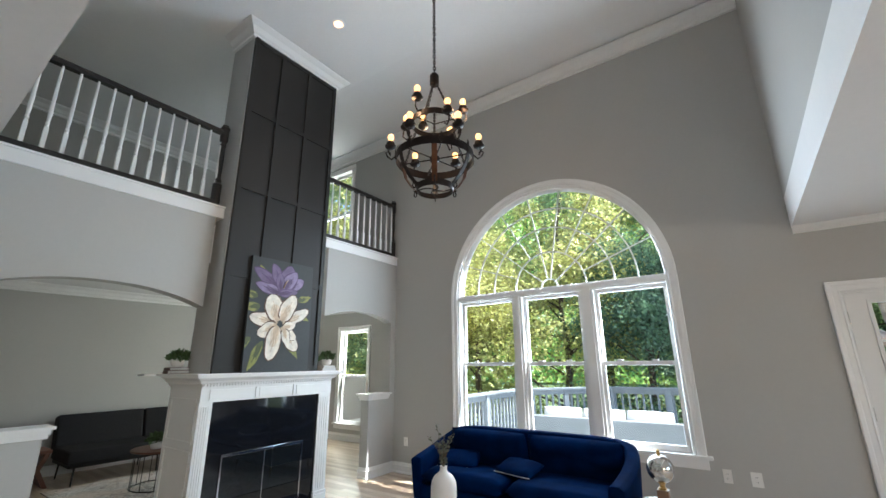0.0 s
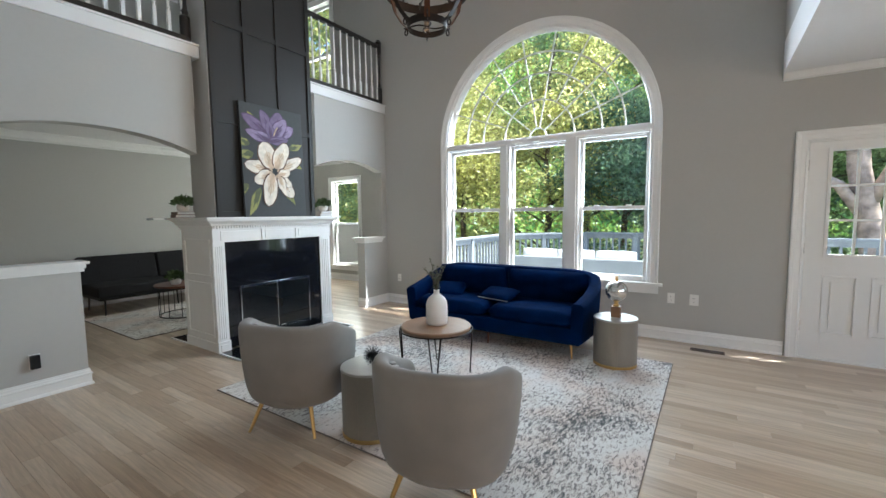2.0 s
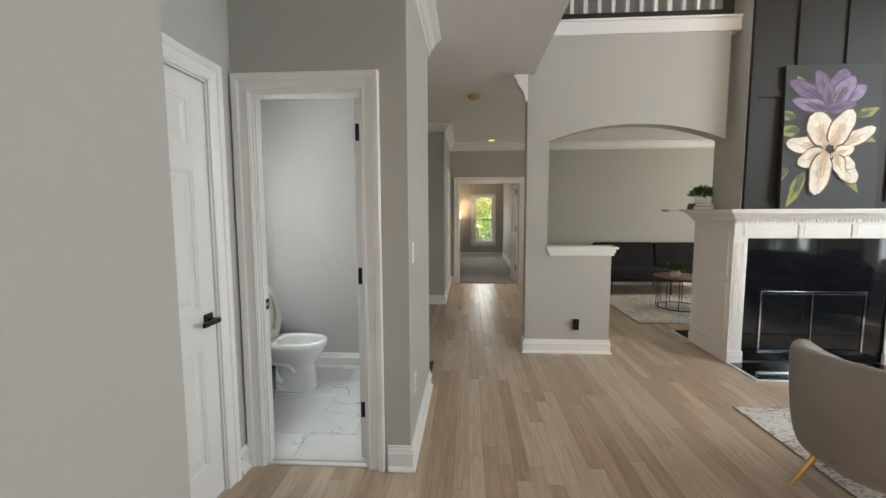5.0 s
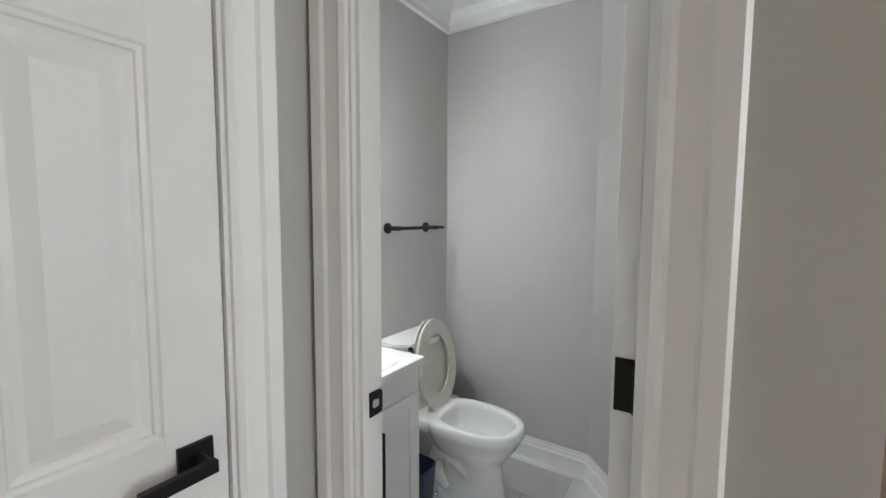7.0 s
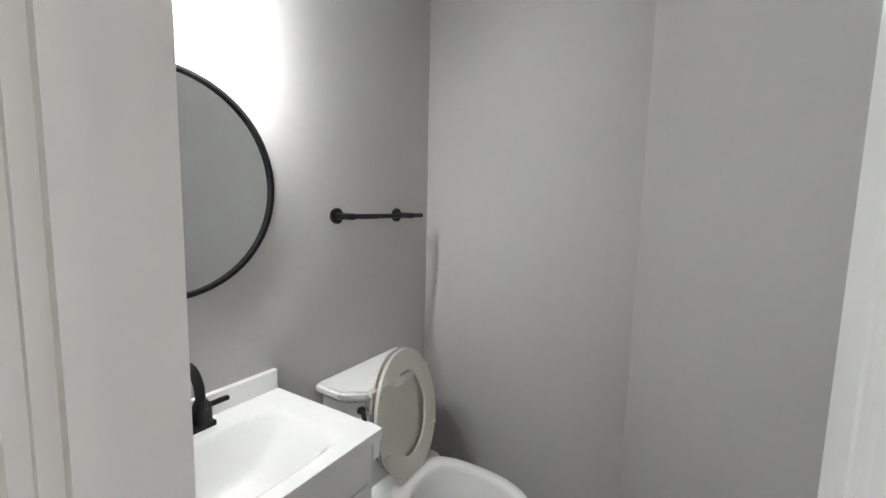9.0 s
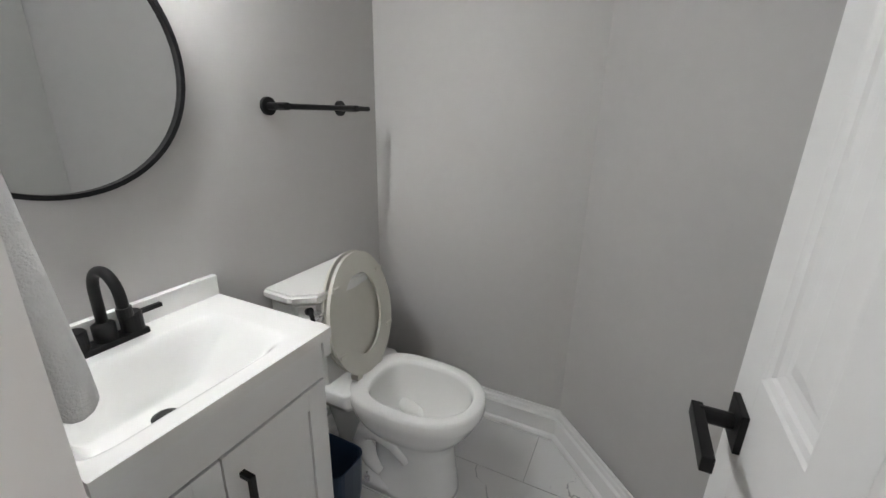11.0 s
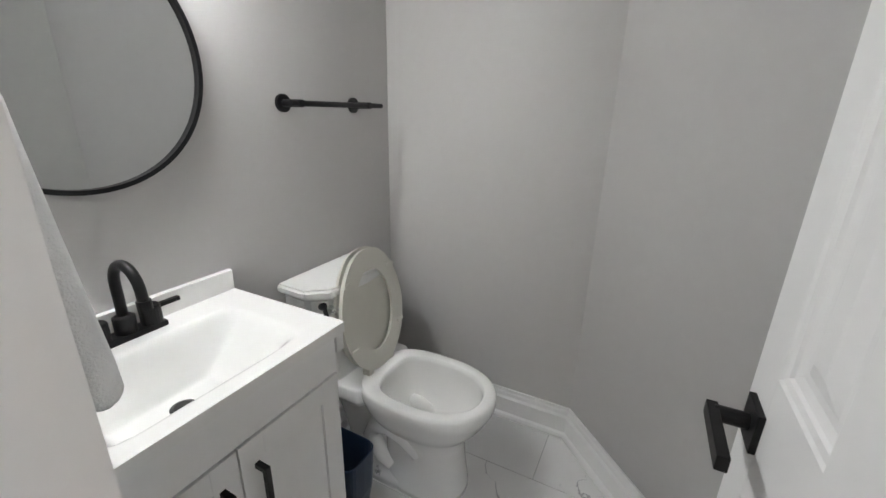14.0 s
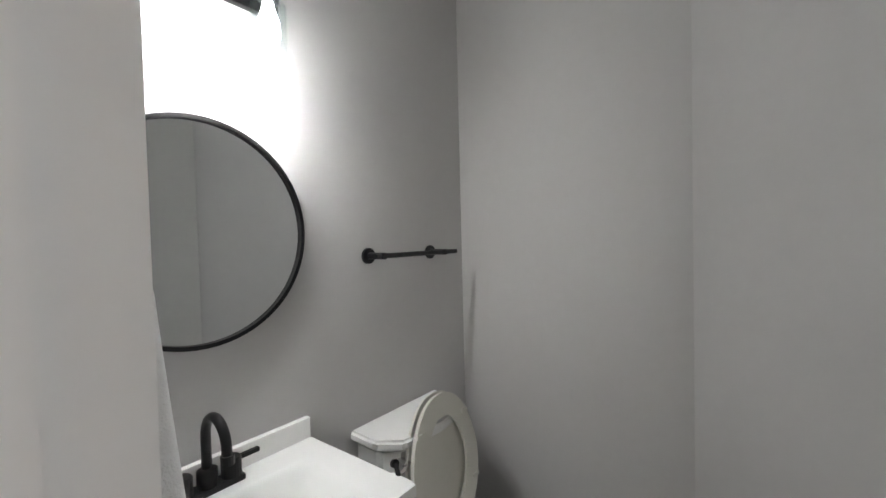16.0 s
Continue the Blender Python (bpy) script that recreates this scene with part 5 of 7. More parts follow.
# shell: wrap-around back and arms, swept from the left arm front round to the right arm front
x1, yb, yf = SW / 2, SD / 2, -SD / 2
line = [(-x1 + 0.03, yf), (-x1, yf + 0.30), (-x1, yb - 0.22), (-x1 + 0.06, yb - 0.08), (-x1 + 0.20, yb), (-0.6, yb + 0.01), (0, yb + 0.012), (0.6, yb + 0.01), (x1 - 0.20, yb), (x1 - 0.06, yb - 0.08), (x1, yb - 0.22), (x1, yf + 0.30), (x1 - 0.03, yf)]
tops = [0.56, 0.60, 0.69, 0.75, 0.785, 0.79, 0.79, 0.79, 0.785, 0.75, 0.69, 0.60, 0.56]
rings = []
for i, ((px, py), tz) in enumerate(zip(line, tops)):
    a = Vector(line[max(0, i - 1)]); b = Vector(line[min(len(line) - 1, i + 1)])
    d = (b - a).normalized(); nrm = Vector((d.y, -d.x))
    th = 0.115
    o = Vector((px, py)); q = o + nrm * th
    flare = 0.02
    rings.append([bm.verts.new(p) for p in ((o.x * 0.985, o.y * 0.985, 0.165), (o.x, o.y, 0.35), (o.x + nrm.x * -flare, o.y + nrm.y * -flare, tz - 0.03), (o.x + nrm.x * 0.02, o.y + nrm.y * 0.02, tz), (q.x - nrm.x * 0.02, q.y - nrm.y * 0.02, tz - 0.004), (q.x, q.y, tz - 0.04), (q.x, q.y, 0.30), (q.x, q.y, 0.165))])
for a, b in zip(rings, rings[1:]):
    for k in range(8):
        bm.faces.new((a[k], a[(k + 1) % 8], b[(k + 1) % 8], b[k]))
bm.faces.new(rings[0]); bm.faces.new(rings[-1][::-1])
soft(part("shell", bm, NAVY, so), 1, 0.012)
bm = bmesh.new(); box(bm, -SW / 2 + 0.06, SW / 2 - 0.06, yf + 0.015, yb - 0.06, 0.15, 0.31, 0.02, 3); part("seat_base", bm, NAVY, so)
for sx in (-1, 1):
    bm = pillow_mesh(SW / 2 - 0.115, 0.64, 0.17, 14, seed=sx + 3, wrinkle=0.012, square=7)
    part("seat_cushion", bm, NAVY, so, smooth=True, m=pose(sx * (SW / 4 - 0.058), -0.10, 0.29))
    bm = pillow_mesh(SW / 2 - 0.13, 0.42, 0.20, 14, seed=sx + 8, wrinkle=0.02, square=4)
    part("back_cushion", bm, NAVY, so, smooth=True, m=pose(sx * (SW / 4 - 0.062), 0.305, 0.60, 101, 0, 0))
for x, y, lab, mt in ((SW / 2 - 0.16, yf + 0.09, "thin brass leg", BRASS), (-SW / 2 + 0.16, yf + 0.09, "thin brass leg", BRASS), (0, yf + 0.12, "short dark wooden centre leg", DARKWOOD), (SW / 2 - 0.2, yb - 0.12, "thin brass leg", BRASS), (-SW / 2 + 0.2, yb - 0.12, "thin brass leg", BRASS)):
    bm = bmesh.new(); tapered_leg(bm, (x, y, 0.155), (x * 1.02, y - 0.02 if y < 0 else y + 0.02, 0.0)); part("leg", bm, mt, so, lab)
for x, y, z, rx, rz, nm in ((-0.70, -0.02, 0.455, 24, 18, 0), (0.02, -0.06, 0.455, 16, -12, 1)):
    c = thing("throw_pillow", (-1.35 + x, 4.60 + y, RZ + z), "small navy velvet lumbar pillow with pale piping lying on the sofa", "pillow", "sofa pillows")
    c.matrix_basis = pose(-1.35 + x, 4.60 + y, RZ + z, rx, 0, rz)
    part("cover", pillow_mesh(0.44, 0.27, 0.11, 12, seed=nm + 20, square=3), NAVY, c, smooth=True)
    bm = bmesh.new(); tube(bm, [(-0.21, -0.132, 0.055), (-0.1, -0.134, 0.055), (0.1, -0.134, 0.055), (0.21, -0.132, 0.055)], 0.004, 6); part("piping", bm, NAVYPIPE, c)


# taupe tub chairs
def tub_chair(at, rz):
    c = thing("tub_chair", at, "taupe velvet barrel chair with channel-tufted back and brass legs", "chair", "tub chairs", rz)
    n = 40
    bm = bmesh.new()
    rings = []

    def plan(a):
        c, q = math.cos(a), -math.sin(a)
        k = (abs(c) ** 2.9 + abs(q) ** 2.9) ** (-1 / 2.9)
        return c * k, q * k

    def top(v):
        return 0.735 - 0.165 * min(max((v + 0.35) / 1.15, 0), 1) ** 0.9

    for k in range(n + 1):
        a = radians(-36 + 252 * k / n)                  # open towards +y, back at -y
        u = plan(a)
        tz = top(u[1])
        ro = 0.352
        def at_(r, z):
            return bm.verts.new((u[0] * r * 1.03, u[1] * r * 0.98, z))
        rings.append([at_(0.240, 0.175), at_(0.286, 0.19), at_(0.318, 0.25), at_(ro - 0.012, 0.42), at_(ro, tz - 0.06), at_(ro - 0.006, tz - 0.012), at_(ro - 0.036, tz), at_(ro - 0.072, tz - 0.010), at_(ro - 0.088, tz - 0.06), at_(ro - 0.095, 0.42), at_(ro - 0.10, 0.30), at_(0.22, 0.20)])
    for a, b in zip(rings, rings[1:]):
        for k in range(12):
            bm.faces.new((a[k], a[(k + 1) % 12], b[(k + 1) % 12], b[k]))
    bm.faces.new(rings[0]); bm.faces.new(rings[-1][::-1])
    soft(part("shell", bm, GREYVELVET, c), 1)
    for k in range(11):
        a = radians(36 + 108 * k / 10)
        u = plan(a)
        bm = bmesh.new()
        cyl(bm, (u[0] * 0.264, u[1] * 0.250, 0.40), (u[0] * 0.272, u[1] * 0.258, top(u[1]) - 0.035), 0.034, 0.026, 10)
        part("channel", bm, GREYVELVET, c, smooth=True)
    bm = pillow_mesh(0.56, 0.58, 0.15, 12, seed=4, square=5); part("seat_cushion", bm, GREYVELVET, c, smooth=True, m=pose(0, 0.06, 0.30))
    bm = bmesh.new(); lathe(bm, [(0.0, 0.17), (0.26, 0.17), (0.30, 0.20), (0.30, 0.32), (0, 0.32)], n=32); part("seat_base", bm, GREYVELVET, c)
    for sx in (-1, 1):
        for sy in (-1, 1):
            bm = bmesh.new(); tapered_leg(bm, (sx * 0.17, sy * 0.20, 0.20), (sx * 0.235, sy * 0.275, 0.0), 0.016, 0.009); part("leg", bm, BRASS, c, "slim brass leg")
    return c


tub_chair((-1.72, 2.12, RZ), 22)
tub_chair((-0.415, 2.02, RZ), 14)


# drum tables
def drum(at, label):
    d = thing("drum_table", at, label, "side table", "drum tables")
    bm = bmesh.new(); lathe(bm, [(0.192, 0.025), (0.192, 0.428), (0.0, 0.428)], n=48); part("body", bm, SHAGREEN, d, smooth=False)
    bm = bmesh.new(); lathe(bm, [(0.19, 0.428), (0.195, 0.431), (0.195, 0.441), (0.19, 0.445), (0, 0.445)], n=48); part("top", bm, DRUMTOP, d)
    bm = bmesh.new(); lathe(bm, [(0.194, 0.0), (0.194, 0.026), (0.18, 0.026), (0.18, 0.0)], n=48); part("base_band", bm, BRASS, d, "brass base band")
    for k in range(4):
        a = k * math.tau / 4 + 0.3
        bm = bmesh.new(); cyl(bm, (0.192 * math.cos(a), 0.192 * math.sin(a), 0.027), (0.192 * math.cos(a), 0.192 * math.sin(a), 0.427), 0.0015, n=6); part("seam", bm, material("seam_taupe", (0.28, 0.25, 0.21), 0.6), d)


drum((-0.05, 4.36, RZ), "taupe shagreen drum table with brass band beside the sofa")
drum((-1.17, 2.24, RZ), "taupe shagreen drum table with brass band between the chairs")
ur = thing("urchin_ornament", (-1.16, 2.25, RZ + 0.445), "black spiky sea-urchin ornament on the drum table", "ornament")
bm = bmesh.new(); rnd = random.Random(5)
bmesh.ops.create_icosphere(bm, subdivisions=2, radius=0.02, matrix=Matrix.Translation((0, 0, 0.06)))
part("core", bm, BLACKMET, ur)
for k in range(90):
    zz = 1 - 2 * (k + 0.5) / 90; a = k * 2.39996
    v = Vector((math.sqrt(1 - zz * zz) * math.cos(a), math.sqrt(1 - zz * zz) * math.sin(a), zz))
    L = 0.058 + 0.014 * rnd.random()
    if 0.06 + v.z * L < 0.002:
        L = min(L, 0.058 / max(0.2, -v.z))
    bm = bmesh.new(); cyl(bm, Vector((0, 0, 0.06)) + v * 0.015, Vector((0, 0, 0.06)) + v * L, 0.0026, 0.0018, 5); part("spine", bm, BLACKMET, ur)

# glass globe lamp on the drum
gl = thing("globe_lamp", (-0.05, 4.37, RZ + 0.445), "silvered glass globe table lamp on a wooden block base", "lamp")
bm = bmesh.new(); box(bm, -0.04, 0.04, -0.04, 0.04, 0, 0.10, 0.003); part("base", bm, TABLEWOOD, gl, "brown wooden block base")
bm = bmesh.new(); lathe(bm, [(0.028, 0.10), (0.03, 0.112), (0.02, 0.118), (0.02, 0.14), (0.03, 0.145), (0.03, 0.15), (0, 0.15)], n=20); part("socket", bm, BRASS, gl)
bm = bmesh.new(); bmesh.ops.create_uvsphere(bm, u_segments=32, v_segments=20, radius=0.10, matrix=Matrix.Translation((0, 0, 0.245)))
part("globe", bm, material("mercury_glass", (0.72, 0.70, 0.66), 0.08, metal=0.85, vary=0.35, grain=14, big=5), gl, "mottled silver glass globe", smooth=True)
bm = bmesh.new(); lathe(bm, [(0.012, 0.343), (0.018, 0.35), (0.01, 0.365), (0.016, 0.375), (0, 0.385)], n=14); part("finial", bm, BRASS, gl)

# round table with hairpin legs, vase
rt = thing("round_table", (-1.35, 3.27, RZ), "round brown wooden coffee table on iron hairpin legs", "coffee table")
bm = bmesh.new(); lathe(bm, [(0.0, 0.405), (0.285, 0.405), (0.305, 0.41), (0.31, 0.425), (0.31, 0.438), (0.302, 0.445), (0, 0.445)], n=56); part("tabletop", bm, TABLEWOOD, rt)
bm = bmesh.new(); tube(bm, [(0.325 * math.cos(a), 0.325 * math.sin(a), 0.412) for a in [k * math.tau / 48 for k in range(48)]], 0.006, 8, True); part("ring", bm, IRON, rt, "iron ring round the top")
for k in range(4):
    a = k * math.tau / 4 + 0.55
    c, s = math.cos(a), math.sin(a); t_ = Vector((-s, c, 0)) * 0.05
    p = Vector((0.322 * c, 0.322 * s, 0.41)); q = Vector((0.30 * c, 0.30 * s, 0.007))
    bm = bmesh.new(); tube(bm, [p + t_, p * 0.25 + q * 0.75 + t_ * 0.42 - Vector((0, 0, 0)), q + t_ * 0.22 + Vector((0, 0, 0.012)), q, q - t_ * 0.22 + Vector((0, 0, 0.012)), p * 0.25 + q * 0.75 - t_ * 0.42, p - t_], 0.006, 8)
    part("hairpin_leg", bm, IRON, rt)
va = thing("vase", (-1.36, 3.30, RZ + 0.445), "white matt bottle vase with dried eucalyptus on the round table", "vase")
bm = bmesh.new(); lathe(bm, [(0.085, 0), (0.094, 0.008), (0.096, 0.03), (0.096, 0.17), (0.09, 0.205), (0.07, 0.24), (0.04, 0.262), (0.027, 0.275), (0.025, 0.30), (0.029, 0.307), (0.023, 0.307), (0.02, 0.29), (0, 0.285)], n=40)
part("body", bm, CERAMIC, va, smooth=True)
rnd = random.Random(11)
for k in range(7):
    a = rnd.random() * math.tau; lean = 0.04 + 0.10 * rnd.random(); L = 0.17 + 0.15 * rnd.random()
    pts = [(lean * t * t * math.cos(a) + 0.006 * math.cos(a), lean * t * t * math.sin(a) + 0.006 * math.sin(a), 0.286 + L * t) for t in (0, 0.25, 0.5, 0.75, 1)]
    bm = bmesh.new(); tube(bm, pts, [0.003, 0.0026, 0.0022, 0.0018, 0.001], 5)
    st = part("stem", bm, BARK, va)
    bm = bmesh.new()
    for i in range(22):
        t = 0.2 + 0.8 * i / 22
        p = Vector((lean * t * t * math.cos(a), lean * t * t * math.sin(a), 0.286 + L * t))
        d = Vector((rnd.gauss(0, 1), rnd.gauss(0, 1), rnd.gauss(0.4, 0.5))).normalized(); s_ = 0.034 * (1.15 - 0.6 * t)
        b = d.orthogonal().normalized()
        v = [bm.verts.new(q) for q in (p, p + d * s_ * 0.5 + b * s_ * 0.4, p + d * s_, p + d * s_ * 0.5 - b * s_ * 0.4)]
        bm.faces.new(v)
    part("leaves", bm, EUCA, st)

# ---- sofa room ----
ds = thing("futon_sofa", (-7.25, 3.55, 0), "charcoal fabric armless sofa with thin black legs", "sofa")
for y0, y1 in ((-1.08, -0.012), (0.012, 1.08)):
    bm = bmesh.new(); box(bm, -0.28, 0.50, y0, y1, 0.27, 0.43, 0.035, 3); part("seat", bm, CHARFAB, ds)
    bm = bmesh.new(); box(bm, -0.09, 0.09, y0, y1, -0.20, 0.24, 0.035, 3); b_ = part("backrest", bm, CHARFAB, ds, m=pose(-0.33, 0, 0.59, 0, -14, 0))
    for y in (y0 + 0.26, y1 - 0.26):
        for z in (-0.04, 0.10):
            bm = bmesh.new(); bmesh.ops.create_uvsphere(bm, u_segments=8, v_segments=6, radius=0.012, matrix=Matrix.Translation((0.09, y, z))); part("button", bm, CHARFAB, b_)
bm = bmesh.new(); box(bm, -0.3, 0.46, -1.05, 1.05, 0.22, 0.27, 0.01); part("frame", bm, BLACKMET, ds)
for x in (-0.24, 0.42):
    for y in (-0.98, 0, 0.98):
        bm = bmesh.new(); tapered_leg(bm, (x, y, 0.23), (x * 1.05, y * 1.01, 0.0), 0.013, 0.009); part("leg", bm, BLACKMET, ds)
ct = thing("wire_table", (-5.85, 3.22, RZ), "round red-brown table on a black wire drum base", "coffee table")
bm = bmesh.new(); lathe(bm, [(0.0, 0.435), (0.36, 0.435), (0.37, 0.445), (0.365, 0.46), (0, 0.46)], n=40); part("tabletop", bm, DARKWOOD, ct)
for z in (0.008, 0.427):
    bm = bmesh.new(); tube(bm, [(0.32 * math.cos(a), 0.32 * math.sin(a), z) for a in [k * math.tau / 32 for k in range(32)]], 0.007, 6, True); part("hoop", bm, BLACKMET, ct)
for k in range(12):
    a = k * math.tau / 12
    bm = bmesh.new(); cyl(bm, (0.32 * math.cos(a), 0.32 * math.sin(a), 0.008), (0.32 * math.cos(a), 0.32 * math.sin(a), 0.43), 0.005, n=6); part("rod", bm, BLACKMET, ct)
potted((-5.80, 3.10, RZ + 0.46), "leafy green plant in a white pot on the round table", 1.15, CUSHION, 9)
cr = thing("wooden_stool", (-7.2, 2.15, 0), "red-brown wooden side stool beside the charcoal sofa", "stool")
bm = bmesh.new(); box(bm, -0.22, 0.22, -0.20, 0.20, 0.42, 0.46, 0.006); part("seat", bm, DARKWOOD, cr)
for sy in (-1, 1):
    bm = bmesh.new(); prism(bm, [(sy * 0.19, 0.42), (sy * 0.14, 0.42), (sy * 0.06, 0.22), (sy * 0.18, 0.0), (sy * 0.23, 0.0), (sy * 0.12, 0.22)], "x", -0.2, 0.2); part("side", bm, DARKWOOD, cr)

# bedroom lamp seen at the end of the hall
bl = thing("floor_lamp", (-12.3, -0.25, 0.012), "lit floor lamp with a pale shade in the far bedroom", "lamp")
bm = bmesh.new(); lathe(bm, [(0.13, 0), (0.13, 0.02), (0.012, 0.03), (0.012, 1.25), (0, 1.25)], n=20); part("stand", bm, BLACKMET, bl)
bm = bmesh.new(); lathe(bm, [(0.13, 1.2), (0.15, 1.2), (0.11, 1.45), (0.10, 1.45)], n=24); part("shade", bm, glowing("lit_shade", (1, 0.72, 0.42), 1.2), bl)
bulb_light("bedroom_lamp_glow", (-12.3, -0.25, 1.5), 5, (1, 0.7, 0.4), 0.08)

# ---- powder room ----
VX0, VX1, VY = -2.505, -2.03, -1.305
vt = thing("vanity", (0, 0, 0), "white shaker vanity cabinet with two doors and black bar pulls", "vanity")
part("body", boxes((VX0 + 0.01, VX1, BYS + 0.003, VY - 0.02, 0.13, 0.66), (VX0 + 0.01, VX0 + 0.026, BYS + 0.003, VY - 0.02, 0.66, 0.765), (VX1 - 0.016, VX1, BYS + 0.003, VY - 0.02, 0.66, 0.765), (VX0 + 0.02, VX1, BYS + 0.003, VY - 0.065, 0.0, 0.13)), CABINET, vt)
part("apron", boxes((VX0 + 0.008, VX1 + 0.0, VY - 0.02, VY - 0.003, 0.662, 0.765), bevel=0.0015), CABINET, vt)
XM = -2.217
for x0, x1, hx in ((VX0 + 0.008, XM - 0.002, XM - 0.036), (XM + 0.002, VX1, XM + 0.040)):
    bm = bmesh.new()
    z0, z1, s = 0.135, 0.657, 0.055
    box(bm, x0, x0 + s, VY - 0.02, VY - 0.001, z0, z1, 0.0015); box(bm, x1 - s, x1, VY - 0.02, VY - 0.001, z0, z1, 0.0015)
    box(bm, x0 + s, x1 - s, VY - 0.02, VY - 0.001, z0, z0 + s, 0.0015); box(bm, x0 + s, x1 - s, VY - 0.02, VY - 0.001, z1 - s, z1, 0.0015)
    box(bm, x0 + s, x1 - s, VY - 0.018, VY - 0.009, z0 + s, z1 - s)
    d = part("door", bm, CABINET, vt)
    bm = bmesh.new()
    box(bm, hx - 0.006, hx + 0.006, VY + 0.02, VY + 0.031, 0.275, 0.598, 0.0015)
    box(bm, hx - 0.006, hx + 0.006, VY - 0.001, VY + 0.022, 0.586, 0.598, 0.001); box(bm, hx - 0.006, hx + 0.006, VY - 0.001, VY + 0.022, 0.275, 0.287, 0.001)
    part("handle", bm, BLACKMET, d, "square black bar pull")
ws = thing("washbasin_top", (0, 0, 0), "white cultured-marble top with a moulded oval basin", "washbasin")
bm = bmesh.new()
TX0, TX1, TY0, TY1, TZ = VX0 - 0.012, VX1 - 0.0, BYS + 0.002, VY + 0.013, 0.792
NX, NY = 64, 48
g = []
for j in range(NY + 1):
    row = []
    for i in range(NX + 1):
        x, y = TX0 + (TX1 - TX0) * i / NX, TY0 + (TY1 - TY0) * j / NY
        u, v = (x + 2.235) / 0.21, (y - (TY0 + TY1) / 2 - 0.030) / 0.135
        fu = min(max((1 - abs(u)) / (0.60 if u < 0 else 0.45), 0), 1)
        fv = min(max((1 - abs(v)) / 0.50, 0), 1)
        z = TZ - 0.115 * (fu * fu * (3 - 2 * fu)) * (fv * fv * (3 - 2 * fv))
        row.append(bm.verts.new((x, y, z)))
    g.append(row)
for j in range(NY):
    for i in range(NX):
        bm.faces.new((g[j][i], g[j][i + 1], g[j + 1][i + 1], g[j + 1][i]))
for f_ in bm.faces:
    f_.smooth = True
rim = [g[0][i] for i in range(NX + 1)] + [g[j][NX] for j in range(1, NY + 1)] + [g[NY][i] for i in range(NX - 1, -1, -1)] + [g[j][0] for j in range(NY - 1, 0, -1)]
low = [bm.verts.new((v.co.x, v.co.y, 0.7655)) for v in rim]
rim = [bm.verts.new(v.co) for v in rim]
for k in range(len(rim)):
    bm.faces.new((rim[k], low[k], low[(k + 1) % len(rim)], rim[(k + 1) % len(rim)]))
part("top", bm, CULTURED, ws)
bm = bmesh.new(); box(bm, TX0, TX1, TY0, TY0 + 0.018, TZ - 0.002, 0.848, 0.003); part("backsplash", bm, CULTURED, ws)
bm = bmesh.new(); cx, cy = (TX0 + TX1) / 2, (TY0 + TY1) / 2 + 0.03
lathe(bm, [(0.0, TZ - 0.117), (0.024, TZ - 0.117), (0.025, TZ - 0.108), (0.016, TZ - 0.104), (0, TZ - 0.104)], (-2.225, cy - 0.01, 0), n=24); part("drain", bm, BLACKMET, ws, "black pop-up drain")
fa = thing("faucet", (-2.234, TY0 + 0.046, TZ), "matt black two-handle gooseneck faucet on the basin top", "faucet")
bm = bmesh.new(); box(bm, -0.075, 0.075, -0.022, 0.022, 0, 0.014, 0.005); part("deck_plate", bm, BLACKMET, fa)
bm = bmesh.new(); lathe(bm, [(0.021, 0.012), (0.021, 0.05), (0.013, 0.055), (0, 0.055)], n=20)
pts = [(0, 0, 0.05), (0, 0, 0.12)] + [(0, 0.048 - 0.048 * math.cos(a), 0.125 + 0.052 * math.sin(a)) for a in [i * math.pi * 0.95 / 12 for i in range(13)]] + [(0, 0.098, 0.105)]
tube(bm, pts, 0.0105, 12); part("spout", bm, BLACKMET, fa, smooth=True)
bm = bmesh.new(); cyl(bm, (0, 0.098, 0.112), (0, 0.0985, 0.092), 0.0135, 0.0135, 16); part("aerator", bm, BLACKMET, fa)
for s in (-1, 1):
    bm = bmesh.new(); lathe(bm, [(0.022, 0.012), (0.022, 0.052), (0.019, 0.056), (0, 0.056)], (s * 0.052, 0, 0), n=20)
    box(bm, min(s * 0.055, s * 0.118), max(s * 0.055, s * 0.118), -0.006, 0.006, 0.042, 0.052, 0.002); part("handle", bm, BLACKMET, fa)

# toilet
TC = (-2.872, 0, 0)
to = thing("toilet", (TC[0], BYS, 0), "white porcelain toilet with raised ivory seat", "toilet")


def oval(bm, cy, a, bf, bb, z, n=40, p=2.2):
    vs = []
    for k in range(n):
        t = k * math.tau / n
        c, s = math.cos(t), math.sin(t)
        b, q = (bf, p) if s > 0 else (bb, max(p, 3.2))
        vs.append(bm.verts.new((a * math.copysign(abs(c) ** (2 / q), c), cy + b * math.copysign(abs(s) ** (2 / q), s), z)))
    return vs


def loft(bm, rings, cap0=True, cap1=True):
    for a, b in zip(rings, rings[1:]):
        for k in range(len(a)):
            bm.faces.new((a[k], a[(k + 1) % len(a)], b[(k + 1) % len(b)], b[k]))
    if cap0:
        bm.faces.new(rings[0][::-1])
    if cap1:
        bm.faces.new(rings[-1])


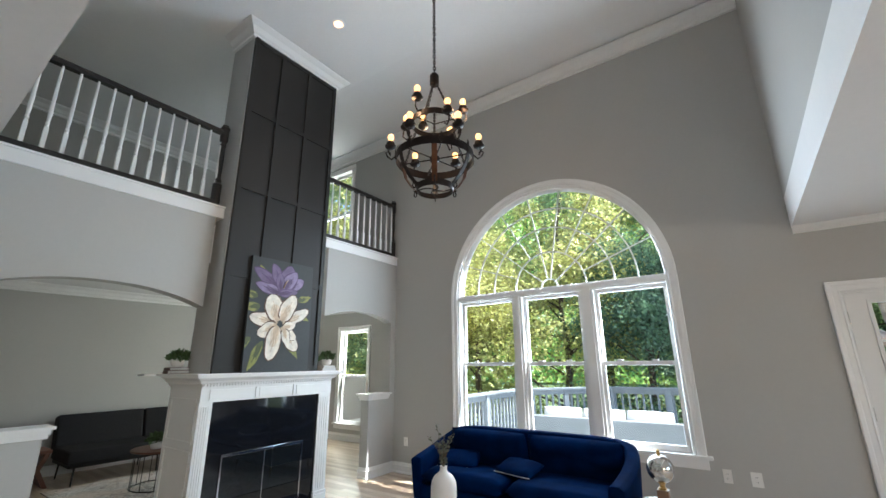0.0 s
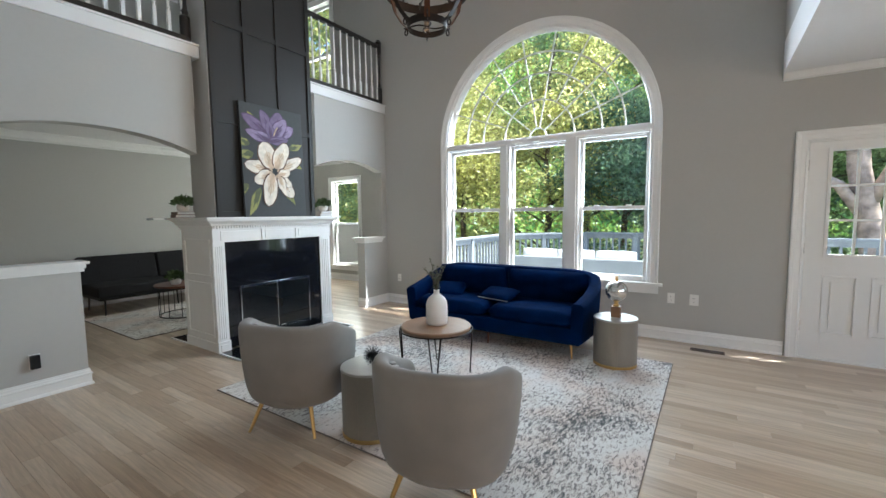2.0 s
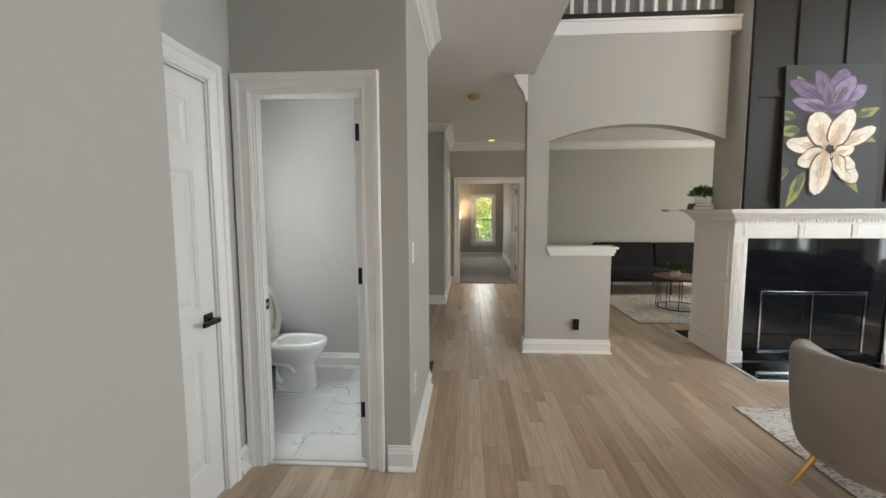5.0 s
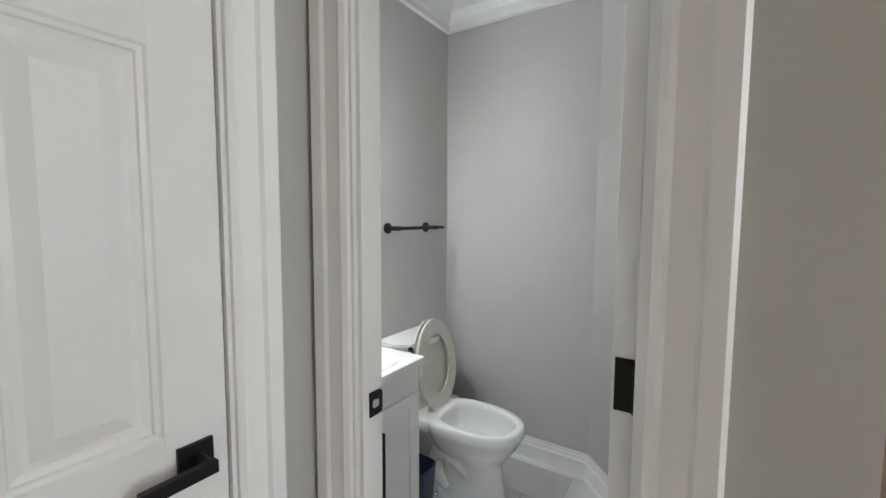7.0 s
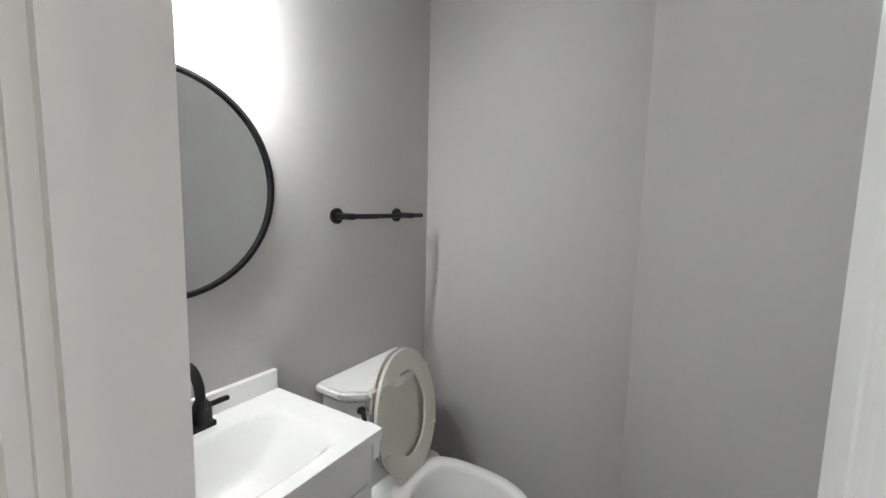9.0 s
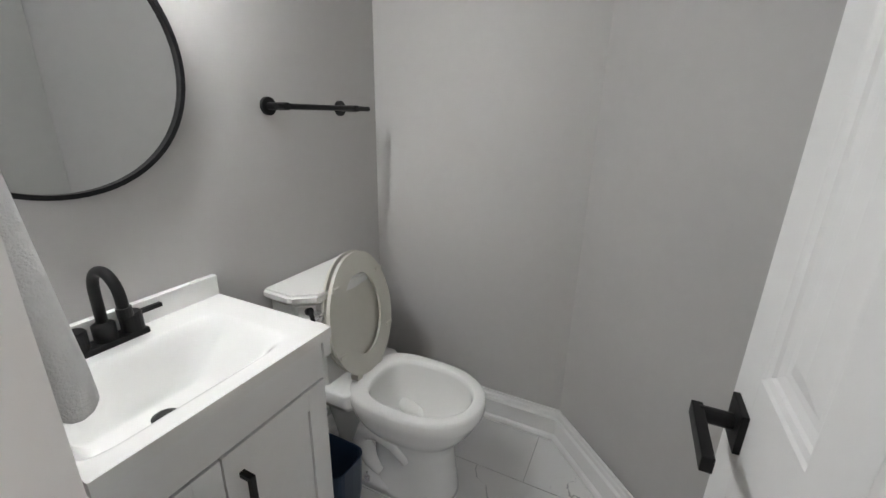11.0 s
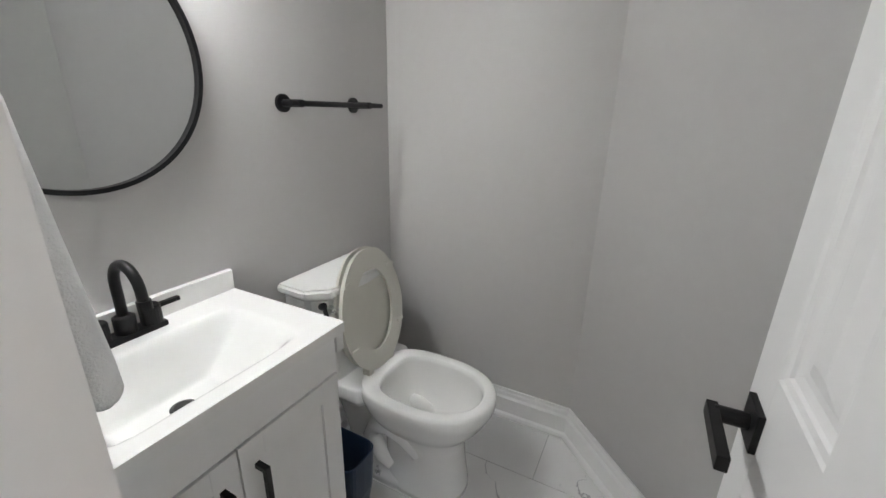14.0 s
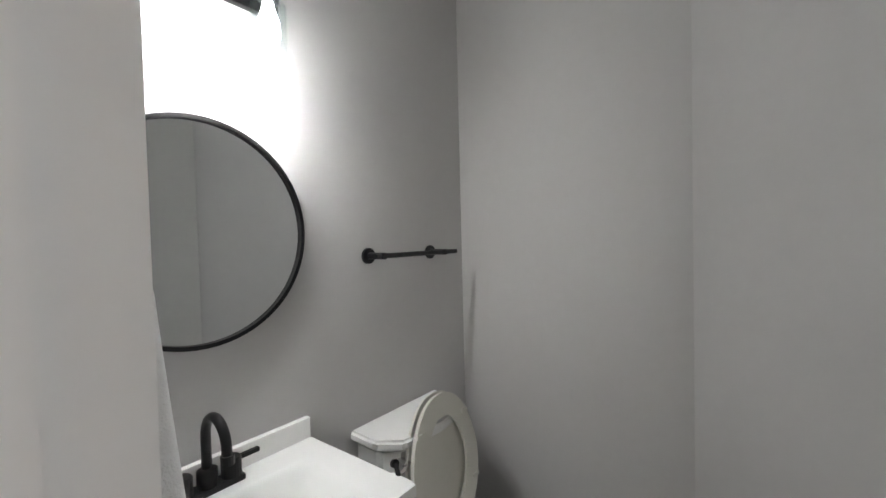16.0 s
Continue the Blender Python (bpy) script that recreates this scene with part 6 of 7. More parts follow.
bm = bmesh.new()
loft(bm, [oval(bm, 0.47, 0.112, 0.128, 0.17, 0.0), oval(bm, 0.47, 0.111, 0.127, 0.17, 0.02), oval(bm, 0.468, 0.100, 0.118, 0.17, 0.10), oval(bm, 0.462, 0.094, 0.116, 0.17, 0.19), oval(bm, 0.452, 0.100, 0.130, 0.18, 0.225), oval(bm, 0.445, 0.128, 0.172, 0.19, 0.265), oval(bm, 0.443, 0.152, 0.208, 0.205, 0.31), oval(bm, 0.443, 0.163, 0.225, 0.215, 0.345), oval(bm, 0.445, 0.168, 0.232, 0.22, 0.36), oval(bm, 0.445, 0.170, 0.234, 0.225, 0.375), oval(bm, 0.445, 0.170, 0.234, 0.225, 0.392), oval(bm, 0.445, 0.167, 0.230, 0.222, 0.402), oval(bm, 0.445, 0.161, 0.224, 0.215, 0.405), oval(bm, 0.450, 0.134, 0.192, 0.165, 0.405), oval(bm, 0.450, 0.129, 0.187, 0.160, 0.401), oval(bm, 0.450, 0.126, 0.183, 0.156, 0.385), oval(bm, 0.448, 0.130, 0.180, 0.155, 0.35), oval(bm, 0.445, 0.112, 0.150, 0.13, 0.29), oval(bm, 0.43, 0.075, 0.09, 0.09, 0.225), oval(bm, 0.42, 0.05, 0.06, 0.06, 0.20)])
part("bowl", bm, PORCELAIN, to, smooth=True)
bm = bmesh.new(); loft(bm, [oval(bm, 0.22, 0.150, 0.060, 0.17, 0.335, 36, 5), oval(bm, 0.22, 0.160, 0.066, 0.175, 0.36, 36, 5), oval(bm, 0.22, 0.160, 0.066, 0.175, 0.395, 36, 5), oval(bm, 0.22, 0.155, 0.062, 0.17, 0.4035, 36, 5)]); part("shelf", bm, PORCELAIN, to, smooth=True)
bm = bmesh.new(); loft(bm, [oval(bm, 0.30, 0.110, 0.22, 0.20, 0.0, 36, 3), oval(bm, 0.30, 0.108, 0.22, 0.20, 0.035, 36, 3), oval(bm, 0.30, 0.085, 0.20, 0.19, 0.055, 36, 3), oval(bm, 0.28, 0.062, 0.18, 0.17, 0.10, 36, 3), oval(bm, 0.21, 0.072, 0.10, 0.12, 0.20, 36, 3), oval(bm, 0.20, 0.085, 0.085, 0.13, 0.28, 36, 3), oval(bm, 0.20, 0.125, 0.08, 0.14, 0.345, 36, 3)]); part("foot", bm, PORCELAIN, to, smooth=True)
for sx in (-1, 1):
    bm = bmesh.new(); tube(bm, [(sx * 0.078, 0.45, 0.16), (sx * 0.082, 0.40, 0.215), (sx * 0.080, 0.34, 0.235), (sx * 0.074, 0.28, 0.22), (sx * 0.072, 0.255, 0.17), (sx * 0.075, 0.30, 0.10), (sx * 0.078, 0.35, 0.075)], [0.024, 0.030, 0.032, 0.034, 0.034, 0.032, 0.028], 14); part("trapway", bm, PORCELAIN, to, smooth=True)
bm = bmesh.new()
prism(bm, [(-0.19, 0.012), (0.19, 0.012), (0.195, 0.12), (0.145, 0.178), (0, 0.188), (-0.145, 0.178), (-0.195, 0.12)], "z", 0.39, 0.716)
bmesh.ops.bevel(bm, geom=bm.edges[:], offset=0.012, segments=3, affect="EDGES"); part("tank", bm, PORCELAIN, to)
bm = bmesh.new()
prism(bm, [(-0.21, 0.006), (0.21, 0.006), (0.215, 0.125), (0.16, 0.195), (0, 0.206), (-0.16, 0.195), (-0.215, 0.125)], "z", 0.716, 0.748)
bmesh.ops.bevel(bm, geom=bm.edges[:], offset=0.009, segments=3, affect="EDGES"); part("tank_lid", bm, PORCELAIN, to)
bm = bmesh.new(); cyl(bm, (0.150, 0.165, 0.672), (0.157, 0.198, 0.672), 0.016, n=16); box(bm, 0.155, 0.20, 0.193, 0.202, 0.664, 0.678, 0.002); part("flush_lever", bm, CHROME, to, "chrome flush lever")
for s in (-1, 1):
    bm = bmesh.new(); lathe(bm, [(0.011, 0), (0.011, 0.012), (0.004, 0.016), (0.004, 0.035), (0, 0.036)], (s * 0.108, 0.30, 0.03), n=12); part("floor_bolt", bm, CHROME, to)
    bm = bmesh.new(); box(bm, s * 0.06 - 0.014, s * 0.06 + 0.014, 0.225, 0.255, 0.395, 0.425, 0.004); part("hinge", bm, SEATPLASTIC, to)


def seat_ring(bm, hole, t):
    ro, ri = [], []
    n = 44
    for k in range(n):
        a = k * math.tau / n
        c, s = math.cos(a), math.sin(a)
        y = 0.215 + 0.215 * s
        xo = 0.165 * math.copysign(abs(c) ** 0.9, c) * (1.0 - 0.10 * max(0, s))
        ro.append((xo, y))
        ri.append((0.10 * c * (1.0 - 0.08 * max(0, s)), 0.215 + 0.145 * s))
    o0 = [bm.verts.new((x, y, 0)) for x, y in ro]; o1 = [bm.verts.new((x * 0.985, 0.215 + (y - 0.215) * 0.985, t)) for x, y in ro]
    if hole:
        i0 = [bm.verts.new((x, y, 0)) for x, y in ri]; i1 = [bm.verts.new((x * 1.02, 0.215 + (y - 0.215) * 1.02, t * 0.7)) for x, y in ri]
        for k in range(n):
            k2 = (k + 1) % n
            for a, b in ((o0, o1), (o1, i1), (i1, i0), (i0, o0)):
                bm.faces.new((a[k], a[k2], b[k2], b[k]))
    else:
        for k in range(n):
            k2 = (k + 1) % n
            bm.faces.new((o0[k], o0[k2], o1[k2], o1[k]))
        bm.faces.new(o0[::-1]); bm.faces.new(o1)


bm = bmesh.new(); seat_ring(bm, True, 0.016); sr = part("seat", bm, SEATPLASTIC, to, "raised ivory plastic seat", m=pose(0, 0.262, 0.412, 98, 0, 0))
for sx, yy in ((-0.13, 0.12), (0.13, 0.12), (-0.115, 0.34), (0.115, 0.34)):
    bm = bmesh.new(); box(bm, sx - 0.016, sx + 0.016, yy - 0.006, yy + 0.006, -0.006, 0.0, 0.002); part("bumper", bm, SEATPLASTIC, sr)
bm = bmesh.new(); seat_ring(bm, False, 0.012); part("seat_cover", bm, SEATPLASTIC, to, "raised ivory seat cover", m=pose(0, 0.240, 0.412, 98.5, 0, 0))

# towel bar, mirror, lamp, towel, bin
tb = thing("towel_bar", (0, BYS, 1.285), "matt black round towel bar on the wall over the toilet", "towel bar")
bm = bmesh.new(); cyl(bm, (-2.735, 0.070, 0), (-3.165, 0.070, 0), 0.0085, n=14); part("bar", bm, BLACKMET, tb)
for x in (-2.765, -3.085):
    bm = bmesh.new(); cyl(bm, (x, 0.0005, 0), (x, 0.010, 0), 0.026, n=24); cyl(bm, (x, 0.010, 0), (x, 0.082, 0), 0.011, n=14); part("mount", bm, BLACKMET, tb)
mi = thing("round_mirror", (-2.255, BYS, 1.362), "round wall mirror with thin black metal frame", "mirror")
bm = bmesh.new(); lathe(bm, [(0.0, 0.0), (0.254, 0.0), (0.254, 0.002), (0.0, 0.002)], n=72); part("glass", bm, MIRROR, mi, m=pose(0, 0.012, 0, -90, 0, 0))
bm = bmesh.new(); lathe(bm, [(0.252, 0.0), (0.262, 0.0), (0.262, 0.022), (0.252, 0.022), (0.252, 0.0)], n=72); part("frame", bm, BLACKMET, mi, m=pose(0, 0.001, 0, -90, 0, 0))
vl = thing("vanity_light", (-2.222, BYS, 1.945), "black three-bulb vanity light with clear glass shades", "wall lamp")
bm = bmesh.new(); box(bm, -0.24, 0.24, 0.0005, 0.02, -0.03, 0.03, 0.004); part("back_plate", bm, BLACKMET, vl)
for x in (-0.155, 0, 0.155):
    bm = bmesh.new(); cyl(bm, (x, 0.02, 0), (x, 0.11, 0), 0.008, n=10); lathe(bm, [(0, -0.055), (0.02, -0.055), (0.024, -0.05), (0.024, 0.0), (0.014, 0.015), (0, 0.016)], (x, 0.115, 0), n=18); arm = part("arm", bm, BLACKMET, vl)
    bm = bmesh.new(); lathe(bm, [(0.0, -0.155), (0.018, -0.15), (0.024, -0.135), (0.024, -0.10), (0.014, -0.07), (0.012, -0.055), (0, -0.055)], (x, 0.115, 0), n=20); part("bulb", bm, COOLGLOW, arm, "lit white bulb", smooth=True)
    bm = bmesh.new()
    lathe(bm, [(0.026, -0.045), (0.040, -0.06), (0.040, -0.17), (0.0375, -0.17), (0.0375, -0.061), (0.026, -0.047)], (x, 0.115, 0), n=28)
    gs = part("glass_shade", bm, SHADE, arm, "clear glass shade", smooth=True); gs.visible_shadow = False
    la = bpy.data.lights.new("vanity_beam", "SPOT"); la.energy, la.spot_size, la.spot_blend, la.color, la.shadow_soft_size = 2.3, radians(172), 1.0, (0.90, 0.975, 1.0), 0.012
    o = new("vanity_beam", la); o.matrix_world = look((-2.222 + x, BYS + 0.115, 1.775), (-2.222 + x, BYS + 0.115, 0))
    bulb_light("vanity_bulb", (-2.222 + x, BYS + 0.115, 1.772), 1.05, (0.90, 0.975, 1.0), 0.012)
tw = thing("hand_towel", (-1.957, -1.30, 0.0), "white terry hand towel hanging on a black ring by the door", "towel")
bm = bmesh.new(); rnd = random.Random(2)
rows_, cols_ = 30, 24
gg = []
for j in range(rows_ + 1):
    t = j / rows_; z = 1.285 - 0.31 * t
    half = 0.035 + 0.085 * min(1, t * 1.15) ** 0.75
    row = []
    for i in range(cols_):
        a = i * math.tau / cols_
        fold = 1 + 0.22 * math.sin(3 * a + 1.0 + 1.5 * t) * (0.4 + 0.6 * t)
        row.append(bm.verts.new((-0.055 + 0.034 * math.sin(a) * fold * (0.7 + 0.5 * t), half * math.cos(a), z - 0.03 * math.cos(a) * t + 0.004 * rnd.random())))
    gg.append(row)
loft(bm, gg)
soft(part("cloth", bm, TOWEL, tw), 1)
bm = bmesh.new(); tube(bm, [(-0.05, 0.075 * math.cos(a), 1.30 + 0.075 * math.sin(a)) for a in [k * math.tau / 28 for k in range(28)]], 0.005, 8, True); cyl(bm, (0.009, 0, 1.37), (-0.05, 0, 1.37), 0.01, n=12); part("ring_hook", bm, BLACKMET, tw)
bn = thing("waste_bin", (-2.625, -1.45, 0), "small navy plastic waste bin between vanity and toilet", "waste bin")
bm = bmesh.new(); loft(bm, [oval(bm, 0, 0.055, 0.085, 0.085, 0.0, 28, 5), oval(bm, 0, 0.068, 0.10, 0.10, 0.10, 28, 5), oval(bm, 0, 0.072, 0.108, 0.108, 0.25, 28, 5), oval(bm, 0, 0.068, 0.104, 0.104, 0.25, 28, 5), oval(bm, 0, 0.06, 0.09, 0.09, 0.02, 28, 5)]); part("body", bm, BINBLUE, bn, smooth=False)
hl = thing("tissue_holder", (TX0, VY - 0.05, 0.745), "small white plastic holder with a black pin on the vanity side", "holder")
bm = bmesh.new(); box(bm, -0.026, 0.0, -0.035, 0.035, -0.05, 0.032, 0.006); part("cup", bm, CABINET, hl)
bm = bmesh.new(); cyl(bm, (-0.02, -0.01, 0.03), (-0.032, -0.03, 0.05), 0.006, n=10); cyl(bm, (-0.032, -0.03, 0.05), (-0.035, -0.04, 0.045), 0.010, n=10); part("pin", bm, BLACKMET, hl)

# ---- outside ----
def leaf_material(name, color, trans):
    m = bpy.data.materials.new(name)
    m.use_nodes = True
    nt = m.node_tree; out = nt.nodes["Material Output"]
    nt.nodes.remove(nt.nodes["Principled BSDF"])
    gi = nt.nodes.new("ShaderNodeNewGeometry")
    mr = nt.nodes.new("ShaderNodeMapRange"); mr.inputs[3].default_value, mr.inputs[4].default_value = 0.55, 1.5
    nt.links.new(gi.outputs["Random Per Island"], mr.inputs[0])
    v1 = nt.nodes.new("ShaderNodeVectorMath"); v1.operation = "SCALE"; v1.inputs[0].default_value = color; nt.links.new(mr.outputs[0], v1.inputs["Scale"])
    v2 = nt.nodes.new("ShaderNodeVectorMath"); v2.operation = "SCALE"; v2.inputs[0].default_value = trans; nt.links.new(mr.outputs[0], v2.inputs["Scale"])
    d = nt.nodes.new("ShaderNodeBsdfPrincipled"); d.inputs["Roughness"].default_value = 0.45
    t = nt.nodes.new("ShaderNodeBsdfTranslucent")
    nt.links.new(v1.outputs[0], d.inputs["Base Color"]); nt.links.new(v2.outputs[0], t.inputs[0])
    mx = nt.nodes.new("ShaderNodeMixShader"); mx.inputs[0].default_value = 0.45
    nt.links.new(d.outputs[0], mx.inputs[1]); nt.links.new(t.outputs[0], mx.inputs[2]); nt.links.new(mx.outputs[0], out.inputs[0])
    return m


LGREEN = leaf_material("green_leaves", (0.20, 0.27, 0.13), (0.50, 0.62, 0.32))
# Yellow-green copy has sun mixed into its colour, dark copy has shade.
LYELLOW = leaf_material("sunlit_yellow_green_leaves", (0.38, 0.37, 0.13), (0.76, 0.74, 0.30))
LSHADE = leaf_material("shaded_dark_green_leaves", (0.13, 0.20, 0.13), (0.24, 0.37, 0.22))
bm = bmesh.new(); box(bm, -300, 300, 5.66, 400, -1.3, -1.0)
tagged(part("ground", bm, GRASS), "grassy shaded ground under trees", "ground", kind="structure")
bm = bmesh.new(); box(bm, -300, -13.6, -200, 5.6, -1.3, -1.0)
tagged(part("ground_side", bm, GRASS), "grassy ground beside the house", "ground", kind="structure")


def tree_meshes(seed, h, spread, leaves, size, base=0.12):
    """Trunk with limbs, and a crown of many single leaves in clumps."""
    rnd = random.Random(seed)
    tb_ = bmesh.new()
    trunk = [(0, 0, 0)]
    for k in range(1, 7):
        trunk.append((rnd.gauss(0, 0.10) * k * 0.4, rnd.gauss(0, 0.10) * k * 0.4, h * k / 7))
    tube(tb_, trunk, [base * (1.25 if k == 0 else 1 - 0.13 * k) for k in range(7)], 9)
    clumps = []
    for k in range(26):
        t = 0.10 + 0.88 * rnd.random()
        i = min(int(t * 6), 5)
        p = Vector(trunk[i]).lerp(Vector(trunk[i + 1]), t * 6 - i)
        a = rnd.random() * math.tau
        L = spread * (1.05 - 0.65 * t) * (0.55 + 0.6 * rnd.random())
        e = p + Vector((math.cos(a) * L, math.sin(a) * L, L * (0.15 + 0.5 * rnd.random())))
        md = p.lerp(e, 0.5) + Vector((0, 0, 0.08 * L))
        tube(tb_, [p, md, e], [base * 0.35 * (1.1 - t), base * 0.2 * (1.1 - t), 0.01], 6)
        for f_ in (0.45, 0.75, 1.0):
            clumps.append((p.lerp(e, f_) + Vector((rnd.gauss(0, 0.2), rnd.gauss(0, 0.2), rnd.gauss(0, 0.2))), 0.45 + 0.6 * rnd.random()))
    verts, faces = [], []
    for _ in range(leaves):
        c, r = rnd.choice(clumps)
        d = Vector((rnd.gauss(0, 1), rnd.gauss(0, 1), rnd.gauss(0, 0.7)))
        p = c + d * r * 0.55
        a = Vector((rnd.gauss(0, 1), rnd.gauss(0, 1), rnd.gauss(-0.3, 0.6))).normalized()
        b = a.orthogonal().normalized(); b = (b + a.cross(b) * rnd.gauss(0, 1)).normalized()
        s = size * (0.6 + 0.9 * rnd.random()); n0 = len(verts)
        verts += [p, p + a * s * 0.5 + b * s * 0.33, p + a * s, p + a * s * 0.5 - b * s * 0.33]
        faces.append((n0, n0 + 1, n0 + 2, n0 + 3))
    me = bpy.data.meshes.new("crown"); me.from_pydata([tuple(v) for v in verts], [], faces)
    return tb_, me


KINDS = [tree_meshes(1, 9.0, 3.0, 27000, 0.098), tree_meshes(2, 7.0, 2.6, 27000, 0.088), tree_meshes(3, 11.0, 3.4, 27000, 0.105, 0.16)]
TM = []
for tb_, me in KINDS:
    mt = bpy.data.meshes.new("trunk"); tb_.to_mesh(mt); tb_.free(); mt.materials.append(BARK)
    for p in mt.polygons:
        p.use_smooth = True
    TM.append((mt, me))
CROWNS = {}


def tree(kind, mat, x, y, rz, s, label):
    t = thing("tree", (x, y, -1.0), label, "tree", "garden trees", rz)
    t.scale = (s, s, s)
    a = new("trunk", TM[kind][0]); a.parent = t
    key = (kind, mat.name)
    if key not in CROWNS:
        me = TM[kind][1].copy(); me.materials.clear(); me.materials.append(mat); CROWNS[key] = me
    b = new("crown", CROWNS[key]); b.parent = t


YT, GT, DT = "slender yellow-green tree with sun put into its leaf colour", "broad-leaved tree with fresh green leaves", "dense dark green tree with shade put into its leaf colour"
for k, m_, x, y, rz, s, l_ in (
        (1, LYELLOW, -6.6, 12.6, 20, 1.05, YT), (0, LYELLOW, -4.2, 14.5, 80, 1.1, YT), (1, LSHADE, -1.6, 14.2, 140, 1.0, DT),
        (2, LSHADE, 1.6, 14.0, 30, 0.95, DT), (0, LGREEN, 0.2, 17.5, 200, 1.3, GT), (2, LGREEN, -4.0, 18.5, 260, 1.6, GT),
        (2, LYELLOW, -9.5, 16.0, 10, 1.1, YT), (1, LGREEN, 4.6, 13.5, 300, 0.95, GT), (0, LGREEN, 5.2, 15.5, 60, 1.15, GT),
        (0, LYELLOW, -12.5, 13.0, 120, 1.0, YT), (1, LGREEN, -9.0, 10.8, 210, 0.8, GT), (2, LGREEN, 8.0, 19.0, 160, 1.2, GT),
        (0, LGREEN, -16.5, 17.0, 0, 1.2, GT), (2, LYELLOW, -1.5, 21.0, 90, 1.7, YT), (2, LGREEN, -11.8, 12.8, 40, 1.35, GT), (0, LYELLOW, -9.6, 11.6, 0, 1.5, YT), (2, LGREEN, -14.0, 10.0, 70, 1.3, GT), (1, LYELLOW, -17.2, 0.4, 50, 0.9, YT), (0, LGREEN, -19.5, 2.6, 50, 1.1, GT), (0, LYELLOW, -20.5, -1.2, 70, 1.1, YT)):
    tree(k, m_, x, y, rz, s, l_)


# thick leaning tree behind the deck door
lt = thing("tree", (3.35, 11.0, -1.0), "thick leaning tree with pale peeling bark beside the deck", "tree", "garden trees")
PALEBARK = material("pale_peeling_bark", (0.40, 0.29, 0.235), 0.9, vary=0.75, grain=9, bump=1.0, bump_scale=14, big=3.5)
bm = bmesh.new()
tube(bm, [(0, 0, 0), (-0.08, 0, 1.0), (-0.22, 0.02, 2.1), (-0.42, 0.05, 3.2), (-0.50, 0.1, 4.6), (-0.45, 0.2, 6.5)], [0.28, 0.20, 0.185, 0.17, 0.15, 0.10], 14)
tube(bm, [(-0.20, 0, 2.1), (-0.70, -0.05, 2.9), (-1.30, -0.1, 3.3), (-1.9, 0, 4.2)], [0.11, 0.095, 0.075, 0.04], 10)
tube(bm, [(-0.28, 0, 2.5), (0.2, 0, 3.6), (0.35, 0.1, 5.2)], [0.12, 0.10, 0.06], 10)
part("trunk", bm, PALEBARK, lt, smooth=True)
CROWNS["lean"] = TM[1][1].copy(); CROWNS["lean"].materials.clear(); CROWNS["lean"].materials.append(LGREEN)
crown = new("crown", CROWNS["lean"]); crown.parent = lt; crown.matrix_basis = pose(-0.3, 0.3, 3.6)


def woods():
    m = bpy.data.materials.new("glowing_far_woods")
    m.use_nodes = True
    nt = m.node_tree; b = nt.nodes["Principled BSDF"]; b.inputs["Roughness"].default_value = 1
    tc = nt.nodes.new("ShaderNodeTexCoord")
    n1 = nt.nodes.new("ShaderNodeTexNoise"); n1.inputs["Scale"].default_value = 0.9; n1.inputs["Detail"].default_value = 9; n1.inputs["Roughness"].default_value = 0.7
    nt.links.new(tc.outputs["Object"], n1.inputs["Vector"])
    # Ramp runs from near-black through greens to pale painted sky gaps.
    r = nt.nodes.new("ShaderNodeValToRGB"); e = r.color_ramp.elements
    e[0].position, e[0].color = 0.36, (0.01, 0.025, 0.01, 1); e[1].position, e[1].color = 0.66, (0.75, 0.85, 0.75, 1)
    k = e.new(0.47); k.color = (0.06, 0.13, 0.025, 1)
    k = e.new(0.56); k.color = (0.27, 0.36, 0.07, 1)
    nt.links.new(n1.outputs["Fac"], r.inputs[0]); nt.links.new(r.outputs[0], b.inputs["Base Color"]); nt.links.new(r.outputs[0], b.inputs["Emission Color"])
    # The sheet glows by itself in place of sun on distant leaves.
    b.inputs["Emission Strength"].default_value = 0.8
    return m


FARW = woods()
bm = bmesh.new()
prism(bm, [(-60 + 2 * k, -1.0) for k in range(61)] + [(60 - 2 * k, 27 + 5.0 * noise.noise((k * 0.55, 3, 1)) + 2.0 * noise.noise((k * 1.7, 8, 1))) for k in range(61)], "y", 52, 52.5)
tagged(part("backdrop", bm, FARW), "self-lit far woods behind the garden with painted sky gaps", "backdrop", kind="structure")
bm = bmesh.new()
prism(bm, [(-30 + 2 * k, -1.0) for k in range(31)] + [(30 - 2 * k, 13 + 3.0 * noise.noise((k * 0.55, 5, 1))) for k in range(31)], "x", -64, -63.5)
tagged(part("backdrop_side", bm, FARW), "self-lit far woods behind the bedroom with painted sky gaps", "backdrop", kind="structure")

# deck with railing, wicker sofa
dk = thing("deck", (0, 0, 0), "grey painted timber deck outside the window", "deck", kind="structure")
mb = None
for k in range(30):
    if mb is None:
        bm = bmesh.new(); box(bm, -4.2, 4.0, 0, 0.135, -0.12, -0.09, 0.003); o = part("board", bm, DECKWOOD, dk); mb = o.data
    else:
        o = new("board", mb); o.parent = dk
    o.matrix_basis = pose(0, 5.66 + k * 0.142, 0)
part("joists", boxes((-4.1, -4.0, 5.7, 9.9, -1.0, -0.12), (3.8, 3.9, 5.7, 9.9, -1.0, -0.12)), DECKWOOD, dk)


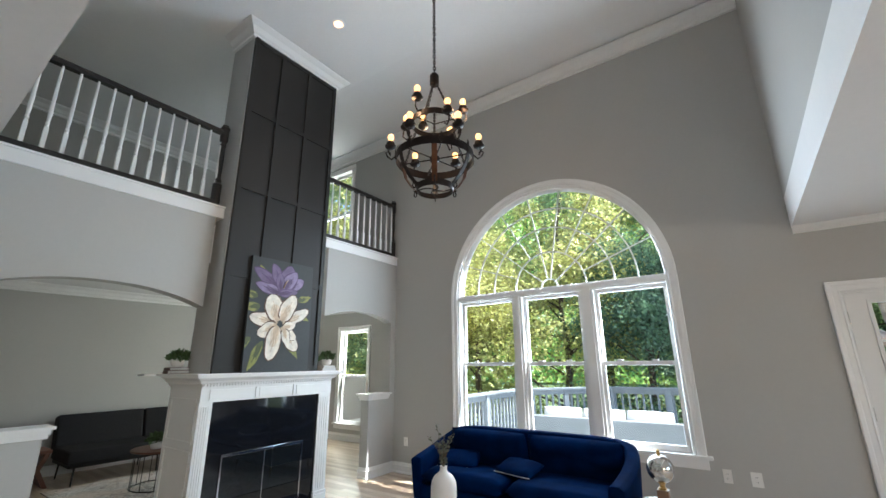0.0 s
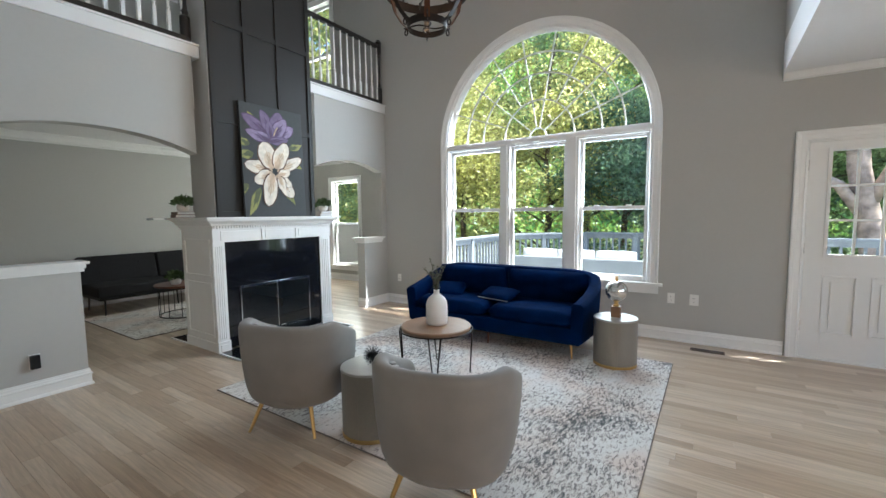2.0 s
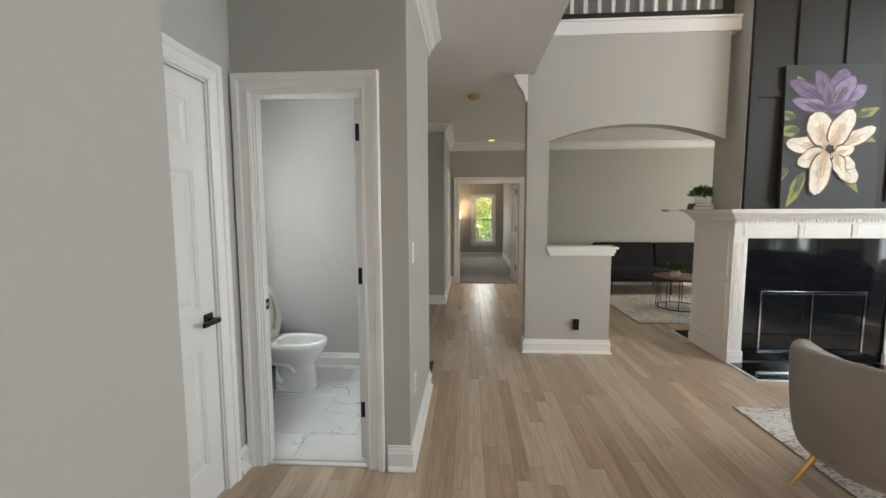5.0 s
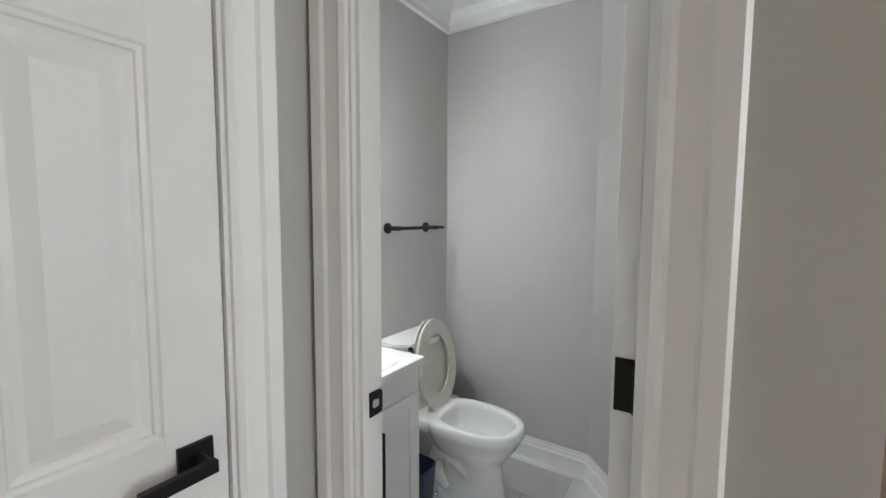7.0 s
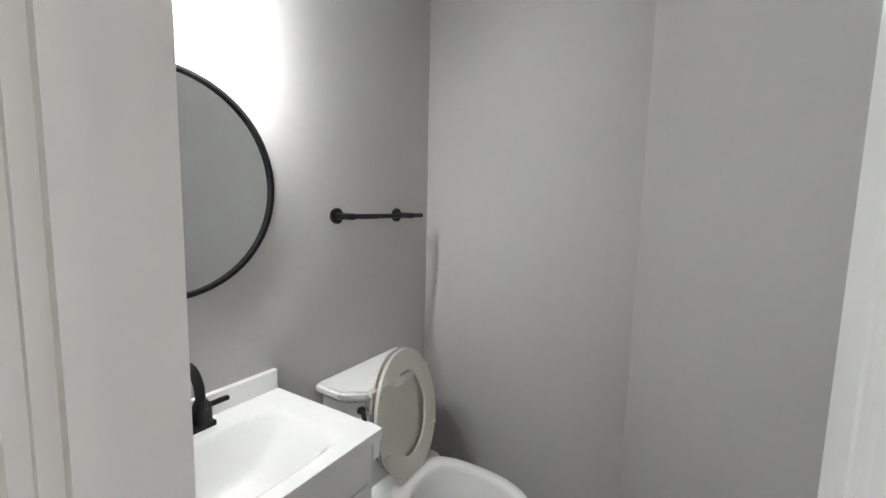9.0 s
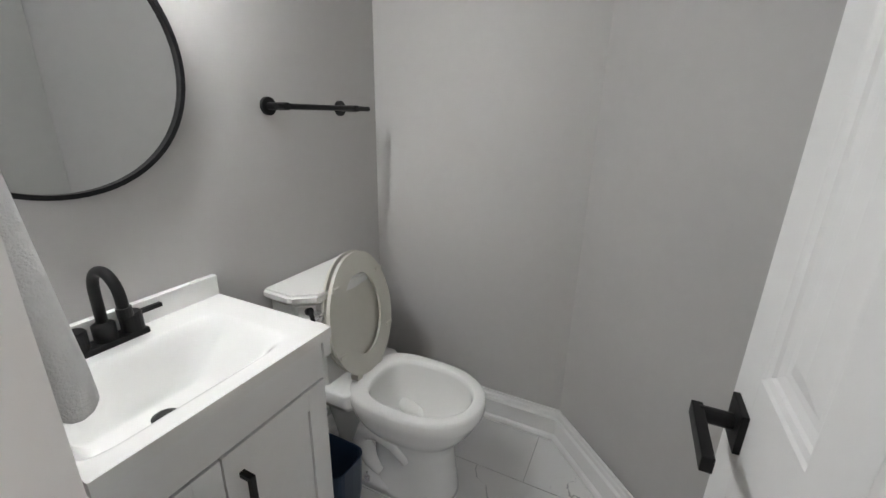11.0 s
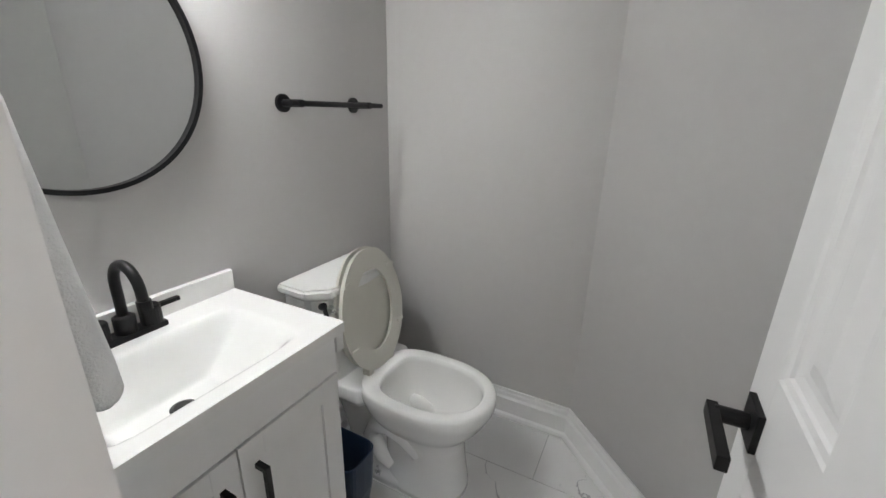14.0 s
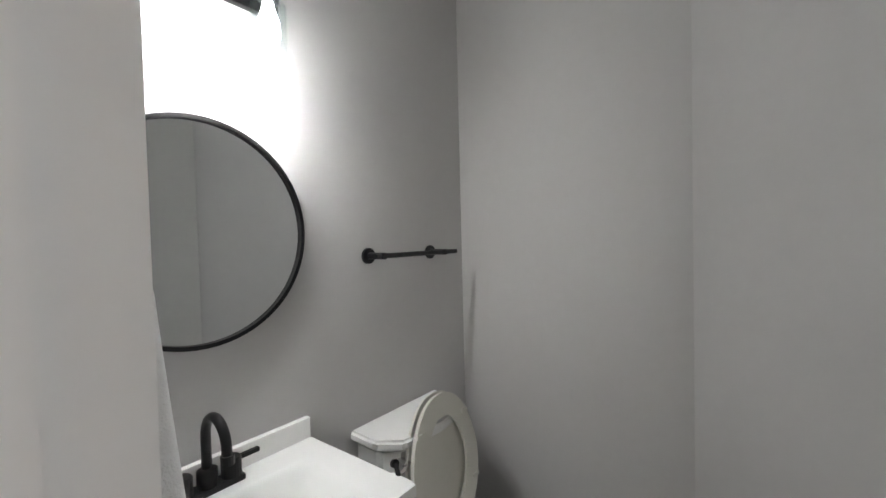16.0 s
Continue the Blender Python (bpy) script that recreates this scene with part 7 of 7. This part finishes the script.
def deck_rail(p, q):
    p, q = Vector(p), Vector(q)
    L = (q - p).length; ang = math.degrees(math.atan2(q.y - p.y, q.x - p.x))
    r = thing("deck_railing", (p.x, p.y, -0.09), "grey painted wooden deck railing with square balusters", "railing", "deck railings", ang)
    bm = bmesh.new(); box(bm, -0.04, L + 0.04, -0.07, 0.07, 1.06, 1.10, 0.004); part("top_rail", bm, DECKWOOD, r)
    bm = boxes((0, L, -0.02, 0.02, 0.97, 1.06), (0, L, -0.02, 0.02, 0.10, 0.18)); part("stringers", bm, DECKWOOD, r)
    for x in (0.0, L / 2, L):
        bm = bmesh.new(); box(bm, x - 0.045, x + 0.045, -0.045, 0.045, -0.9 if L > 3 else -0.03, 1.06, 0.004); part("post", bm, DECKWOOD, r)
    n = int(L / 0.125); mesh = None
    for k in range(n):
        if mesh is None:
            bm = bmesh.new(); box(bm, -0.018, 0.018, 0.02, 0.055, 0.08, 1.04, 0.002); o = part("baluster", bm, DECKWOOD, r); mesh = o.data
        else:
            o = new("baluster", mesh); o.parent = r
        o.matrix_basis = pose((k + 0.5) * L / n, 0, 0)


deck_rail((-3.1, 5.75), (-3.1, 8.3))
deck_rail((-3.1, 8.3), (-1.7, 9.7))
deck_rail((-1.7, 9.7), (0.4, 9.7))
deck_rail((1.7, 8.6), (3.8, 8.6))
osf = thing("patio_sofa", (-1.2, 7.35, -0.09), "white wicker patio sofa with pale cushions on the deck", "patio sofa")
for nm, sp in (("back", (-1.05, 1.05, -0.40, -0.28, 0.08, 0.80)), ("base", (-1.05, 1.05, -0.28, 0.42, 0.10, 0.36)), ("arm", (-1.08, -0.93, -0.38, 0.42, 0.08, 0.62)), ("arm", (0.93, 1.08, -0.38, 0.42, 0.08, 0.62))):
    bm = bmesh.new(); box(bm, *sp, 0.025, 3); part(nm, bm, WICKER, osf)
for x in (-0.62, 0, 0.62):
    part("seat_cushion", pillow_mesh(0.6, 0.66, 0.16, 8, seed=31, square=6), CUSHION, osf, smooth=True, m=pose(x, 0.06, 0.35))
    part("back_cushion", pillow_mesh(0.62, 0.5, 0.18, 8, seed=int(40 + x * 10), square=4), CUSHION, osf, smooth=True, m=pose(x, -0.12, 0.66, 80, 0, 0))
for x in (-0.98, 0.98):
    for y in (-0.34, 0.36):
        bm = bmesh.new(); box(bm, x - 0.03, x + 0.03, y - 0.03, y + 0.03, 0, 0.10); part("foot", bm, WICKER, osf)

# ---- pieces of the floors ----
def plank_material(name, per_island):
    m = bpy.data.materials.new(name)
    m.use_nodes = True
    nt = m.node_tree; b = nt.nodes["Principled BSDF"]; b.inputs["Roughness"].default_value = 0.30
    if per_island:
        rn = nt.nodes.new("ShaderNodeNewGeometry").outputs["Random Per Island"]
        co = nt.nodes.new("ShaderNodeNewGeometry").outputs["Position"]
    else:
        rn = nt.nodes.new("ShaderNodeObjectInfo").outputs["Random"]
        co = nt.nodes.new("ShaderNodeNewGeometry").outputs["Position"]
    mp = nt.nodes.new("ShaderNodeMapping"); mp.inputs["Scale"].default_value = (1.6, 26, 1)
    nt.links.new(co, mp.inputs[0])
    ad = nt.nodes.new("ShaderNodeCombineXYZ"); sc = nt.nodes.new("ShaderNodeMath"); sc.operation = "MULTIPLY"; sc.inputs[1].default_value = 57.0
    nt.links.new(rn, sc.inputs[0]); nt.links.new(sc.outputs[0], ad.inputs[2]); nt.links.new(ad.outputs[0], mp.inputs["Location"])
    n1 = nt.nodes.new("ShaderNodeTexNoise"); n1.inputs["Scale"].default_value = 2.4; n1.inputs["Detail"].default_value = 6; n1.inputs["Distortion"].default_value = 0.6
    nt.links.new(mp.outputs[0], n1.inputs["Vector"])
    r = nt.nodes.new("ShaderNodeValToRGB"); e = r.color_ramp.elements
    e[0].position, e[0].color = 0.0, (0.40, 0.295, 0.205, 1); e[1].position, e[1].color = 1.0, (0.60, 0.495, 0.39, 1)
    k = e.new(0.5); k.color = (0.51, 0.405, 0.30, 1)
    nt.links.new(rn, r.inputs[0])
    mr = nt.nodes.new("ShaderNodeMapRange"); mr.inputs[1].default_value, mr.inputs[2].default_value, mr.inputs[3].default_value, mr.inputs[4].default_value = 0.3, 0.7, 0.80, 1.14
    nt.links.new(n1.outputs["Fac"], mr.inputs[0])
    vm = nt.nodes.new("ShaderNodeVectorMath"); vm.operation = "SCALE"
    nt.links.new(r.outputs[0], vm.inputs[0]); nt.links.new(mr.outputs[0], vm.inputs["Scale"]); nt.links.new(vm.outputs[0], b.inputs["Base Color"])
    r2 = nt.nodes.new("ShaderNodeMapRange"); r2.inputs[3].default_value, r2.inputs[4].default_value = 0.24, 0.42
    nt.links.new(n1.outputs["Fac"], r2.inputs[0]); nt.links.new(r2.outputs[0], b.inputs["Roughness"])
    bp = nt.nodes.new("ShaderNodeBump"); bp.inputs["Strength"].default_value = 0.12; bp.inputs["Distance"].default_value = 0.001
    nt.links.new(n1.outputs["Fac"], bp.inputs["Height"]); nt.links.new(bp.outputs[0], b.inputs["Normal"])
    return m


PLANK, PLANK_REST = plank_material("oak_plank", False), plank_material("oak_plank_rest", True)
oak = thing("floor_oak", (0, 0, 0), "pale oak strip floor with mixed grey-brown boards", "floor", kind="structure")
BW, rnd = 0.0826, random.Random(8)
LENS = (0.45, 0.65, 0.85, 1.1, 1.4)
MESH = {}
verts, faces = [], []
count = 0
y = -5.0
while y < 6.73:
    xa, xb = -7.95, 5.15
    if y > 5.45:
        xb = -3.8
    if y < -0.25:
        xa = XPD - 0.0 if y > BYS - 0.2 else 1.6
        if y + BW < NEARY - 0.1:
            xa = XPD
    x = xa - rnd.random() * 0.8
    while x < xb:
        L = rnd.choice(LENS)
        x0, x1 = max(x, xa), min(x + L, xb)
        if x1 - x0 > 0.03:
            near = -3.7 < x0 and x1 < 0.7 and -0.6 < y < 2.5 and abs((x1 - x0) - L) < 1e-6 and count < 300
            if near:
                if L not in MESH:
                    bm = bmesh.new(); box(bm, 0.0006, L - 0.0006, 0.0005, BW - 0.0005, -0.02, 0.0)
                    me = bpy.data.meshes.new("plank"); bm.to_mesh(me); bm.free(); me.materials.append(PLANK); MESH[L] = me
                o = new("plank", MESH[L]); o.parent = oak; o.matrix_basis = pose(x0, y, 0); count += 1
            else:
                n0 = len(verts)
                a, b_, c, d = x0 + 0.0006, x1 - 0.0006, y + 0.0005, y + BW - 0.0005
                verts += [(a, c, 0), (b_, c, 0), (b_, d, 0), (a, d, 0), (a, c, -0.02), (b_, c, -0.02), (b_, d, -0.02), (a, d, -0.02)]
                faces += [(n0, n0 + 1, n0 + 2, n0 + 3), (n0, n0 + 4, n0 + 5, n0 + 1), (n0 + 1, n0 + 5, n0 + 6, n0 + 2), (n0 + 2, n0 + 6, n0 + 7, n0 + 3), (n0 + 3, n0 + 7, n0 + 4, n0)]
        x += L
    y += BW
y = -5.0 + 24 * BW
while y < -0.25:
    x = -5.95 - rnd.random() * 0.8
    while x < -3.51:
        L = rnd.choice(LENS); n0 = len(verts)
        a, b_, c, d = max(x, -5.95) + 0.0006, min(x + L, -3.51) - 0.0006, y + 0.0005, y + BW - 0.0005
        if b_ - a > 0.03:
            verts += [(a, c, 0), (b_, c, 0), (b_, d, 0), (a, d, 0)]
            faces.append((n0, n0 + 1, n0 + 2, n0 + 3))
        x += L
    y += BW
me = bpy.data.meshes.new("planks"); me.from_pydata(verts, [], faces); me.materials.append(PLANK_REST)
o = new("planks", me); o.parent = oak; o["kind"] = "stuff"


def marble():
    m = bpy.data.materials.new("marble_tile")
    m.use_nodes = True
    nt = m.node_tree; b = nt.nodes["Principled BSDF"]; b.inputs["Roughness"].default_value = 0.16
    oi = nt.nodes.new("ShaderNodeObjectInfo"); co = nt.nodes.new("ShaderNodeNewGeometry")
    sc = nt.nodes.new("ShaderNodeMath"); sc.operation = "MULTIPLY"; sc.inputs[1].default_value = 41.0
    nt.links.new(oi.outputs["Random"], sc.inputs[0])
    cb = nt.nodes.new("ShaderNodeCombineXYZ"); nt.links.new(sc.outputs[0], cb.inputs[2]); nt.links.new(sc.outputs[0], cb.inputs[0])
    ad = nt.nodes.new("ShaderNodeVectorMath"); ad.operation = "ADD"; nt.links.new(co.outputs["Position"], ad.inputs[0]); nt.links.new(cb.outputs[0], ad.inputs[1])
    n1 = nt.nodes.new("ShaderNodeTexNoise"); n1.inputs["Scale"].default_value = 1.55; n1.inputs["Detail"].default_value = 6; n1.inputs["Roughness"].default_value = 0.50; n1.inputs["Distortion"].default_value = 0.25
    nt.links.new(ad.outputs[0], n1.inputs["Vector"])
    sb = nt.nodes.new("ShaderNodeMath"); sb.operation = "SUBTRACT"; sb.inputs[1].default_value = 0.5; nt.links.new(n1.outputs["Fac"], sb.inputs[0])
    ab_ = nt.nodes.new("ShaderNodeMath"); ab_.operation = "ABSOLUTE"; nt.links.new(sb.outputs[0], ab_.inputs[0])
    n2 = nt.nodes.new("ShaderNodeTexNoise"); n2.inputs["Scale"].default_value = 3.0; nt.links.new(ad.outputs[0], n2.inputs["Vector"])
    mr = nt.nodes.new("ShaderNodeMapRange"); mr.inputs[1].default_value, mr.inputs[2].default_value, mr.inputs[3].default_value, mr.inputs[4].default_value = 0.45, 0.66, 0.0, 0.012
    nt.links.new(n2.outputs["Fac"], mr.inputs[0])
    dv = nt.nodes.new("ShaderNodeMath"); dv.operation = "DIVIDE"; nt.links.new(ab_.outputs[0], dv.inputs[0]); 
    mxx = nt.nodes.new("ShaderNodeMath"); mxx.operation = "MAXIMUM"; mxx.inputs[1].default_value = 0.0004; nt.links.new(mr.outputs[0], mxx.inputs[0]); nt.links.new(mxx.outputs[0], dv.inputs[1])
    r = nt.nodes.new("ShaderNodeValToRGB"); e = r.color_ramp.elements
    e[0].position, e[0].color = 0.0, (0.34, 0.34, 0.36, 1); e[1].position, e[1].color = 1.0, (0.80, 0.80, 0.795, 1)
    k = e.new(0.45); k.color = (0.62, 0.62, 0.63, 1)
    nt.links.new(dv.outputs[0], r.inputs[0])
    n3 = nt.nodes.new("ShaderNodeTexNoise"); n3.inputs["Scale"].default_value = 5; nt.links.new(ad.outputs[0], n3.inputs["Vector"])
    m3 = nt.nodes.new("ShaderNodeMapRange"); m3.inputs[3].default_value, m3.inputs[4].default_value = 0.90, 1.06; nt.links.new(n3.outputs["Fac"], m3.inputs[0])
    vm = nt.nodes.new("ShaderNodeVectorMath"); vm.operation = "SCALE"; nt.links.new(r.outputs[0], vm.inputs[0]); nt.links.new(m3.outputs[0], vm.inputs["Scale"])
    nt.links.new(vm.outputs[0], b.inputs["Base Color"])
    return m


MARBLE = marble()
ft = thing("floor_tiles", (0, 0, 0), "white marble-look floor tiles with grey veins", "floor", kind="structure")
part("grout", boxes((BXW - 0.05, XPD - 0.02, BYS - 0.05, -0.30, -0.018, -0.0035)), material("grey_grout", (0.42, 0.42, 0.42), 0.9), ft)
TWI, TLE = 0.279, 0.574
for i in range(6):
    x0 = -3.313 + i * TWI
    yo = -0.905 if i % 2 == 0 else -0.618
    for k in range(-2, 3):
        y0 = yo + k * TLE
        a, b_, c, d = max(x0, BXW - 0.02), min(x0 + TWI, XPD - 0.03), max(y0, BYS - 0.02), min(y0 + TLE, -0.31)
        if b_ - a > 0.03 and d - c > 0.03:
            bm = bmesh.new(); box(bm, a + 0.001, b_ - 0.001, c + 0.001, d - 0.001, -0.012, 0.0, 0.0008, 1); part("tile", bm, MARBLE, ft)
bm = bmesh.new(); box(bm, XPD - 0.045, XPD - 0.012, PD0 + 0.02, PD1 - 0.02, -0.01, 0.003, 0.001)
structure("door_threshold", bm, TRIM, "white strip between oak and tile", "threshold")
